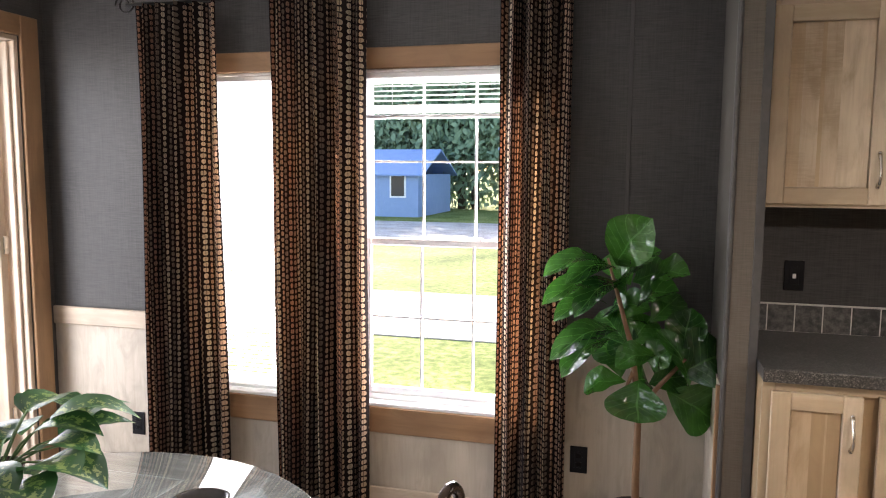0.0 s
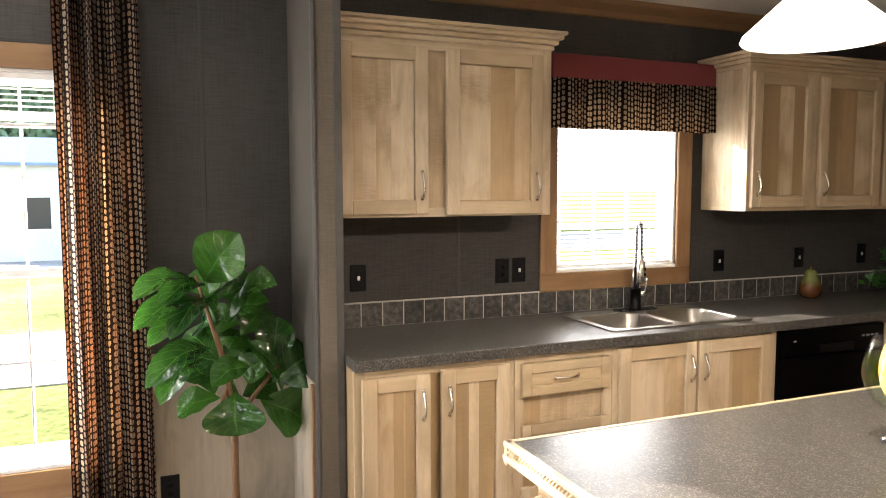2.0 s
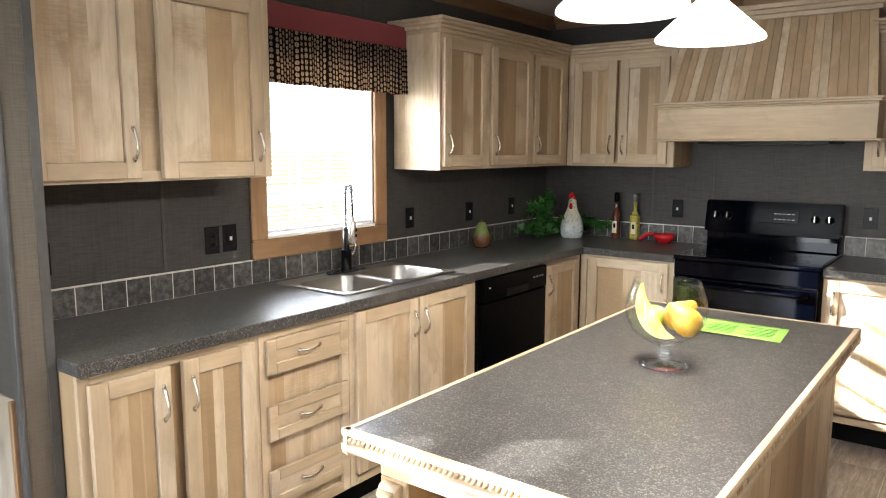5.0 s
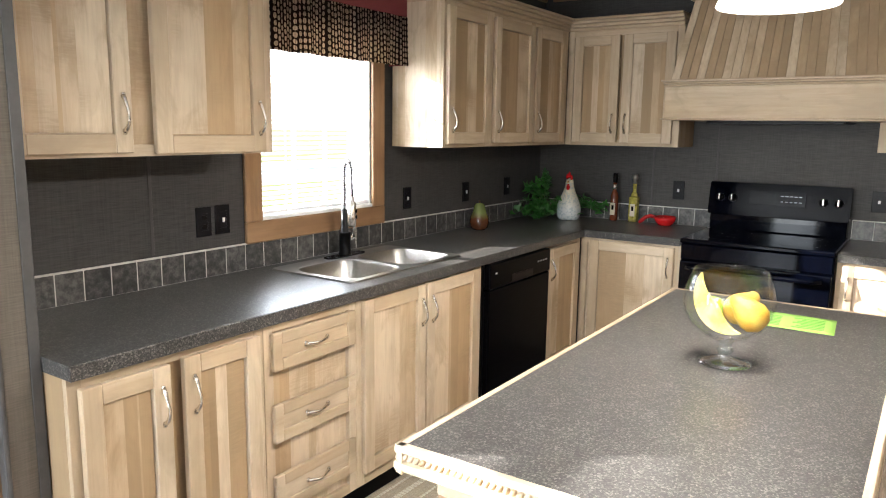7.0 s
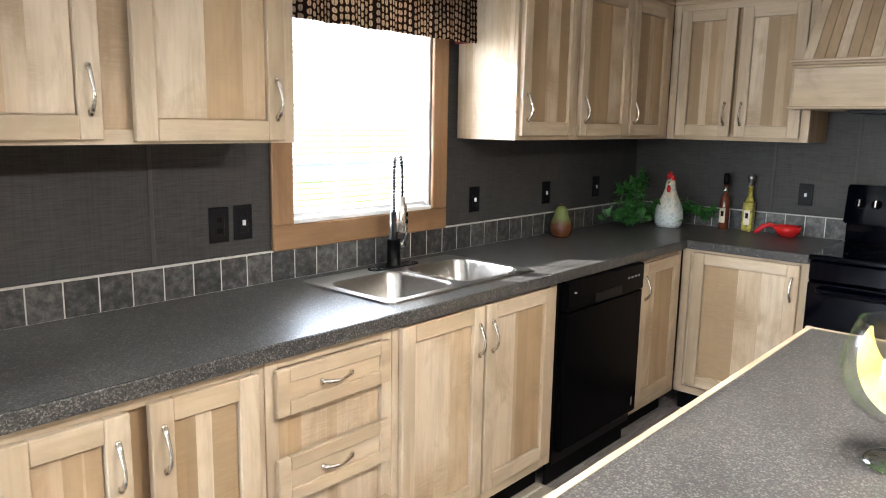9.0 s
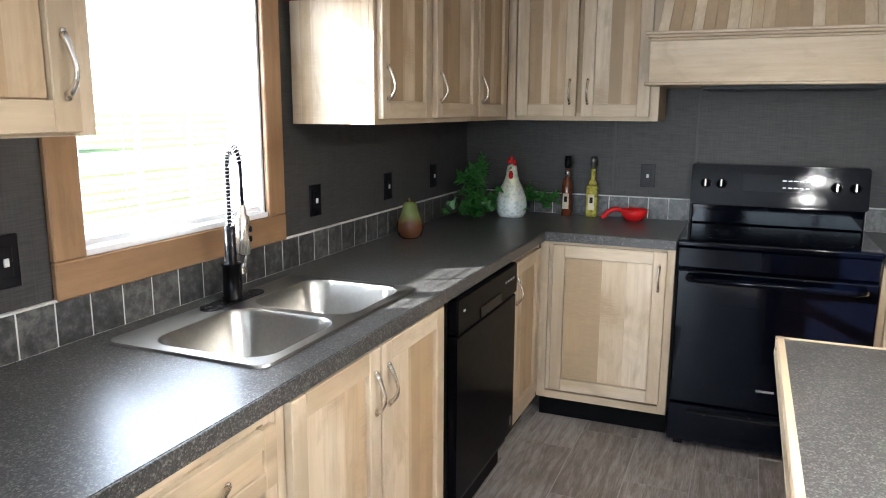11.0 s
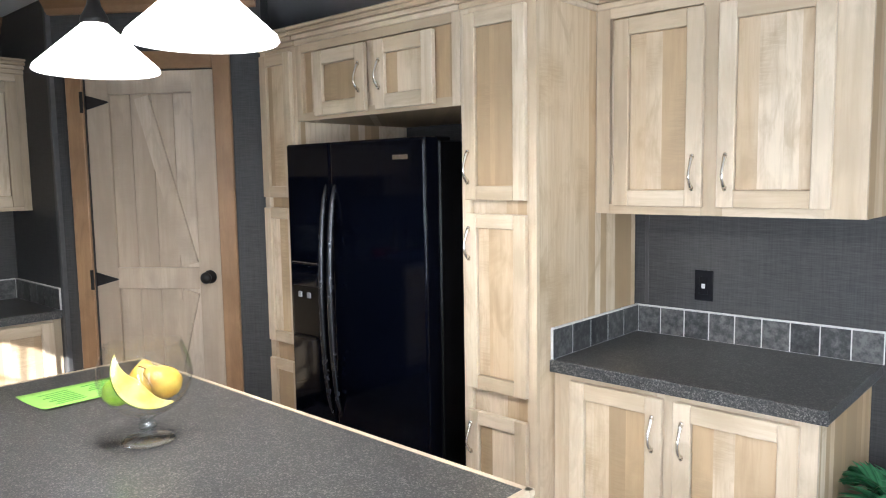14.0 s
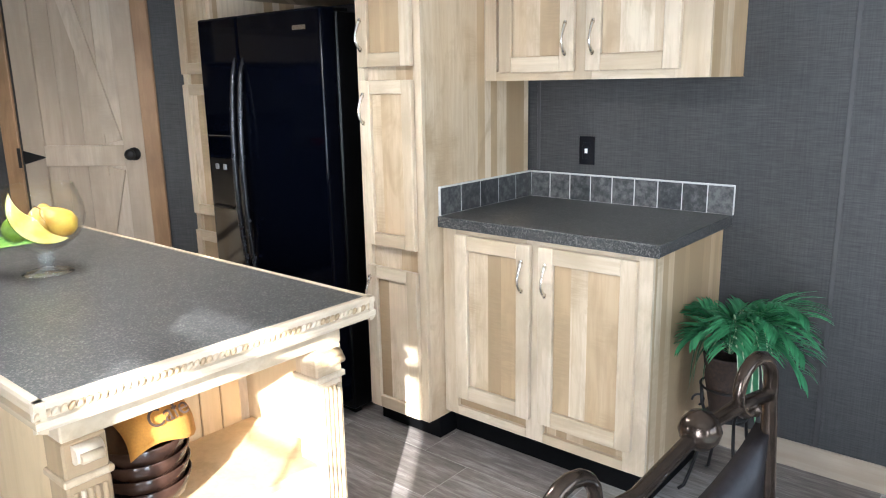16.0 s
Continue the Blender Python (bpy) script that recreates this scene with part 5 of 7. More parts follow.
for u0, u1, z0, z1 in ((DO0 + 0.004, DO0 + 0.004 + st, 0.012, DZ - 0.004), (DO1 - 0.004 - st, DO1 - 0.004, 0.012, DZ - 0.004)):
    part("stile", one((u0, -0.0215, z0), (u1, -0.004, z1), PM, 0.002), PINE_V, dl)
for z0, z1 in ((DZ - 0.11, DZ - 0.004), (1.02, 1.125), (0.012, 0.19)):
    part("cross_rail", one((DO0 + 0.004 + st, -0.0215, z0), (DO1 - 0.004 - st, -0.0045, z1), PM, 0.002), PINE_V, dl)


def brace(ua, za, ub, zb, wd=0.075):
    bm = bmesh.new()
    d_ = Vector((ub - ua, 0, zb - za)).normalized()
    nn = Vector((-d_.z, 0, d_.x)) * wd / 2
    L = [(ua, za), (ub, zb)]
    o = []
    for (p, q), s in ((L[0], 1), (L[1], 1), (L[1], -1), (L[0], -1)):
        o.append((p + nn.x * s, q + nn.z * s))
    va = [bm.verts.new(PM @ Vector((p, -0.0216, q))) for p, q in o]
    vb = [bm.verts.new(PM @ Vector((p, -0.007, q))) for p, q in o]
    bm.faces.new(va)
    bm.faces.new(vb)
    for i in range(4):
        bm.faces.new((va[i], va[(i + 1) % 4], vb[(i + 1) % 4], vb[i]))
    part("brace", bm, PINE_V, dl)


brace(DO0 + 0.285, DZ - 0.125, DO1 - 0.165, 1.14)
brace(DO1 - 0.165, 1.005, DO0 + 0.285, 0.205)
for z in (1.93, 1.067, 0.25):
    bm = bmesh.new()
    box(bm, (DO0 - 0.012, 0.0206, z - 0.05), (DO0 + 0.006, 0.026, z + 0.05), PM, 0.002)
    o_ = [(DO0 + 0.006, z - 0.035), (DO0 + 0.11, z - 0.006), (DO0 + 0.125, z), (DO0 + 0.11, z + 0.006), (DO0 + 0.006, z + 0.035)]
    va = [bm.verts.new(PM @ Vector((p, -0.0035, q))) for p, q in o_]
    vb = [bm.verts.new(PM @ Vector((p, 0.002, q))) for p, q in o_]
    bm.faces.new(va)
    bm.faces.new(vb)
    for i in range(5):
        bm.faces.new((va[i], va[(i + 1) % 5], vb[(i + 1) % 5], vb[i]))
    part("strap_hinge", bm, IRON, dr)
bm = bmesh.new()
MK = PM @ pose(DO1 - 0.065, -0.004, 1.08, -90, 0, 0)
lathe(bm, [(0.033, 0), (0.033, 0.006), (0.014, 0.012), (0.012, 0.03), (0.024, 0.04), (0.028, 0.052), (0.022, 0.064), (0, 0.067)], seg=20, M=MK)
part("door_knob", bm, IRON, dl, smooth=True)

# ---- island ----
isl = thing("kitchen_island", (1.99, 1.34, 0), "wooden kitchen island with a speckled laminate top and open shelf end", "kitchen island")
IX0, IX1, IY0, IY1 = 1.116, 2.845, 0.962, 1.730
part("top", one((IX0 + 0.018, IY0 + 0.018, 0.876), (IX1 - 0.018, IY1 - 0.018, 0.912)), LAMINATE, isl, "speckled dark grey laminate top")


def island_edge(M, length):
    e = bmesh.new()
    prof = [(0.0, 0.913), (0.014, 0.913), (0.017, 0.908), (0.017, 0.900), (0.010, 0.897), (0.010, 0.882), (0.019, 0.879), (0.019, 0.868), (0.013, 0.860), (0.0, 0.856)]
    va = [e.verts.new(M @ Vector((0, p, q))) for p, q in prof]
    vb = [e.verts.new(M @ Vector((length, p, q))) for p, q in prof]
    e.faces.new(va)
    e.faces.new(vb)
    for i in range(len(prof)):
        j = (i + 1) % len(prof)
        e.faces.new((va[i], vb[i], vb[j], va[j]))
    return e


def rope(M, length, step=0.0135):
    bm = bmesh.new()
    n = int(length / step)
    for i in range(n):
        u = (i + 0.5) * length / n
        R = M @ Matrix.Translation((u, 0.0115, 0.8895)) @ pose(0, 0, 0, 0, 38, 0)
        lathe(bm, [(0.0, -0.0095), (0.0045, -0.006), (0.006, 0), (0.0045, 0.006), (0.0, 0.0095)], seg=6, M=R, cap=False)
    return bm


for fac, x, y, L in (("W", IX0 + 0.0178, IY1 - 0.0, IY1 - IY0), ("S", IX0, IY0 + 0.0178, IX1 - IX0), ("E", IX1 - 0.0178, IY0, IY1 - IY0), ("N", IX1, IY1 - 0.0178, IX1 - IX0)):
    M = front(fac, x, y)
    ed = part("edge_moulding", island_edge(M, L), WOOD_X if fac in "SN" else WOOD_Y, isl)
    if fac in "WS":
        tagged(part("rope_bead", rope(M, L), WOOD_V, ed, "carved rope bead"), kind="stuff")
BX0, BX1, BY0, BY1 = 1.18, 2.79, 1.02, 1.675
part("apron", one((BX0, BY0, 0.80), (BX1, BY1, 0.875), bev=0.003), WOOD_X, isl)
# open end: posts, back boards, shelf, bottom
CUB = 1.56
bm = bmesh.new()
box(bm, (CUB, BY0 + 0.002, 0.09), (BX1, BY1 - 0.021, 0.7995))
part("body", bm, WOOD_V, isl)
npl = 7
for i in range(npl):
    bm = bmesh.new()
    a, b = BX0 + 0.09 + i * (BX1 - BX0 - 0.18) / npl, BX0 + 0.09 + (i + 1) * (BX1 - BX0 - 0.18) / npl
    box(bm, (a + 0.0015, BY0 - 0.004, 0.09), (b - 0.0015, BY0 + 0.0015, 0.7995), bev=0.0015)
    part("side_board", bm, WOOD_V, isl)
for i in range(9):
    bm = bmesh.new()
    a, b = BY0 + 0.05 + i * (BY1 - BY0 - 0.1) / 9, BY0 + 0.05 + (i + 1) * (BY1 - BY0 - 0.1) / 9
    box(bm, (CUB - 0.012, a + 0.0015, 0.12), (CUB - 0.001, b - 0.0015, 0.7995), bev=0.002)
    part("back_board", bm, MAPLE_V, isl)
for y0, y1 in ((BY0 + 0.003, BY0 + 0.02), (BY1 - 0.02, BY1 - 0.003)):
    part("cubby_side", one((BX0 + 0.07, y0, 0.09), (CUB - 0.001, y1, 0.7995)), MAPLE_V, isl)
part("shelf", one((BX0 + 0.02, BY0 + 0.021, 0.485), (CUB - 0.0125, BY1 - 0.021, 0.505), bev=0.002), MAPLE_V, isl)
part("bottom_shelf", one((BX0 + 0.02, BY0 + 0.021, 0.10), (CUB - 0.0125, BY1 - 0.021, 0.12), bev=0.002), MAPLE_V, isl)
part("plinth", one((BX0 + 0.05, BY0 + 0.05, 0), (BX1 - 0.05, BY1 - 0.05, 0.0895)), BLACK_MATT, isl)


def fluted_post(x, y):
    p = part("post", one((x - 0.04, y - 0.04, 0.0), (x + 0.04, y + 0.04, 0.7998), bev=0.004), WOOD_V, isl)
    for k in range(5):
        o = -0.026 + 0.013 * k
        for q in ((x - 0.0405, y + o), (x + o, y - 0.0405)):
            bm = bmesh.new()
            tube(bm, [(*q, 0.1), (*q, 0.70)], 0.0048, 6)
            part("reed", bm, WOOD_V, p)
    bm = bmesh.new()
    box(bm, (x - 0.046, y - 0.046, 0.715), (x + 0.046, y + 0.046, 0.73), bev=0.003)
    tube(bm, [(x - 0.047, y - 0.025, 0.775), (x - 0.047, y + 0.025, 0.775)], 0.018, 14)
    tube(bm, [(x - 0.066, y - 0.02, 0.772), (x - 0.066, y + 0.02, 0.772)], 0.010, 12)
    part("corbel", bm, WOOD_V, p)


for y in (BY0 + 0.04, BY1 - 0.04):
    fluted_post(BX0 + 0.04, y)
for y in (BY0 + 0.04, BY1 - 0.04):
    part("post", one((BX1 - 0.08, y - 0.04, 0.0), (BX1, y + 0.04, 0.7998), bev=0.004), WOOD_V, isl)
MI = front("N", 0, BY1 - 0.02)
for a, b, hl in ((-2.69, -2.33, "R"), (-2.31, -1.95, "L"), (-1.93, -1.60, "R")):
    shaker(isl, MI, "N", a, b, 0.13, 0.77, (b - 0.03 if hl == "R" else a + 0.03, 0.66))

# ---- pendant lamp ----
_c = Mat("lit_white_glass_shade", 0.3, color=(0.85, 0.85, 0.83))
_c.b.inputs["Emission Color"].default_value = (1.0, 0.95, 0.87, 1)
_c.b.inputs["Emission Strength"].default_value = 0.55
SHADE = translucent(_c, 0.4, (0.9, 0.9, 0.88))
lamp = thing("pendant_lamp", (1.99, 1.33, ZC), "iron island pendant with two lit white glass cone shades", "ceiling lamp")
LA, LB, LZ = Vector((1.655, 1.348, 1.828)), Vector((2.213, 1.326, 1.828)), 1.828
for c in (LA, LB):
    bm = bmesh.new()
    prof = [(0.030, 0.125), (0.034, 0.118), (0.148, 0.014), (0.152, 0.004), (0.149, 0.0), (0.144, 0.004), (0.140, 0.014), (0.028, 0.112)]
    lathe(bm, prof, c, 32, cap=False)
    sh = part("shade", bm, SHADE, lamp, "lit white glass cone", True)
    bm = bmesh.new()
    lathe(bm, [(0.0, 0.118), (0.036, 0.12), (0.034, 0.135), (0.018, 0.165), (0.014, 0.185), (0, 0.186)], c, 20)
    part("cup", bm, IRON, lamp, smooth=True)
    d = bpy.data.lights.new("bulb", "POINT")
    d.energy, d.shadow_soft_size, d.color = 5.4, 0.04, (1.0, 0.9, 0.78)
    o = new("bulb", d)
    o.location = (c.x, c.y, c.z + 0.035)
for s in (1, -1):
    bm = bmesh.new()
    pts = []
    for i in range(33):
        a = i / 32
        p = LA.lerp(LB, a)
        pts.append((p.x, p.y + 0.002 * s, LZ + 0.20 + s * 0.045 * math.sin(2 * math.pi * a) + 0.02 * math.sin(math.pi * a)))
    tube(bm, pts, 0.007, 8)
    part("curved_bar", bm, IRON, lamp, smooth=True)
mid = LA.lerp(LB, 0.5)
bm = bmesh.new()
tube(bm, [(mid.x, mid.y, LZ + 0.2), (mid.x, mid.y, ZC - 0.02)], 0.007, 8)
part("stem", bm, IRON, lamp, smooth=True)
bm = bmesh.new()
lathe(bm, [(0.06, ZC - 0.001), (0.06, ZC - 0.012), (0.045, ZC - 0.024), (0.0, ZC - 0.026)], (mid.x, mid.y, 0), 24)
part("canopy", bm, IRON, lamp, smooth=True)


# ---- curtains and valance ----
def curtain(x0, x1, label, folds, seed):
    """A hanging cloth with rounded folds; its UVs are cloth metres."""
    rnd = random.Random(seed)
    bm = bmesh.new()
    uv = bm.loops.layers.uv.new("UVMap")
    nx, nz = folds * 12, 26
    ph = [rnd.uniform(-0.6, 0.6) for _ in range(6)]
    grid, us = [], []
    for j in range(nz + 1):
        z = 2.255 - 2.215 * j / nz
        k = j / nz
        row, urow, u, last = [], [], 0.0, None
        for i in range(nx + 1):
            s = i / nx
            a = 2 * math.pi * folds * s + ph[0] * math.sin(2.1 * s * 6 + ph[1]) + 0.35 * math.sin(3 * k + ph[2] + 4 * s)
            amp = 0.042 + 0.014 * math.sin(5 * s + ph[3])
            w = 1.0 + 0.04 * math.sin(2.2 * k + ph[4])
            x = (x0 + x1) / 2 + (s - 0.5) * (x1 - x0) * w + 0.008 * math.sin(a * 2 + ph[5])
            y = 3.165 + amp * math.sin(a) + 0.006 * math.sin(7 * k + 9 * s)
            v = Vector((x, y, z))
            if last is not None:
                u += (Vector((x, y, 0)) - Vector((last.x, last.y, 0))).length
            last = v
            row.append(bm.verts.new(v))
            urow.append(u)
        grid.append(row)
        us.append(urow)
    for j in range(nz):
        for i in range(nx):
            f = bm.faces.new((grid[j][i], grid[j + 1][i], grid[j + 1][i + 1], grid[j][i + 1]))
            f.smooth = True
            for lp, (jj, ii) in zip(f.loops, ((j, i), (j + 1, i), (j + 1, i + 1), (j, i + 1))):
                lp[uv].uv = (us[13][ii], grid[jj][ii].co.z)
    c = thing("curtain", ((x0 + x1) / 2, 3.165, 0.04), label, "curtain", "dining curtains")
    ob = part("cloth", bm, CURTAIN, c)
    md = ob.modifiers.new("thickness", "SOLIDIFY")
    md.thickness = 0.002
    return c


curtain(-1.63, -1.21, "dark beaded curtain panel gathered beside the window", 5, 1)
curtain(-0.965, -0.525, "dark beaded curtain panel hanging between the windows", 5, 2)
curtain(0.055, 0.34, "dark beaded curtain panel beside the fig tree", 4, 3)
rod = thing("curtain_rod", (-0.64, 3.165, 2.25), "thin dark curtain rod with scrolled ends", "curtain rod")
bm = bmesh.new()
tube(bm, [(-1.68, 3.165, 2.262), (0.40, 3.165, 2.262)], 0.008, 10)
part("bar", bm, IRON, rod, smooth=True)
for x, s in ((-1.68, -1), (0.40, 1)):
    bm = bmesh.new()
    tube(bm, [(x + s * (0.06 + 0.055 * math.cos(a) * (1 - a / 14)) - s * 0.055, 3.165, 2.262 + 0.05 * math.sin(a) * (1 - a / 14)) for a in [i * 0.35 for i in range(28)]], 0.005, 6)
    part("scroll", bm, IRON, rod, smooth=True)
for x in (-1.55, -0.65, 0.3):
    bm = bmesh.new()
    tube(bm, [(x, 3.165, 2.255), (x, 3.22, 2.25), (x, YN - 0.001, 2.25)], 0.005, 6)
    part("bracket", bm, IRON, rod, smooth=True)

v = thing("valance", (2.57, 3.2, 1.80), "box valance with a dull red band over beaded cloth", "valance")
bm = bmesh.new()
uv = bm.loops.layers.uv.new("UVMap")
VX0, VX1 = 2.09, 3.048
npt = 40
top = [bm.verts.new((VX0 + (VX1 - VX0) * i / npt, 3.165 + 0.004 * math.sin(i * 0.9), 2.03)) for i in range(npt + 1)]
bot = [bm.verts.new((VX0 + (VX1 - VX0) * i / npt, 3.163 + 0.010 * math.sin(i * 0.9 + 0.4), 1.797 + 0.0012 * math.sin(i * 0.7))) for i in range(npt + 1)]
for i in range(npt):
    f = bm.faces.new((top[i], top[i + 1], bot[i + 1], bot[i]))
    f.smooth = True
    for lp in f.loops:
        lp[uv].uv = (lp.vert.co.x, lp.vert.co.z)
o = part("beaded_cloth", bm, VALANCE, v)
o.modifiers.new("thickness", "SOLIDIFY").thickness = 0.004
part("red_band", one((VX0, 3.158, 2.03), (VX1, 3.176, 2.14), bev=0.004), RED_CLOTH, v)
part("top_board", one((VX0, 3.177, 2.12), (VX1, YN - 0.0005, 2.138)), RED_CLOTH, v)
for x in (VX0, VX1 - 0.004):
    part("return", one((x, 3.177, 1.80), (x + 0.004, YN - 0.001, 2.119)), RED_CLOTH, v)


# ---- wall plates ----
def plate(M, label, n=1, switch=False):
    w = thing("wall_outlet", M @ Vector((0, 0, 0)), label, "wall outlet", "black wall plates")
    part("cover", one((-0.036, 0.0005, -0.058), (0.036, 0.006, 0.058), M, 0.002), PLATE, w)
    part("insert", one((-0.017, 0.006, -0.034), (0.017, 0.0085, 0.034), M, 0.001), PLATE, w)
    if switch:
        part("toggle", one((-0.006, 0.0085, -0.010), (0.006, 0.013, 0.008), M, 0.001), WHITE_PLASTIC, w)
    else:
        for z in (0.018, -0.018):
            part("socket", one((-0.011, 0.0085, z - 0.009), (0.011, 0.0095, z + 0.009), M, 0.001), BLACK_PLASTIC, w)
    return w


for x, z, sw in ((1.189, 1.13, True), (1.891, 1.13, False), (1.980, 1.132, True), (3.198, 1.128, True), (3.78, 1.125, True), (4.28, 1.13, True)):
    plate(front("S", x, YN) @ Matrix.Translation((0, 0, z)), "black wall plate on the charcoal wall", 1, sw)
for y, z in ((2.29, 1.13), (1.19, 1.13)):
    plate(front("W", XE, y) @ Matrix.Translation((0, 0, z)), "black wall plate beside the range", 1, True)
plate(front("N", 1.405, YS) @ Matrix.Translation((0, 0, 1.12)), "black wall plate over the side counter", 1, True)
plate(front("S", -1.775, YN - 0.006) @ Matrix.Translation((0, 0, 0.256)), "black wall outlet on the wainscot", 1, False)
plate(front("S", 0.395, YN - 0.006) @ Matrix.Translation((0, 0, 0.31)), "black wall outlet on the wainscot", 1, False)

# ---- floor tiles ----
fl = thing("floor", (1.2, 1.35, 0), "grey-brown wood-look vinyl floor laid in staggered planks", "floor", "", "structure")
PW, PLN = 0.25, 0.62
bm = bmesh.new()
box(bm, (0.0016, 0.0016, -0.0035), (PLN - 0.0016, PW - 0.0016, 0.0), bev=0.0008)
pm = bpy.data.meshes.new("plank")
bm.to_mesh(pm)
bm.free()
pm.materials.append(PLANK)
ny = 0
y = YS
while y < YN - 0.01:
    x = XW - (ny * 0.21 % PLN)
    while x < XE:
        o = new("plank", pm)
        o.parent = fl
        o.location = Vector((x, y, 0)) - Vector((1.2, 1.35, 0))
        x += PLN
    y += PW
    ny += 1


# ---- plants ----
def leaf_mat(name, a, b, rough=0.35, vein=None):
    M = Mat(name, rough)
    v = M.coords()
    n = M.noise(v, 22, 4, 0.6)
    r = M.math("FRACT", M.math("ADD", M.node("NewGeometry").outputs["Random Per Island"], M.node("ObjectInfo").outputs["Random"]))
    f = M.math("ADD", M.math("MULTIPLY", n, 0.6), M.math("MULTIPLY", r, 0.4))
    c = M.ramp(f, [(0.3, a), (0.7, b)])
    if vein:
        sep = M.node("SeparateXYZ")
        M.link(M.node("TexCoord").outputs["UV"], sep.inputs[0])
        puff = M.noise(v, 26, 2, 0.5)
        au = M.math("ABSOLUTE", M.math("SUBTRACT", sep.outputs[0], 0.5))
        if vein == "ribs":
            w = M.math("FRACT", M.math("SUBTRACT", M.math("MULTIPLY", sep.outputs[1], 7.0), M.math("MULTIPLY", au, 4.0)))
            line = M.math("MAXIMUM", M.math("LESS_THAN", w, 0.07), M.math("LESS_THAN", au, 0.018))
            c = M.mix(M.math("MULTIPLY", line, 0.45), c, tuple(min(1, k * 2.4 + 0.03) for k in b))
            M.bump(M.math("SUBTRACT", M.math("MULTIPLY", puff, 2.2), line), 0.55, 0.008)
        elif vein == "edges":
            c = M.mix(M.math("GREATER_THAN", M.math("ADD", au, M.math("MULTIPLY", n, 0.06)), 0.40), c, (0.62, 0.66, 0.45))
        elif vein == "mottled":
            sp = M.noise(v, 55, 3, 0.7)
            m = M.math("MULTIPLY", M.math("GREATER_THAN", sp, 0.53), M.math("LESS_THAN", au, 0.33))
            c = M.mix(M.math("MULTIPLY", m, 0.75), c, (0.34, 0.42, 0.13))
    M.color(c)
    return translucent(M, 0.18, tuple(min(1, k * 2.0) for k in b))


FIG = leaf_mat("fig_leaf", (0.006, 0.030, 0.008), (0.035, 0.125, 0.016), 0.17, "ribs")
PALM = leaf_mat("palm_leaf", (0.018, 0.10, 0.042), (0.10, 0.34, 0.15), 0.3)
STRAP = leaf_mat("striped_leaf", (0.02, 0.10, 0.04), (0.05, 0.2, 0.08), 0.4, "edges")
IVY = leaf_mat("ivy_leaf", (0.02, 0.095, 0.018), (0.06, 0.24, 0.04), 0.4)
DIEFF = leaf_mat("mottled_leaf", (0.010, 0.045, 0.014), (0.03, 0.10, 0.025), 0.35, "mottled")
STEM = plain("brown_stem", (0.16, 0.085, 0.04), 0.7, scale=60)
GREEN_STEM = plain("green_stem", (0.08, 0.14, 0.04), 0.6)
BASKET = plain("brown_woven_basket", (0.035, 0.019, 0.012), 0.8, var=0.5, scale=90, bump=0.6)


def leaf(bm, base, tip, normal, width, curl=0.15, rows=8, shape=0.6, cols=4, wave=0.0, fold=0.12, blunt=0.8):
    """A curved blade from base to tip with a raised middle and UVs across and along it."""
    uv = bm.loops.layers.uv.verify()
    base, tip = Vector(base), Vector(tip)
    ax = tip - base
    L = ax.length
    ax.normalize()
    side = ax.cross(Vector(normal)).normalized()
    up = side.cross(ax).normalized()
    g = []
    for j in range(rows + 1):
        t = j / rows
        w = width * (math.sin(math.pi * min(1.0, max(0.0, t)) ** shape) ** blunt) * 0.5 + 0.0008
        c = base + ax * (L * t) + up * (curl * L * math.sin(math.pi * t) - curl * L * 0.3 * t * t)
        row = []
        for i in range(cols + 1):
            s = 2 * i / cols - 1
            k = fold * abs(s) * w + wave * w * math.sin(t * 14 + s * 2)
            row.append(bm.verts.new(c + side * (w * s) + up * k))
        g.append(row)
    for j in range(rows):
        for i in range(cols):
            f = bm.faces.new((g[j][i], g[j][i + 1], g[j + 1][i + 1], g[j + 1][i]))
            f.smooth = True
            for lp, (jj, ii) in zip(f.loops, ((j, i), (j, i + 1), (j + 1, i + 1), (j + 1, i))):
                lp[uv].uv = (ii / cols, jj / rows)


# fiddle-leaf fig beside the stub wall: base and tip of each leaf, x and z from the crown's foot
fig = thing("fig_tree", (0.63, 3.05, 0), "artificial fiddle-leaf fig tree with large glossy leaves", "plant")
FIG_LEAVES = [
    (-0.10, 0.59, 0.02, 0.77, 0.125), (-0.12, 0.58, -0.34, 0.58, 0.10), (-0.10, 0.57, -0.26, 0.555, 0.09), (-0.08, 0.54, 0.06, 0.65, 0.10),
    (0.03, 0.53, 0.16, 0.575, 0.10), (-0.02, 0.43, 0.12, 0.52, 0.11), (-0.14, 0.49, -0.34, 0.48, 0.09), (-0.06, 0.51, -0.23, 0.44, 0.10),
    (-0.13, 0.44, -0.30, 0.42, 0.08), (-0.08, 0.33, -0.31, 0.28, 0.10), (-0.10, 0.29, -0.27, 0.22, 0.10), (-0.05, 0.14, -0.21, 0.09, 0.085),
    (0.0, 0.16, 0.0, 0.0, 0.145), (0.10, 0.11, 0.28, 0.0, 0.13), (0.14, 0.19, 0.31, 0.28, 0.15), (0.15, 0.24, 0.18, 0.43, 0.095),
    (0.18, 0.14, 0.06, 0.36, 0.06), (0.06, 0.26, -0.09, 0.22, 0.08), (-0.06, 0.48, -0.01, 0.60, 0.08), (0.05, 0.19, 0.11, 0.30, 0.09)]
rnd = random.Random(4)
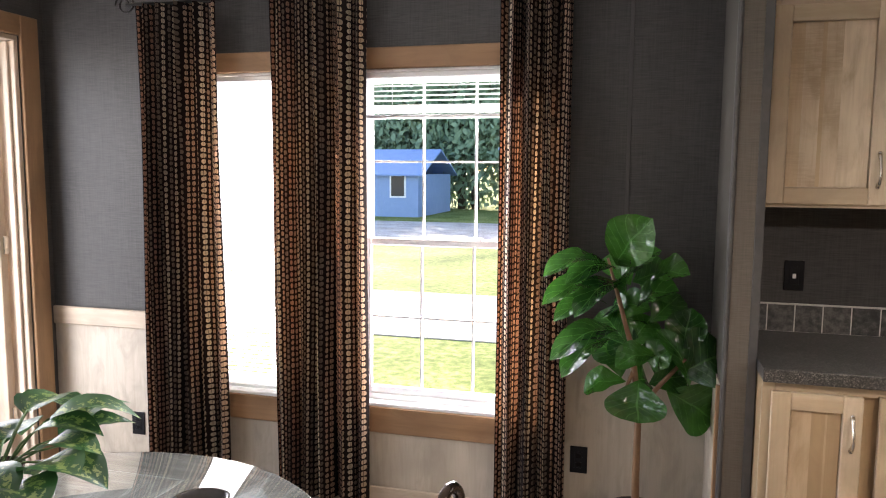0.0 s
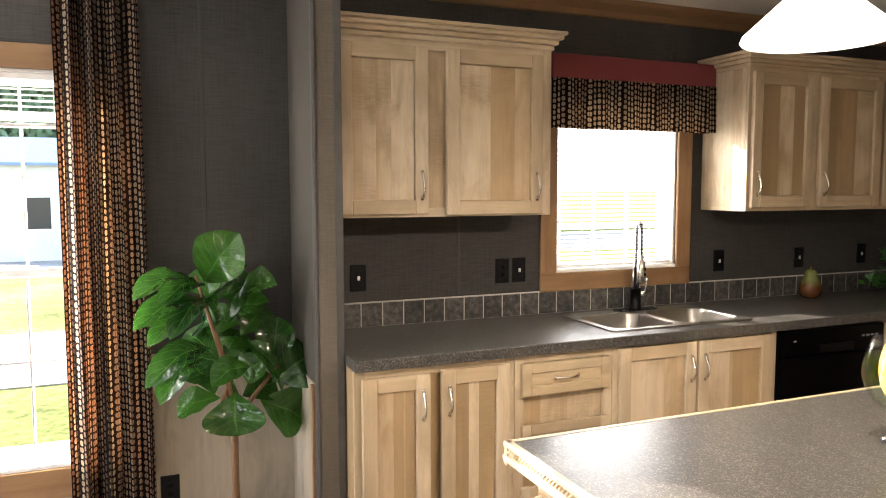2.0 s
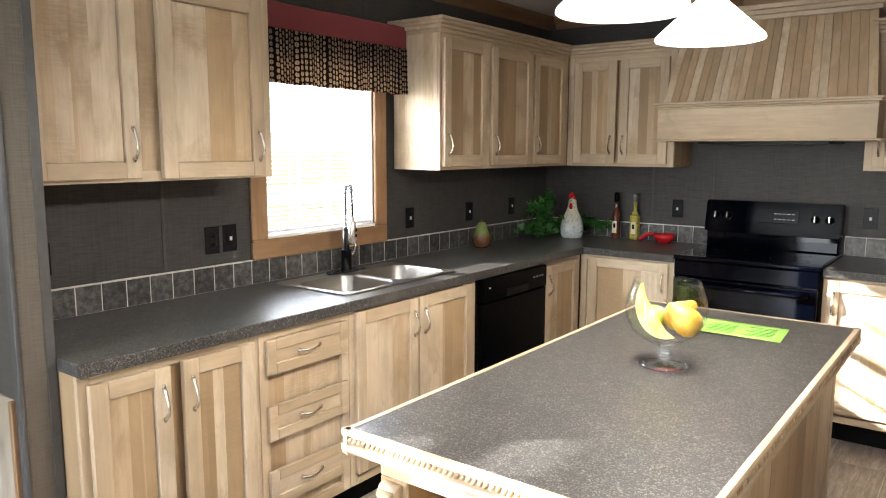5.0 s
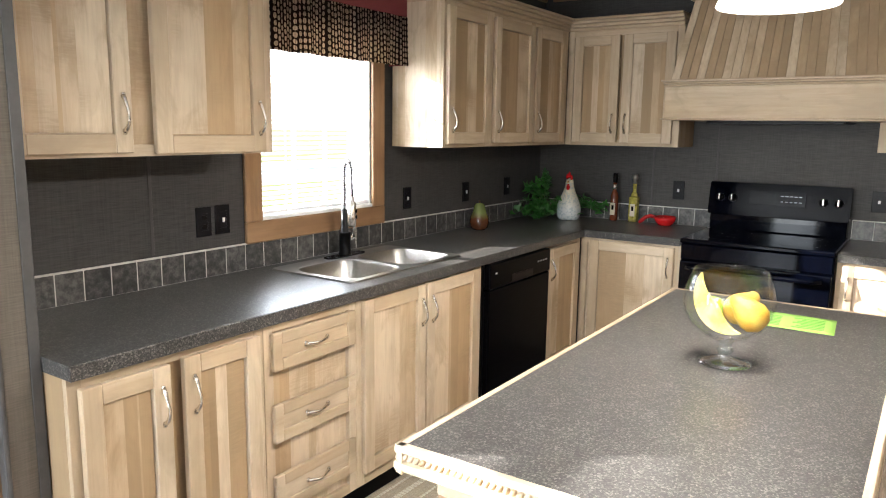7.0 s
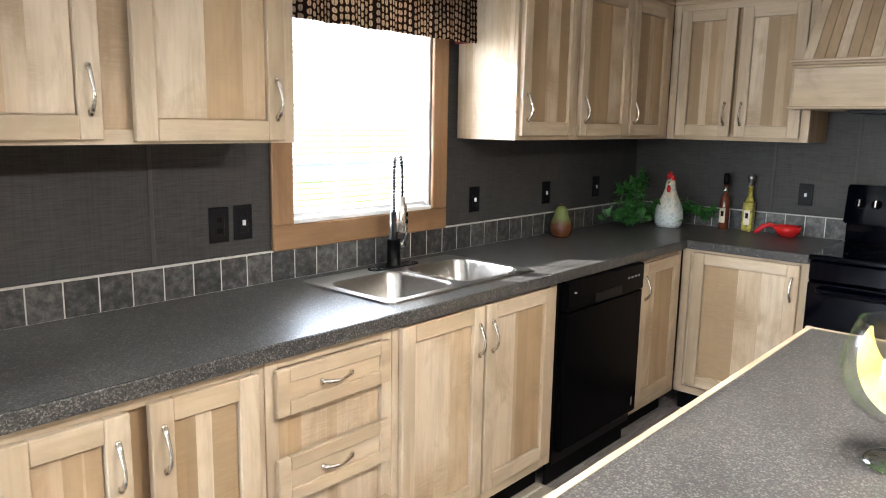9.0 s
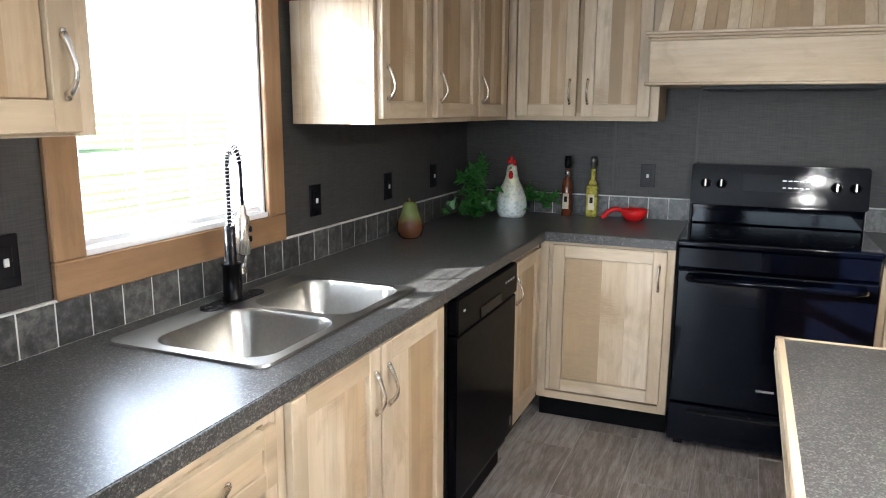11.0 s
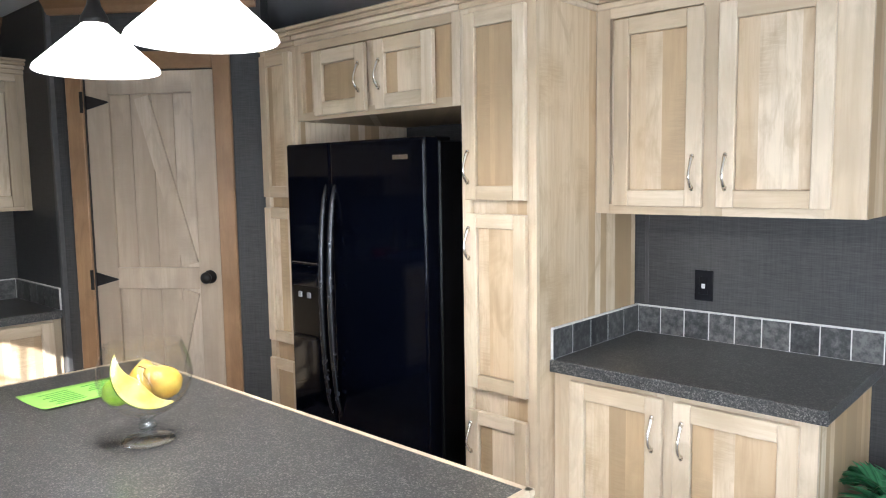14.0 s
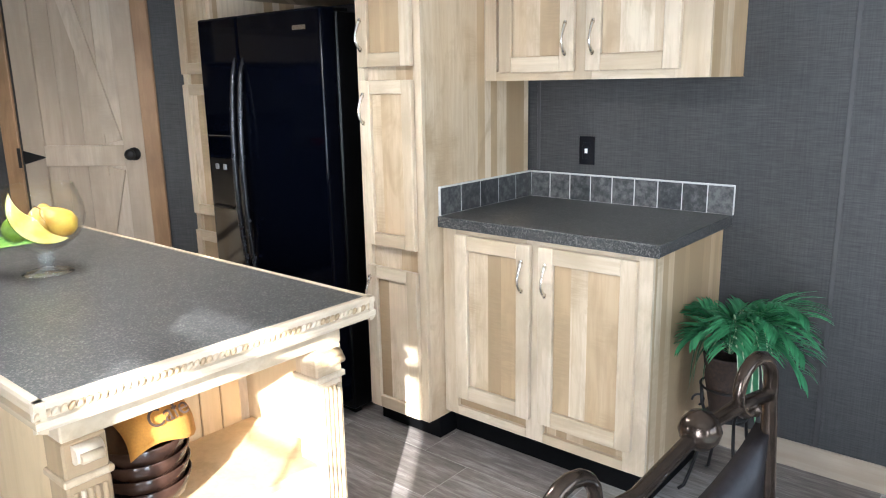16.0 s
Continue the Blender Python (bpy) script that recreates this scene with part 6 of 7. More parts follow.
for k, (x0, z0, x1, z1, w) in enumerate(FIG_LEAVES):
    bm = bmesh.new()
    d0 = rnd.uniform(-0.05, 0.02)
    d1 = -0.26 if x1 < -0.22 else d0 + rnd.uniform(-0.10, 0.05)
    nrm = (rnd.uniform(-0.3, 0.3), -1.0, 0.45) if w > 0.11 else (rnd.uniform(-0.2, 0.2), -0.55, 1.0)
    leaf(bm, (0.63 + x0, 3.05 + d0, 0.585 + z0), (0.63 + x1, 3.05 + d1, 0.585 + z1), nrm, w * (1.2 if x1 < -0.22 else 1.6), 0.16, 12, 1.4, 6, 0.09, 0.35, 0.65)
    part("leaf", bm, FIG, fig)
for k in range(18):
    a = 2.4 * k
    bm = bmesh.new()
    b0 = Vector((0.60 + rnd.uniform(-0.05, 0.07), 3.08, 0.585 + rnd.uniform(0.12, 0.52)))
    t0 = b0 + Vector((0.14 * math.cos(a), 0.03 + 0.06 * abs(math.sin(a)), 0.05 + 0.08 * math.sin(a)))
    leaf(bm, b0, t0, (0.2 * math.cos(a), -0.8, 0.6), 0.14, 0.1, 10, 1.6, 6, 0.05, 0.25, 0.6)
    part("leaf", bm, FIG, fig)
bm = bmesh.new()
tube(bm, [(0.635, 3.05, 0.05), (0.628, 3.052, 0.35), (0.63, 3.05, 0.62), (0.60, 3.04, 0.85), (0.54, 3.03, 1.06), (0.50, 3.02, 1.2)], [0.017, 0.015, 0.013, 0.011, 0.008, 0.005], 8)
tube(bm, [(0.63, 3.05, 0.62), (0.70, 3.03, 0.72), (0.79, 3.0, 0.84)], [0.011, 0.009, 0.006], 8)
tube(bm, [(0.61, 3.045, 0.78), (0.58, 3.03, 0.70), (0.53, 3.0, 0.67)], [0.008, 0.006, 0.004], 6)
part("trunk", bm, STEM, fig, smooth=True)
bm = bmesh.new()
lathe(bm, [(0.0, 0.0), (0.09, 0.0), (0.11, 0.2), (0.115, 0.22), (0.105, 0.22), (0.1, 0.19), (0.0, 0.19)], (0.635, 3.05, 0), 24)
part("pot", bm, BASKET, fig, smooth=True)

# palm on an iron stand beside the side counter
pl = thing("palm_plant", (0.67, -0.24, 0), "artificial palm with striped leaves in a basket on an iron stand", "plant")
PX, PY, PZ = 0.67, -0.24, 0.50
rnd = random.Random(12)
for k in range(24):
    a = k * 2.4 + rnd.uniform(-0.3, 0.3)
    el = rnd.uniform(0.35, 1.25)
    R = rnd.uniform(0.20, 0.29)
    if math.sin(a) < -0.2:
        R *= 0.75
    if math.cos(a) > 0.2:
        R *= 0.62
    bm = bmesh.new()
    pts = []
    for i in range(11):
        t = i / 10
        rr = R * t
        pts.append(Vector((PX + rr * math.cos(a), PY + rr * math.sin(a), PZ + 0.03 + R * (1.25 * el * t - 1.05 * t * t) + 0.05 * t)))
    tube(bm, pts, [0.003 - 0.002 * i / 10 for i in range(11)], 4)
    for i in range(3, 11):
        for h in (0, 0.5):
            if i == 10 and h:
                continue
            p = pts[i].lerp(pts[min(i + 1, 10)], h)
            d = (pts[min(i + 1, 10)] - pts[i - 1]).normalized()
            s = d.cross(Vector((0, 0, 1))).normalized()
            ln = 0.135 * math.sin(math.pi * (0.30 + 0.55 * (i + h) / 11)) * min(1.0, R / 0.2)
            for sg in (1, -1):
                tp = p + (s * sg * 0.62 + d * 0.85 + Vector((0, 0, 0.02 + rnd.uniform(-0.16, 0.08)))) * ln
                leaf(bm, p, tp, (0, 0, 1), 0.0105, 0.10, 4, 0.8, 2, 0, 0.35)
    part("frond", bm, PALM, pl)
for k in range(14):
    a = k * 2.05 + 0.6
    R = rnd.uniform(0.13, 0.22)
    if math.sin(a) < -0.2:
        R *= 0.7
    if math.cos(a) > 0.3:
        R *= 0.62
    drop = rnd.uniform(0.16, 0.42)
    rise = rnd.uniform(0.03, 0.2)
    bm = bmesh.new()
    uv = bm.loops.layers.uv.verify()
    prev = None
    n = 12
    for j in range(n + 1):
        t = j / n
        rr = R * (1 - (1 - t) ** 2)
        c = Vector((PX + rr * math.cos(a), PY + rr * math.sin(a), PZ + rise * math.sin(min(1, t * 2.2) * math.pi / 2) - (drop + rise) * max(0, t - 0.3) ** 1.3))
        w = 0.018 * math.sin(math.pi * (0.12 + 0.86 * t)) + 0.001
        s = Vector((-math.sin(a), math.cos(a), 0))
        row = [bm.verts.new(c + s * w * q + Vector((0, 0, 0.004 * abs(q)))) for q in (-1, -0.5, 0, 0.5, 1)]
        if prev:
            for i in range(4):
                f = bm.faces.new((prev[i], prev[i + 1], row[i + 1], row[i]))
                f.smooth = True
                for lp, (uu, vv) in zip(f.loops, ((i / 4, (j - 1) / n), ((i + 1) / 4, (j - 1) / n), ((i + 1) / 4, t), (i / 4, t))):
                    lp[uv].uv = (uu, vv)
        prev = row
    part("striped_leaf", bm, STRAP, pl)
bm = bmesh.new()
lathe(bm, [(0.0, 0.29), (0.055, 0.29), (0.075, 0.40), (0.085, 0.49), (0.09, 0.505), (0.08, 0.505), (0.07, 0.47), (0.0, 0.47)], (PX, PY, 0), 20)
part("basket", bm, BASKET, pl)
st = part("stand", (lambda b: (lathe(b, [(0.088, 0.385), (0.094, 0.39), (0.088, 0.395), (0.083, 0.39), (0.088, 0.385)], (PX, PY, 0), 24, cap=False), b)[1])(bmesh.new()), IRON, pl)
part("stand_plate", (lambda b: (lathe(b, [(0.0, 0.278), (0.07, 0.278), (0.07, 0.288), (0.0, 0.288)], (PX, PY, 0), 20), b)[1])(bmesh.new()), IRON, pl)
for k in range(4):
    a = radians(40 + 90 * k)
    bm = bmesh.new()
    ca, sa = math.cos(a), math.sin(a)
    tube(bm, [(PX + r_ * ca, PY + r_ * sa, z_) for r_, z_ in ((0.09, 0.39), (0.085, 0.33), (0.068, 0.28), (0.075, 0.2), (0.11, 0.08), (0.13, 0.02), (0.15, 0.006))], 0.006, 6)
    tube(bm, [(PX + (0.10 + 0.02 * math.cos(q)) * ca, PY + (0.10 + 0.02 * math.cos(q)) * sa, 0.34 + 0.02 * math.sin(q)) for q in [i * 0.5 for i in range(10)]], 0.004, 5)
    part("leg", bm, IRON, st, smooth=True)

# ---- dining table, plant, bowl, chair ----
TX, TY, TR = -0.52, 1.31, 0.60
tb = thing("dining_table", (TX, TY, 0), "round clear glass dining table on an iron pedestal", "table")
bm = bmesh.new()
lathe(bm, [(0.0, 0.738), (TR - 0.004, 0.738), (TR, 0.741), (TR, 0.747), (TR - 0.004, 0.75), (0.0, 0.75)], (TX, TY, 0), 72)
part("tabletop", bm, TABLE_GLASS, tb)
bm = bmesh.new()
lathe(bm, [(0.17, 0.70), (0.18, 0.71), (0.18, 0.72), (0.17, 0.73), (0.16, 0.72), (0.17, 0.70)], (TX, TY, 0), 32, cap=False)
part("top_ring", bm, BRONZE, tb, smooth=True)
for k in range(4):
    a = radians(45 + 90 * k)
    bm = bmesh.new()
    tube(bm, [(TX + r_ * math.cos(a), TY + r_ * math.sin(a), z_) for r_, z_ in ((0.17, 0.715), (0.10, 0.62), (0.06, 0.45), (0.08, 0.25), (0.2, 0.1), (0.27, 0.02), (0.30, 0.012))], 0.013, 8)
    lathe(bm, [(0.0, 0.73), (0.012, 0.732), (0.012, 0.7378), (0, 0.7378)], (TX + 0.17 * math.cos(a), TY + 0.17 * math.sin(a), 0), 10)
    part("leg", bm, BRONZE, tb, smooth=True)

dp = thing("table_plant", (-0.86, 1.58, 0.75), "leafy plant with pale mottled leaves in a small dark pot", "plant")
bm = bmesh.new()
lathe(bm, [(0.0, 0.7505), (0.05, 0.7505), (0.065, 0.81), (0.06, 0.81), (0.05, 0.795), (0, 0.795)], (-0.86, 1.58, 0), 20)
part("pot", bm, BASKET, dp, smooth=True)
rnd = random.Random(3)
for k in range(22):
    a = k * 2.399
    el = rnd.uniform(0.1, 0.95)
    R = rnd.uniform(0.08, 0.15)
    b_ = Vector((-0.86 + 0.02 * math.cos(a), 1.58 + 0.02 * math.sin(a), 0.80))
    e = b_ + Vector((math.cos(a) * math.cos(el), math.sin(a) * math.cos(el), math.sin(el))) * R
    t_ = e + Vector((math.cos(a), math.sin(a), rnd.uniform(-0.45, 0.25))) * rnd.uniform(0.15, 0.21)
    bm = bmesh.new()
    leaf(bm, e, t_, (0, 0, 1), rnd.uniform(0.115, 0.15), 0.15, 8, 0.8, 6, 0.04, 0.25)
    lf_ = part("leaf", bm, DIEFF, dp)
    bm = bmesh.new()
    tube(bm, [b_, b_.lerp(e, 0.6) + Vector((0, 0, 0.01)), e], 0.003, 5)
    part("stalk", bm, GREEN_STEM, lf_, smooth=True)

bw = thing("candle_bowl", (-0.30, 1.58, 0.75), "small dark round bowl on the glass table", "bowl")
bm = bmesh.new()
lathe(bm, [(0.0, 0.7505), (0.035, 0.7505), (0.06, 0.775), (0.066, 0.80), (0.06, 0.80), (0.054, 0.778), (0.0, 0.762)], (-0.30, 1.575, 0), 28)
part("body", bm, plain("dark_glazed_clay", (0.03, 0.022, 0.018), 0.2), bw, smooth=True)

ch = thing("dining_chair", (0.05, 1.24, 0), "bronzed iron dining chair with scrolled back and dark leather", "chair")
PSo, PNo = Vector((0.205, 0.975, 0)), Vector((0.295, 1.50, 0))
along_ = (PNo - PSo).normalized()
for P, sg in ((PSo, 1), (PNo, -1)):
    bm = bmesh.new()
    dz_ = 0.015 if sg > 0 else -0.018
    pts = [Vector((P.x - 0.06, P.y, 0.0)), Vector((P.x - 0.035, P.y, 0.3)), Vector((P.x - 0.02, P.y, 0.5)), Vector((P.x, P.y, 0.75)), Vector((P.x + 0.008, P.y, 0.885 + dz_))]
    c = Vector((P.x + 0.008, P.y, 0.91 + dz_)) + along_ * sg * (0.058 if sg > 0 else 0.055)
    for i in range(14):
        th = math.pi + 0.15 - i * 0.39
        r_ = (0.059 if sg > 0 else 0.056) - 0.0019 * i
        pts.append(c + along_ * sg * (r_ * math.cos(th)) + Vector((0, 0, r_ * math.sin(th) + 0.012)))
    tube(bm, pts, [0.013] * 5 + [0.012 - 0.0003 * i for i in range(14)], 12)
    e = pts[-1]
    lathe(bm, [(0.0, -0.013), (0.009, -0.009), (0.013, 0.0), (0.009, 0.009), (0.0, 0.013)], e, 12, cap=False)
    part("back_post", bm, BRONZE, ch, smooth=True)
J0, J1 = Vector((PSo.x + 0.008, PSo.y, 0.915)), Vector((PNo.x + 0.008, PNo.y, 0.885))
ballp = Vector((0.252, 1.165, 0.915))
bm = bmesh.new()
tube(bm, [J0, J0.lerp(ballp, 0.5) + Vector((0, 0, 0.006)), ballp, ballp.lerp(J1, 0.45) + Vector((0, 0, -0.028)), J1], 0.0115, 12)
part("top_rail", bm, BRONZE, ch, smooth=True)
bm = bmesh.new()
lathe(bm, [(0.0, -0.03), (0.016, -0.026), (0.027, -0.014), (0.031, 0.0), (0.027, 0.014), (0.016, 0.026), (0.0, 0.03)], ballp, 24, cap=False)
part("ball", bm, BRONZE, ch, smooth=True)
bm = bmesh.new()
n = 14
fr_, bk_ = [], []
for i in range(n + 1):
    t = i / n
    p = PSo.lerp(PNo, t)
    zt = 0.86 - 0.10 * math.sin(math.pi * t) ** 0.8
    zb = 0.60 + 0.03 * math.sin(math.pi * t)
    xo = 0.012 * math.sin(math.pi * t)
    fr_.append([bm.verts.new((p.x - 0.002 + xo, p.y, z)) for z in (zb, (zb + zt) / 2, zt)])
    bk_.append([bm.verts.new((p.x + 0.026 + xo, p.y, z)) for z in (zb, (zb + zt) / 2, zt)])
for i in range(n):
    for j in range(2):
        bm.faces.new((fr_[i][j], fr_[i + 1][j], fr_[i + 1][j + 1], fr_[i][j + 1]))
        bm.faces.new((bk_[i][j + 1], bk_[i + 1][j + 1], bk_[i + 1][j], bk_[i][j]))
    bm.faces.new((fr_[i][2], fr_[i + 1][2], bk_[i + 1][2], bk_[i][2]))
    bm.faces.new((fr_[i][0], bk_[i][0], bk_[i + 1][0], fr_[i + 1][0]))
for s_ in (0, n):
    for j in range(2):
        bm.faces.new((fr_[s_][j], fr_[s_][j + 1], bk_[s_][j + 1], bk_[s_][j]))
part("backrest", bm, LEATHER, ch, "dark brown leather", True)
bm = bmesh.new()
SC = Vector((0.0, 1.25, 0))
vt = [(SC.x + p, SC.y + q) for p, q in rounded(0.43, 0.44, 0.08)]
levels = [(0.96, 0.43), (1.0, 0.445), (1.0, 0.475), (0.95, 0.495), (0.7, 0.505)]
rings = [[bm.verts.new((SC.x + (x - SC.x) * s_, SC.y + (y - SC.y) * s_, z)) for x, y in vt] for s_, z in levels]
for a, b in zip(rings, rings[1:]):
    for i in range(len(a)):
        bm.faces.new((a[i], a[(i + 1) % len(a)], b[(i + 1) % len(a)], b[i]))
bm.faces.new(rings[0])
bm.faces.new(rings[-1])
part("seat", bm, LEATHER, ch, "dark brown leather", True)
bm = bmesh.new()
box(bm, (-0.2, 1.05, 0.405), (0.2, 1.45, 0.429), bev=0.004)
part("seat_frame", bm, BRONZE, ch)
for y in (1.05, 1.45):
    bm = bmesh.new()
    tube(bm, [(-0.19, y, 0.41), (-0.20, y, 0.25), (-0.215, y, 0.0)], 0.012, 10)
    part("leg", bm, BRONZE, ch, smooth=True)
    bm = bmesh.new()
    tube(bm, [(0.19, y, 0.415), (0.19, (y + (PSo.y if y < 1.2 else PNo.y)) / 2, 0.415), (0.185, PSo.y if y < 1.2 else PNo.y, 0.415), ], 0.009, 8)
    part("side_bracket", bm, BRONZE, ch, smooth=True)

# ---- things on the island ----
gx, gy, gz = 2.01, 1.343, 0.9125
sn = thing("glass_snifter", (gx, gy, gz), "large clear brandy glass filled with artificial fruit", "glass bowl")
bm = bmesh.new()
outer = [(0.0, 0.0), (0.066, 0.0), (0.068, 0.003), (0.05, 0.009), (0.02, 0.016), (0.014, 0.024), (0.021, 0.034), (0.021, 0.042), (0.015, 0.052), (0.022, 0.060), (0.055, 0.074), (0.088, 0.098), (0.107, 0.130), (0.113, 0.160), (0.108, 0.195), (0.098, 0.225), (0.091, 0.245)]
inner = [(0.0885, 0.2455), (0.0955, 0.224), (0.1055, 0.195), (0.1105, 0.160), (0.1045, 0.131), (0.085, 0.100), (0.052, 0.077), (0.02, 0.066), (0.0, 0.064)]
lathe(bm, outer[9:] + inner, (gx, gy, gz), 48, cap=False)
part("bowl", bm, GLASS, sn, "clear blown glass bowl", True)
bm = bmesh.new()
lathe(bm, outer[:5], (gx, gy, gz), 48, cap=False)
part("foot", bm, GLASS_FOOT, sn, smooth=True)
bm = bmesh.new()
lathe(bm, outer[4:10], (gx, gy, gz), 32, cap=False)
part("stem", bm, GLASS_FOOT, sn, smooth=True)


def fruit_mat(name, a, b):
    M = Mat(name, 0.4)
    n = M.noise(M.coords(), 24, 4, 0.6)
    M.color(M.ramp(n, [(0.35, a), (0.65, b)]))
    M.bump(n, 0.1, 0.003)
    return M.m


YEL = fruit_mat("pear_skin", (0.52, 0.27, 0.03), (0.62, 0.42, 0.06))
MEL = fruit_mat("melon_flesh", (0.64, 0.46, 0.05), (0.70, 0.58, 0.20))
LIM = fruit_mat("lime_skin", (0.20, 0.36, 0.02), (0.32, 0.46, 0.05))


def fruit(name, prof, M, mat, label):
    f_ = thing(name, M.translation, label, "fruit", "fruit in the glass")
    bm = bmesh.new()
    lathe(bm, [(r_ * 1.08, z_ * 1.08) for r_, z_ in prof], (0, 0, 0), 24, M)
    o = part("flesh", bm, mat, f_, smooth=True)
    return f_


PEAR = [(0.0, -0.038), (0.02, -0.036), (0.035, -0.02), (0.038, -0.002), (0.031, 0.022), (0.019, 0.042), (0.014, 0.056), (0.006, 0.063), (0.0, 0.064)]
BALL = [(0.033 * math.sin(math.pi * i / 12), -0.033 * math.cos(math.pi * i / 12)) for i in range(13)]
p_ = fruit("pear", PEAR, pose(gx + 0.012, gy - 0.055, gz + 0.132, -48, 10, 20), YEL, "yellow artificial pear inside the glass")
bm = bmesh.new()
Q = pose(gx + 0.012, gy - 0.055, gz + 0.132, -48, 10, 20)
tube(bm, [Q @ Vector((0, 0, 0.067)), Q @ Vector((0.003, 0, 0.078)), Q @ Vector((0.010, 0, 0.086))], 0.0016, 5)
part("stalk", bm, STEM, p_)
fruit("pear", PEAR, pose(gx + 0.045, gy - 0.02, gz + 0.138, 55, 35, 40), YEL, "yellow artificial pear inside the glass")
fruit("lime", BALL, pose(gx + 0.045, gy + 0.05, gz + 0.125, 0, 0, 0), LIM, "green artificial lime inside the glass")
m_ = thing("melon_slice", (gx - 0.045, gy + 0.01, gz + 0.1), "yellow artificial melon slice with a green rind", "fruit", "fruit in the glass")
bm = bmesh.new()
bm2 = bmesh.new()
RG = Vector((-0.41, -0.91, 0))
FW = Vector((-0.91, 0.41, 0))
MC = Vector((gx, gy, gz + 0.182)) + RG * 0.018 + FW * 0.03
fa, T = [], 16
for i in range(T + 1):
    th = radians(150 + 148 * i / T)
    u_ = RG * math.cos(th) + Vector((0, 0, math.sin(th)))
    s_ = math.sin(math.pi * i / T)
    fa.append([MC + u_ * r_ + FW * h_ for r_, h_ in ((0.096 - 0.056 * s_, 0.004), (0.096 - 0.004 * s_, 0.004 + 0.016 * s_), (0.096, 0.002 + 0.012 * s_), (0.096, -0.002 - 0.012 * s_), (0.096 - 0.004 * s_, -0.004 - 0.016 * s_), (0.096 - 0.056 * s_, -0.004))])
for src, ks in ((bm, (0, 1, 4, 5)), (bm2, (1, 2, 3, 4))):
    vv = [[src.verts.new(r_[k]) for k in ks] for r_ in fa]
    for a, b in zip(vv, vv[1:]):
        for k in range(4):
            src.faces.new((a[k], a[(k + 1) % 4], b[(k + 1) % 4], b[k]))
part("flesh", bm, MEL, m_, smooth=False)
part("rind", bm2, LIM, m_, "green rind")

PAPER = plain("lime_green_paper", (0.27, 0.52, 0.09), 0.7, var=0.04)
INK = plain("dark_green_print", (0.10, 0.28, 0.04), 0.8)
pp = thing("paper_note", (2.545, 1.295, 0.9125), "lime green paper note lying on the island", "paper")
MPp = pose(2.555, 1.29, 0.9128, 0, 0, 4)
bm = bmesh.new()
g = [[bm.verts.new(MPp @ Vector((-0.1 + 0.2 * i / 6, -0.145 + 0.29 * j / 8, 0.001 + 0.006 * (abs(i / 3 - 1) ** 3) * (j / 8)))) for i in range(7)] for j in range(9)]
for j in range(8):
    for i in range(6):
        bm.faces.new((g[j][i], g[j][i + 1], g[j + 1][i + 1], g[j + 1][i]))
sheet = part("sheet", bm, PAPER, pp, smooth=True)
sheet.modifiers.new("thickness", "SOLIDIFY").thickness = 0.0004
for i in range(7):
    for a, b in ((-0.115, -0.025 - 0.012 * (i % 3)), (0.01, 0.10 - 0.015 * (i % 2))):
        part("print_line", one((-0.062 + 0.02 * i, a, 0.0016), (-0.054 + 0.02 * i, b, 0.0024), MPp), INK, sheet)

# ---- island shelf: bowls and napkin ----
bs = thing("bowl_stack", (1.34, 1.46, 0.505), "stack of dark brown glazed bowls on the island shelf", "bowls")
CLAY = plain("dark_brown_glaze", (0.045, 0.022, 0.014), 0.18, var=0.3)
for k in range(4):
    bm = bmesh.new()
    z0 = 0.5055 + 0.032 * k
    lathe(bm, [(0.0, z0), (0.045, z0), (0.05, z0 + 0.006), (0.085, z0 + 0.045), (0.1, z0 + 0.085), (0.097, z0 + 0.087), (0.08, z0 + 0.05), (0.045, z0 + 0.012), (0.0, z0 + 0.009)], (1.34, 1.46, 0), 32)
    part("bowl", bm, CLAY, bs, smooth=True)
NAPKIN = plain("mustard_cloth", (0.44, 0.19, 0.025), 0.9, scale=200, bump=0.3)
nk = thing("napkin", (1.33, 1.455, 0.70), "mustard napkin with the word Café tucked into the bowls", "napkin")
bm = bmesh.new()
MN = pose(1.275, 1.44, 0.735, 0, -58, 12)
g = []
for j in range(13):
    row = []
    for i in range(13):
        u, v = i / 12 - 0.5, j / 12 - 0.5
        row.append(bm.verts.new(MN @ Vector((0.11 * u + 0.01 * math.sin(6 * v), 0.17 * v, 0.010 * math.sin(5 * u + 2) + 0.012 * math.cos(4.5 * v) - 0.10 * max(0, abs(v) - 0.3)))))
    g.append(row)
for j in range(12):
    for i in range(12):
        bm.faces.new((g[j][i], g[j][i + 1], g[j + 1][i + 1], g[j + 1][i]))
cl = part("cloth", bm, NAPKIN, nk, smooth=True)
cl.modifiers.new("thickness", "SOLIDIFY").thickness = 0.006
fc = bpy.data.curves.new("lettering", "FONT")
fc.body, fc.size, fc.extrude = "Café", 0.055, 0.0006
fc.align_x, fc.align_y = "CENTER", "CENTER"
fc.materials.append(plain("brown_print", (0.06, 0.03, 0.015), 0.9))
fo = new("lettering", fc)
fo.parent = cl
fo.matrix_local = Matrix.Translation(-ORIGIN[nk.name]) @ pose(1.275, 1.44, 0.735, 0, -58, 12) @ pose(0.0, 0.0, 0.026, 0, 0, -90)

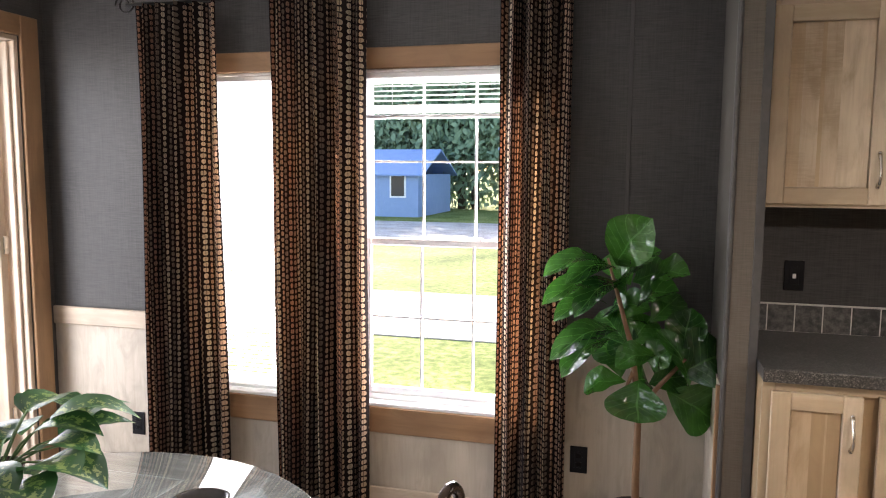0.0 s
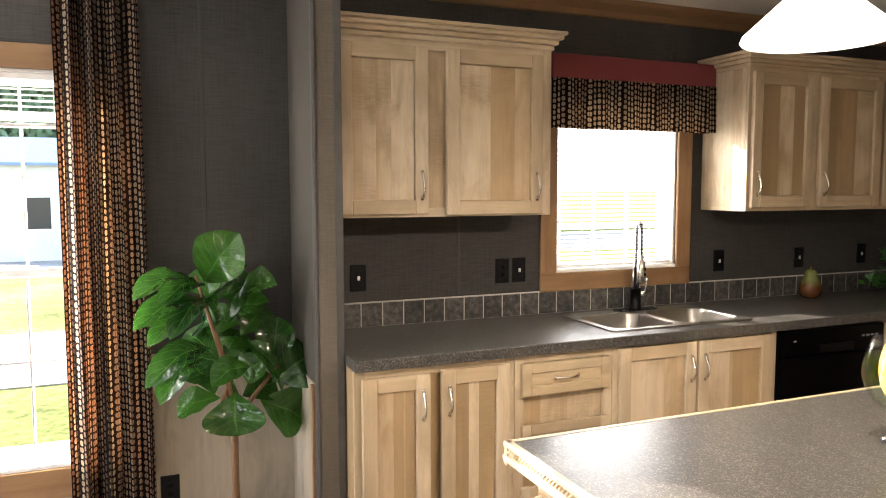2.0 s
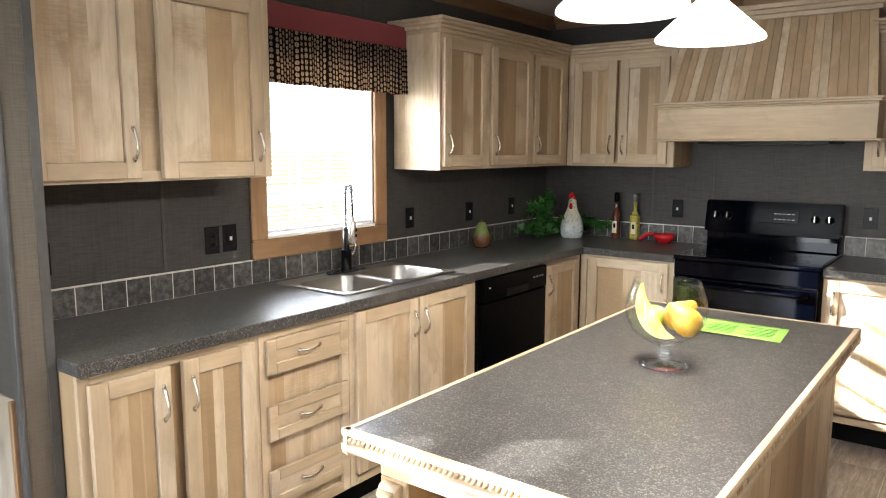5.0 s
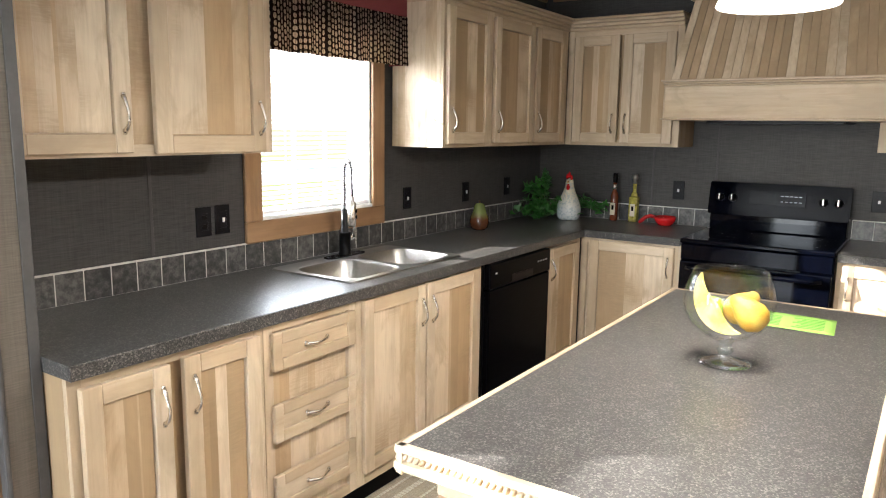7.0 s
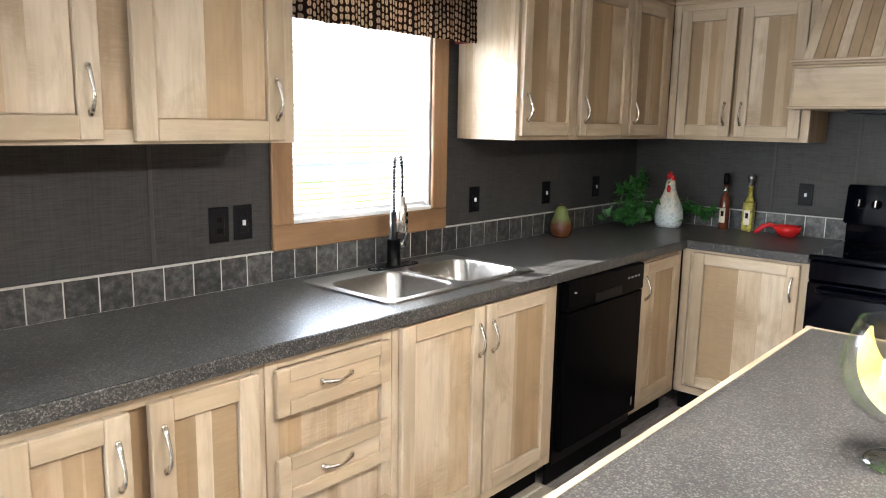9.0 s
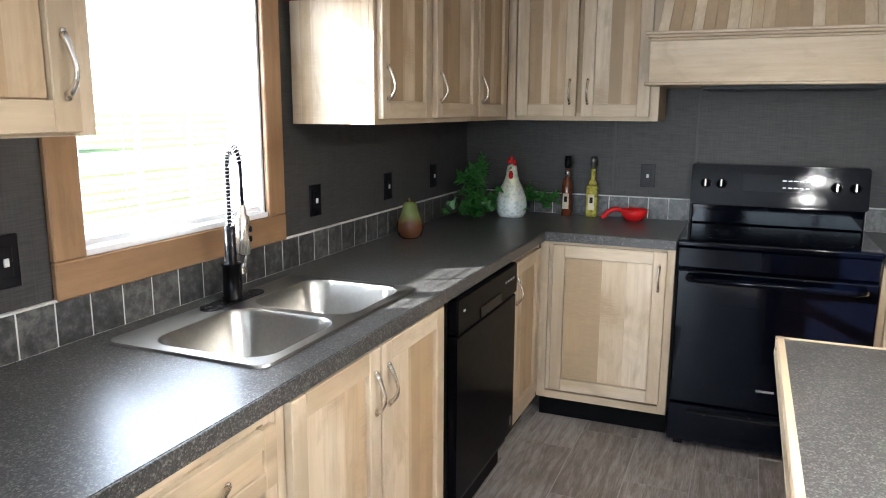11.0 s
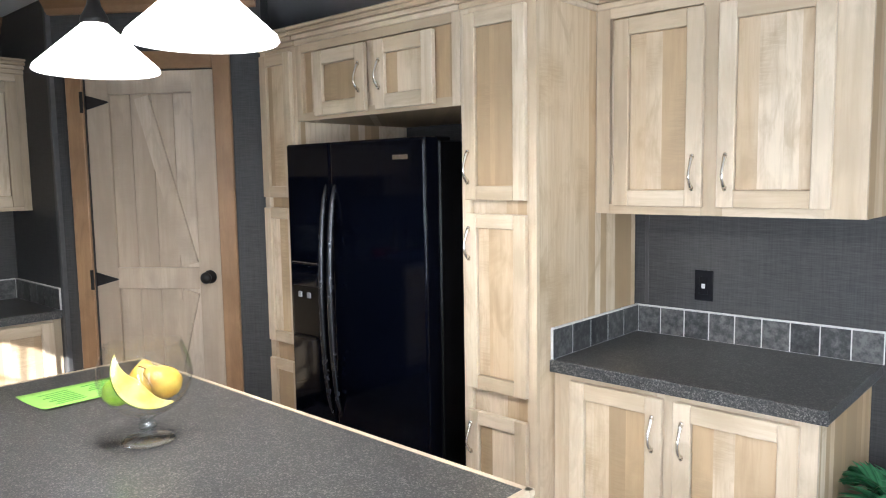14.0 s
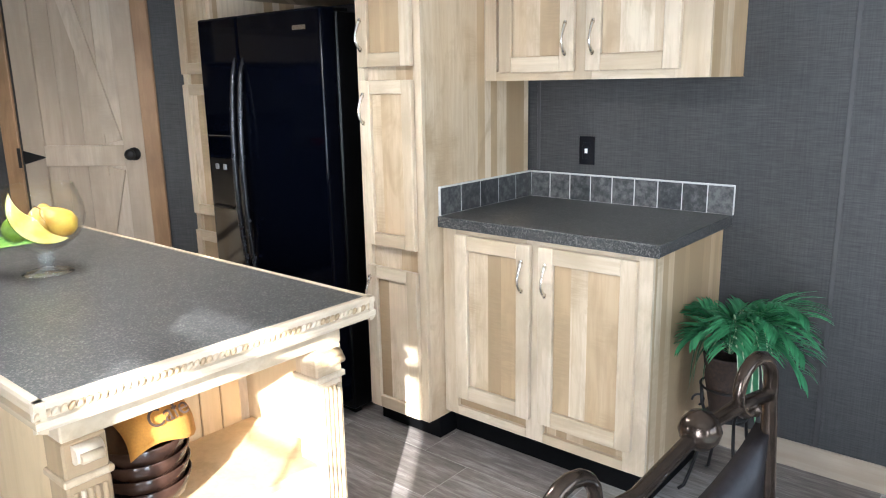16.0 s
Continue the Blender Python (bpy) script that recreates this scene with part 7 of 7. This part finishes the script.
# ---- things on the corner counter ----
def two_tone(name, low, high, z0, z1, rough=0.15, spots=0.0):
    M = Mat(name, rough)
    v = M.coords()
    sep = M.node("SeparateXYZ")
    M.link(v, sep.inputs[0])
    r_ = M.node("MapRange")
    r_.inputs[1].default_value, r_.inputs[2].default_value = z0, z1
    M.link(M.math("ADD", sep.outputs[2], M.math("MULTIPLY", M.noise(v, 25, 3), 0.05)), r_.inputs[0])
    c = M.mix(r_.outputs[0], low, high)
    if spots:
        c = M.mix(M.math("MULTIPLY", M.math("GREATER_THAN", M.noise(v, 70, 2), 0.55), spots), c, (0.25, 0.36, 0.42))
    M.color(c)
    return M.m


pr = thing("ceramic_pear", (3.735, 3.14, 0.912), "glazed green and brown ceramic pear", "ornament")
bm = bmesh.new()
lathe(bm, [(0.0, 0.0), (0.034, 0.0), (0.05, 0.014), (0.058, 0.045), (0.054, 0.075), (0.04, 0.105), (0.034, 0.125), (0.03, 0.145), (0.018, 0.157), (0.0, 0.158)], (3.735, 3.14, 0.9125), 28)
part("body", bm, two_tone("pear_glaze", (0.10, 0.035, 0.015), (0.14, 0.17, 0.05), 1.0, 1.045, 0.1), pr, smooth=True)
bm = bmesh.new()
tube(bm, [(3.735, 3.14, 1.068), (3.734, 3.142, 1.083)], [0.006, 0.004], 8)
part("stalk", bm, STEM, pr, smooth=True)

ro = thing("ceramic_rooster", (4.54, 2.94, 0.912), "white speckled ceramic rooster with a red comb", "ornament")
RX, RY, RZ = 4.54, 2.94, 0.9125
bm = bmesh.new()
lathe(bm, [(0.0, 0.0), (0.062, 0.0), (0.074, 0.02), (0.08, 0.06), (0.075, 0.10), (0.058, 0.145), (0.04, 0.185), (0.03, 0.215), (0.028, 0.24), (0.022, 0.262), (0.0, 0.272)], (RX, RY, RZ), 32)
part("body", bm, two_tone("rooster_glaze", (0.62, 0.66, 0.66), (0.66, 0.6, 0.45), 1.0, 1.12, 0.2, 0.5), ro, smooth=True)
bm = bmesh.new()
for dx, dz, r_ in ((-0.016, 0.272, 0.012), (0.0, 0.290, 0.014), (0.014, 0.280, 0.012)):
    lathe(bm, [(0.0, -r_), (r_ * 0.7, -r_ * 0.7), (r_ * 0.8, 0), (r_ * 0.6, r_ * 1.0), (0.0, r_ * 1.8)], (RX - 0.008, RY + dx, RZ + dz), 10, cap=False)
part("comb", bm, RED_GLAZE, ro, smooth=True)
bm = bmesh.new()
lathe(bm, [(0.0, -0.028), (0.010, -0.018), (0.012, 0.0), (0.006, 0.016), (0.0, 0.02)], (RX - 0.03, RY - 0.004, RZ + 0.218), 12, cap=False)
part("wattle", bm, RED_GLAZE, ro, smooth=True)
bm = bmesh.new()
tube(bm, [(RX - 0.022, RY, RZ + 0.25), (RX - 0.045, RY, RZ + 0.243)], [0.008, 0.001], 8)
part("beak", bm, plain("yellow_glaze", (0.5, 0.3, 0.05), 0.3), ro, smooth=True)

LABEL = plain("cream_label", (0.62, 0.56, 0.4), 0.8)
for x, y, sq, mat, lab, cap in ((4.69, 2.685, False, plain("amber_bottle", (0.11, 0.028, 0.012), 0.08, var=0.3), "tall amber bottle with a dark stopper", BLACK_PLASTIC), (4.70, 2.555, True, plain("herb_oil_bottle", (0.36, 0.32, 0.06), 0.08, var=0.6, scale=55), "square oil bottle of yellow peppers with a steel pourer", STEEL)):
    bt = thing("bottle", (x, y, 0.912), lab, "bottle")
    bm = bmesh.new()
    if sq:
        box(bm, (x - 0.027, y - 0.027, 0.9125), (x + 0.027, y + 0.027, 1.075), bev=0.007, seg=3)
        lathe(bm, [(0.024, 1.075), (0.02, 1.09), (0.011, 1.108), (0.011, 1.15), (0.014, 1.152), (0.014, 1.16), (0, 1.16)], (x, y, 0), 18)
    else:
        lathe(bm, [(0.0, 0.9125), (0.024, 0.9125), (0.026, 0.918), (0.026, 1.075), (0.02, 1.095), (0.011, 1.115), (0.011, 1.15), (0.013, 1.152), (0.013, 1.16), (0, 1.16)], (x, y, 0), 24)
    part("bottle_body", bm, mat, bt, smooth=not sq)
    bm = bmesh.new()
    lathe(bm, [(0.010, 1.1605), (0.012, 1.165), (0.012, 1.185), (0.017, 1.192), (0.019, 1.205), (0.014, 1.220), (0.0, 1.224)] if sq else [(0.014, 1.1605), (0.017, 1.163), (0.0165, 1.222), (0.0, 1.224)], (x, y, 0), 16)
    part("stopper", bm, cap, bt, smooth=True)
    if not sq:
        bm = bmesh.new()
        lathe(bm, [(0.0125, 1.118), (0.0145, 1.122), (0.0145, 1.1515), (0.0125, 1.1518)], (x, y, 0), 16, cap=False)
        part("foil_collar", bm, NICKEL, bt, smooth=True)
    part("label", one((x - 0.0278, y - 0.016, 0.95), (x - 0.0265, y + 0.016, 1.03)), LABEL, bt)
    part("print", one((x - 0.0282, y - 0.008, 0.985), (x - 0.0279, y + 0.008, 1.015)), BLACK_PLASTIC, bt)

sr = thing("spoon_rest", (4.66, 2.35, 0.912), "glossy red ceramic spoon rest", "spoon rest")
bm = bmesh.new()
lathe(bm, [(0.0, 0.9125), (0.04, 0.9125), (0.062, 0.94), (0.068, 0.968), (0.063, 0.968), (0.055, 0.943), (0.036, 0.922), (0.0, 0.92)], (4.66, 2.335, 0), 28)
part("dish", bm, RED_GLAZE, sr, smooth=True)
bm = bmesh.new()
tube(bm, [(4.645, 2.395, 0.962), (4.64, 2.425, 0.968), (4.632, 2.455, 0.955), (4.625, 2.478, 0.93), (4.622, 2.49, 0.921)], [0.011, 0.012, 0.013, 0.012, 0.008], 10)
part("handle", bm, RED_GLAZE, sr, smooth=True)

iv = thing("ivy_plant", (4.5, 3.08, 0.912), "trailing artificial ivy behind the rooster", "plant")
rnd = random.Random(21)
bm = bmesh.new()
stems = []
for k in range(30):
    a = rnd.uniform(0, 6.28)
    end_ = [(4.15, 3.10, 0.96), (4.20, 3.02, 0.95), (4.62, 2.80, 0.95), (4.64, 2.76, 0.98), (4.30, 3.12, 1.12), (4.45, 3.05, 1.17)][k % 6]
    e_ = Vector(end_) + Vector((rnd.gauss(0, 0.04), rnd.gauss(0, 0.035), abs(rnd.gauss(0, 0.03))))
    e_.y = min(e_.y, 3.22)
    b_ = Vector((4.47 + rnd.uniform(-0.03, 0.03), 3.09 + rnd.uniform(-0.03, 0.03), 0.93))
    m_2 = b_.lerp(e_, 0.5) + Vector((0, 0, rnd.uniform(0.03, 0.12)))
    stems.append((b_, m_2, e_))
    tube(bm, [b_, m_2, e_], [0.003, 0.002, 0.001], 4)
part("stems", bm, GREEN_STEM, iv)
bm = bmesh.new()
uv = bm.loops.layers.uv.verify()
for b_, m_2, e_ in stems:
    for j in range(20):
        t = 0.08 + 0.92 * j / 19
        p = b_.lerp(m_2, t * 2) if t < 0.5 else m_2.lerp(e_, t * 2 - 1)
        d = Vector((rnd.uniform(-1, 0.4), rnd.uniform(-1, 0.5), rnd.uniform(-0.3, 0.7))).normalized()
        s = d.cross(Vector((rnd.uniform(-0.4, 0.4), -0.6, 0.8))).normalized()
        L = rnd.uniform(0.030, 0.052)
        up = s.cross(d)
        out = [(0.0, 0.0), (-0.1, 0.4), (0.25, 0.52), (0.4, 0.22), (1.0, 0.0), (0.4, -0.22), (0.25, -0.52), (-0.1, -0.4)]
        vs = [bm.verts.new(p + d * L * q + s * L * w + up * (0.18 * L * abs(w))) for q, w in out]
        bm.faces.new(vs)
lv = part("foliage", bm, IVY, iv)
tagged(lv, kind="stuff")

# ---- rug ----
rg = thing("kitchen_rug", (2.6, 2.4, 0), "beige woven rug with raised rows before the sink", "rug")
RUG = plain("beige_woven_wool", (0.42, 0.36, 0.27), 0.95, var=0.25, scale=180, bump=0.6)
RUG2 = plain("cream_woven_rows", (0.60, 0.56, 0.46), 0.95, var=0.2, scale=200, bump=0.6)
part("base", one((2.21, 2.15, 0.0008), (3.0, 2.735, 0.009), bev=0.003), RUG, rg)
for k in range(8):
    y = 2.185 + 0.072 * k
    bm = bmesh.new()
    i = 0
    while 2.225 + 0.02 * i < 2.985:
        box(bm, (2.225 + 0.02 * i, y, 0.0085), (2.239 + 0.02 * i, y + (0.012 if k % 2 else 0.026), 0.0125), bev=0.0015)
        i += 1
    tagged(part("knot_row", bm, RUG2, rg), kind="stuff")
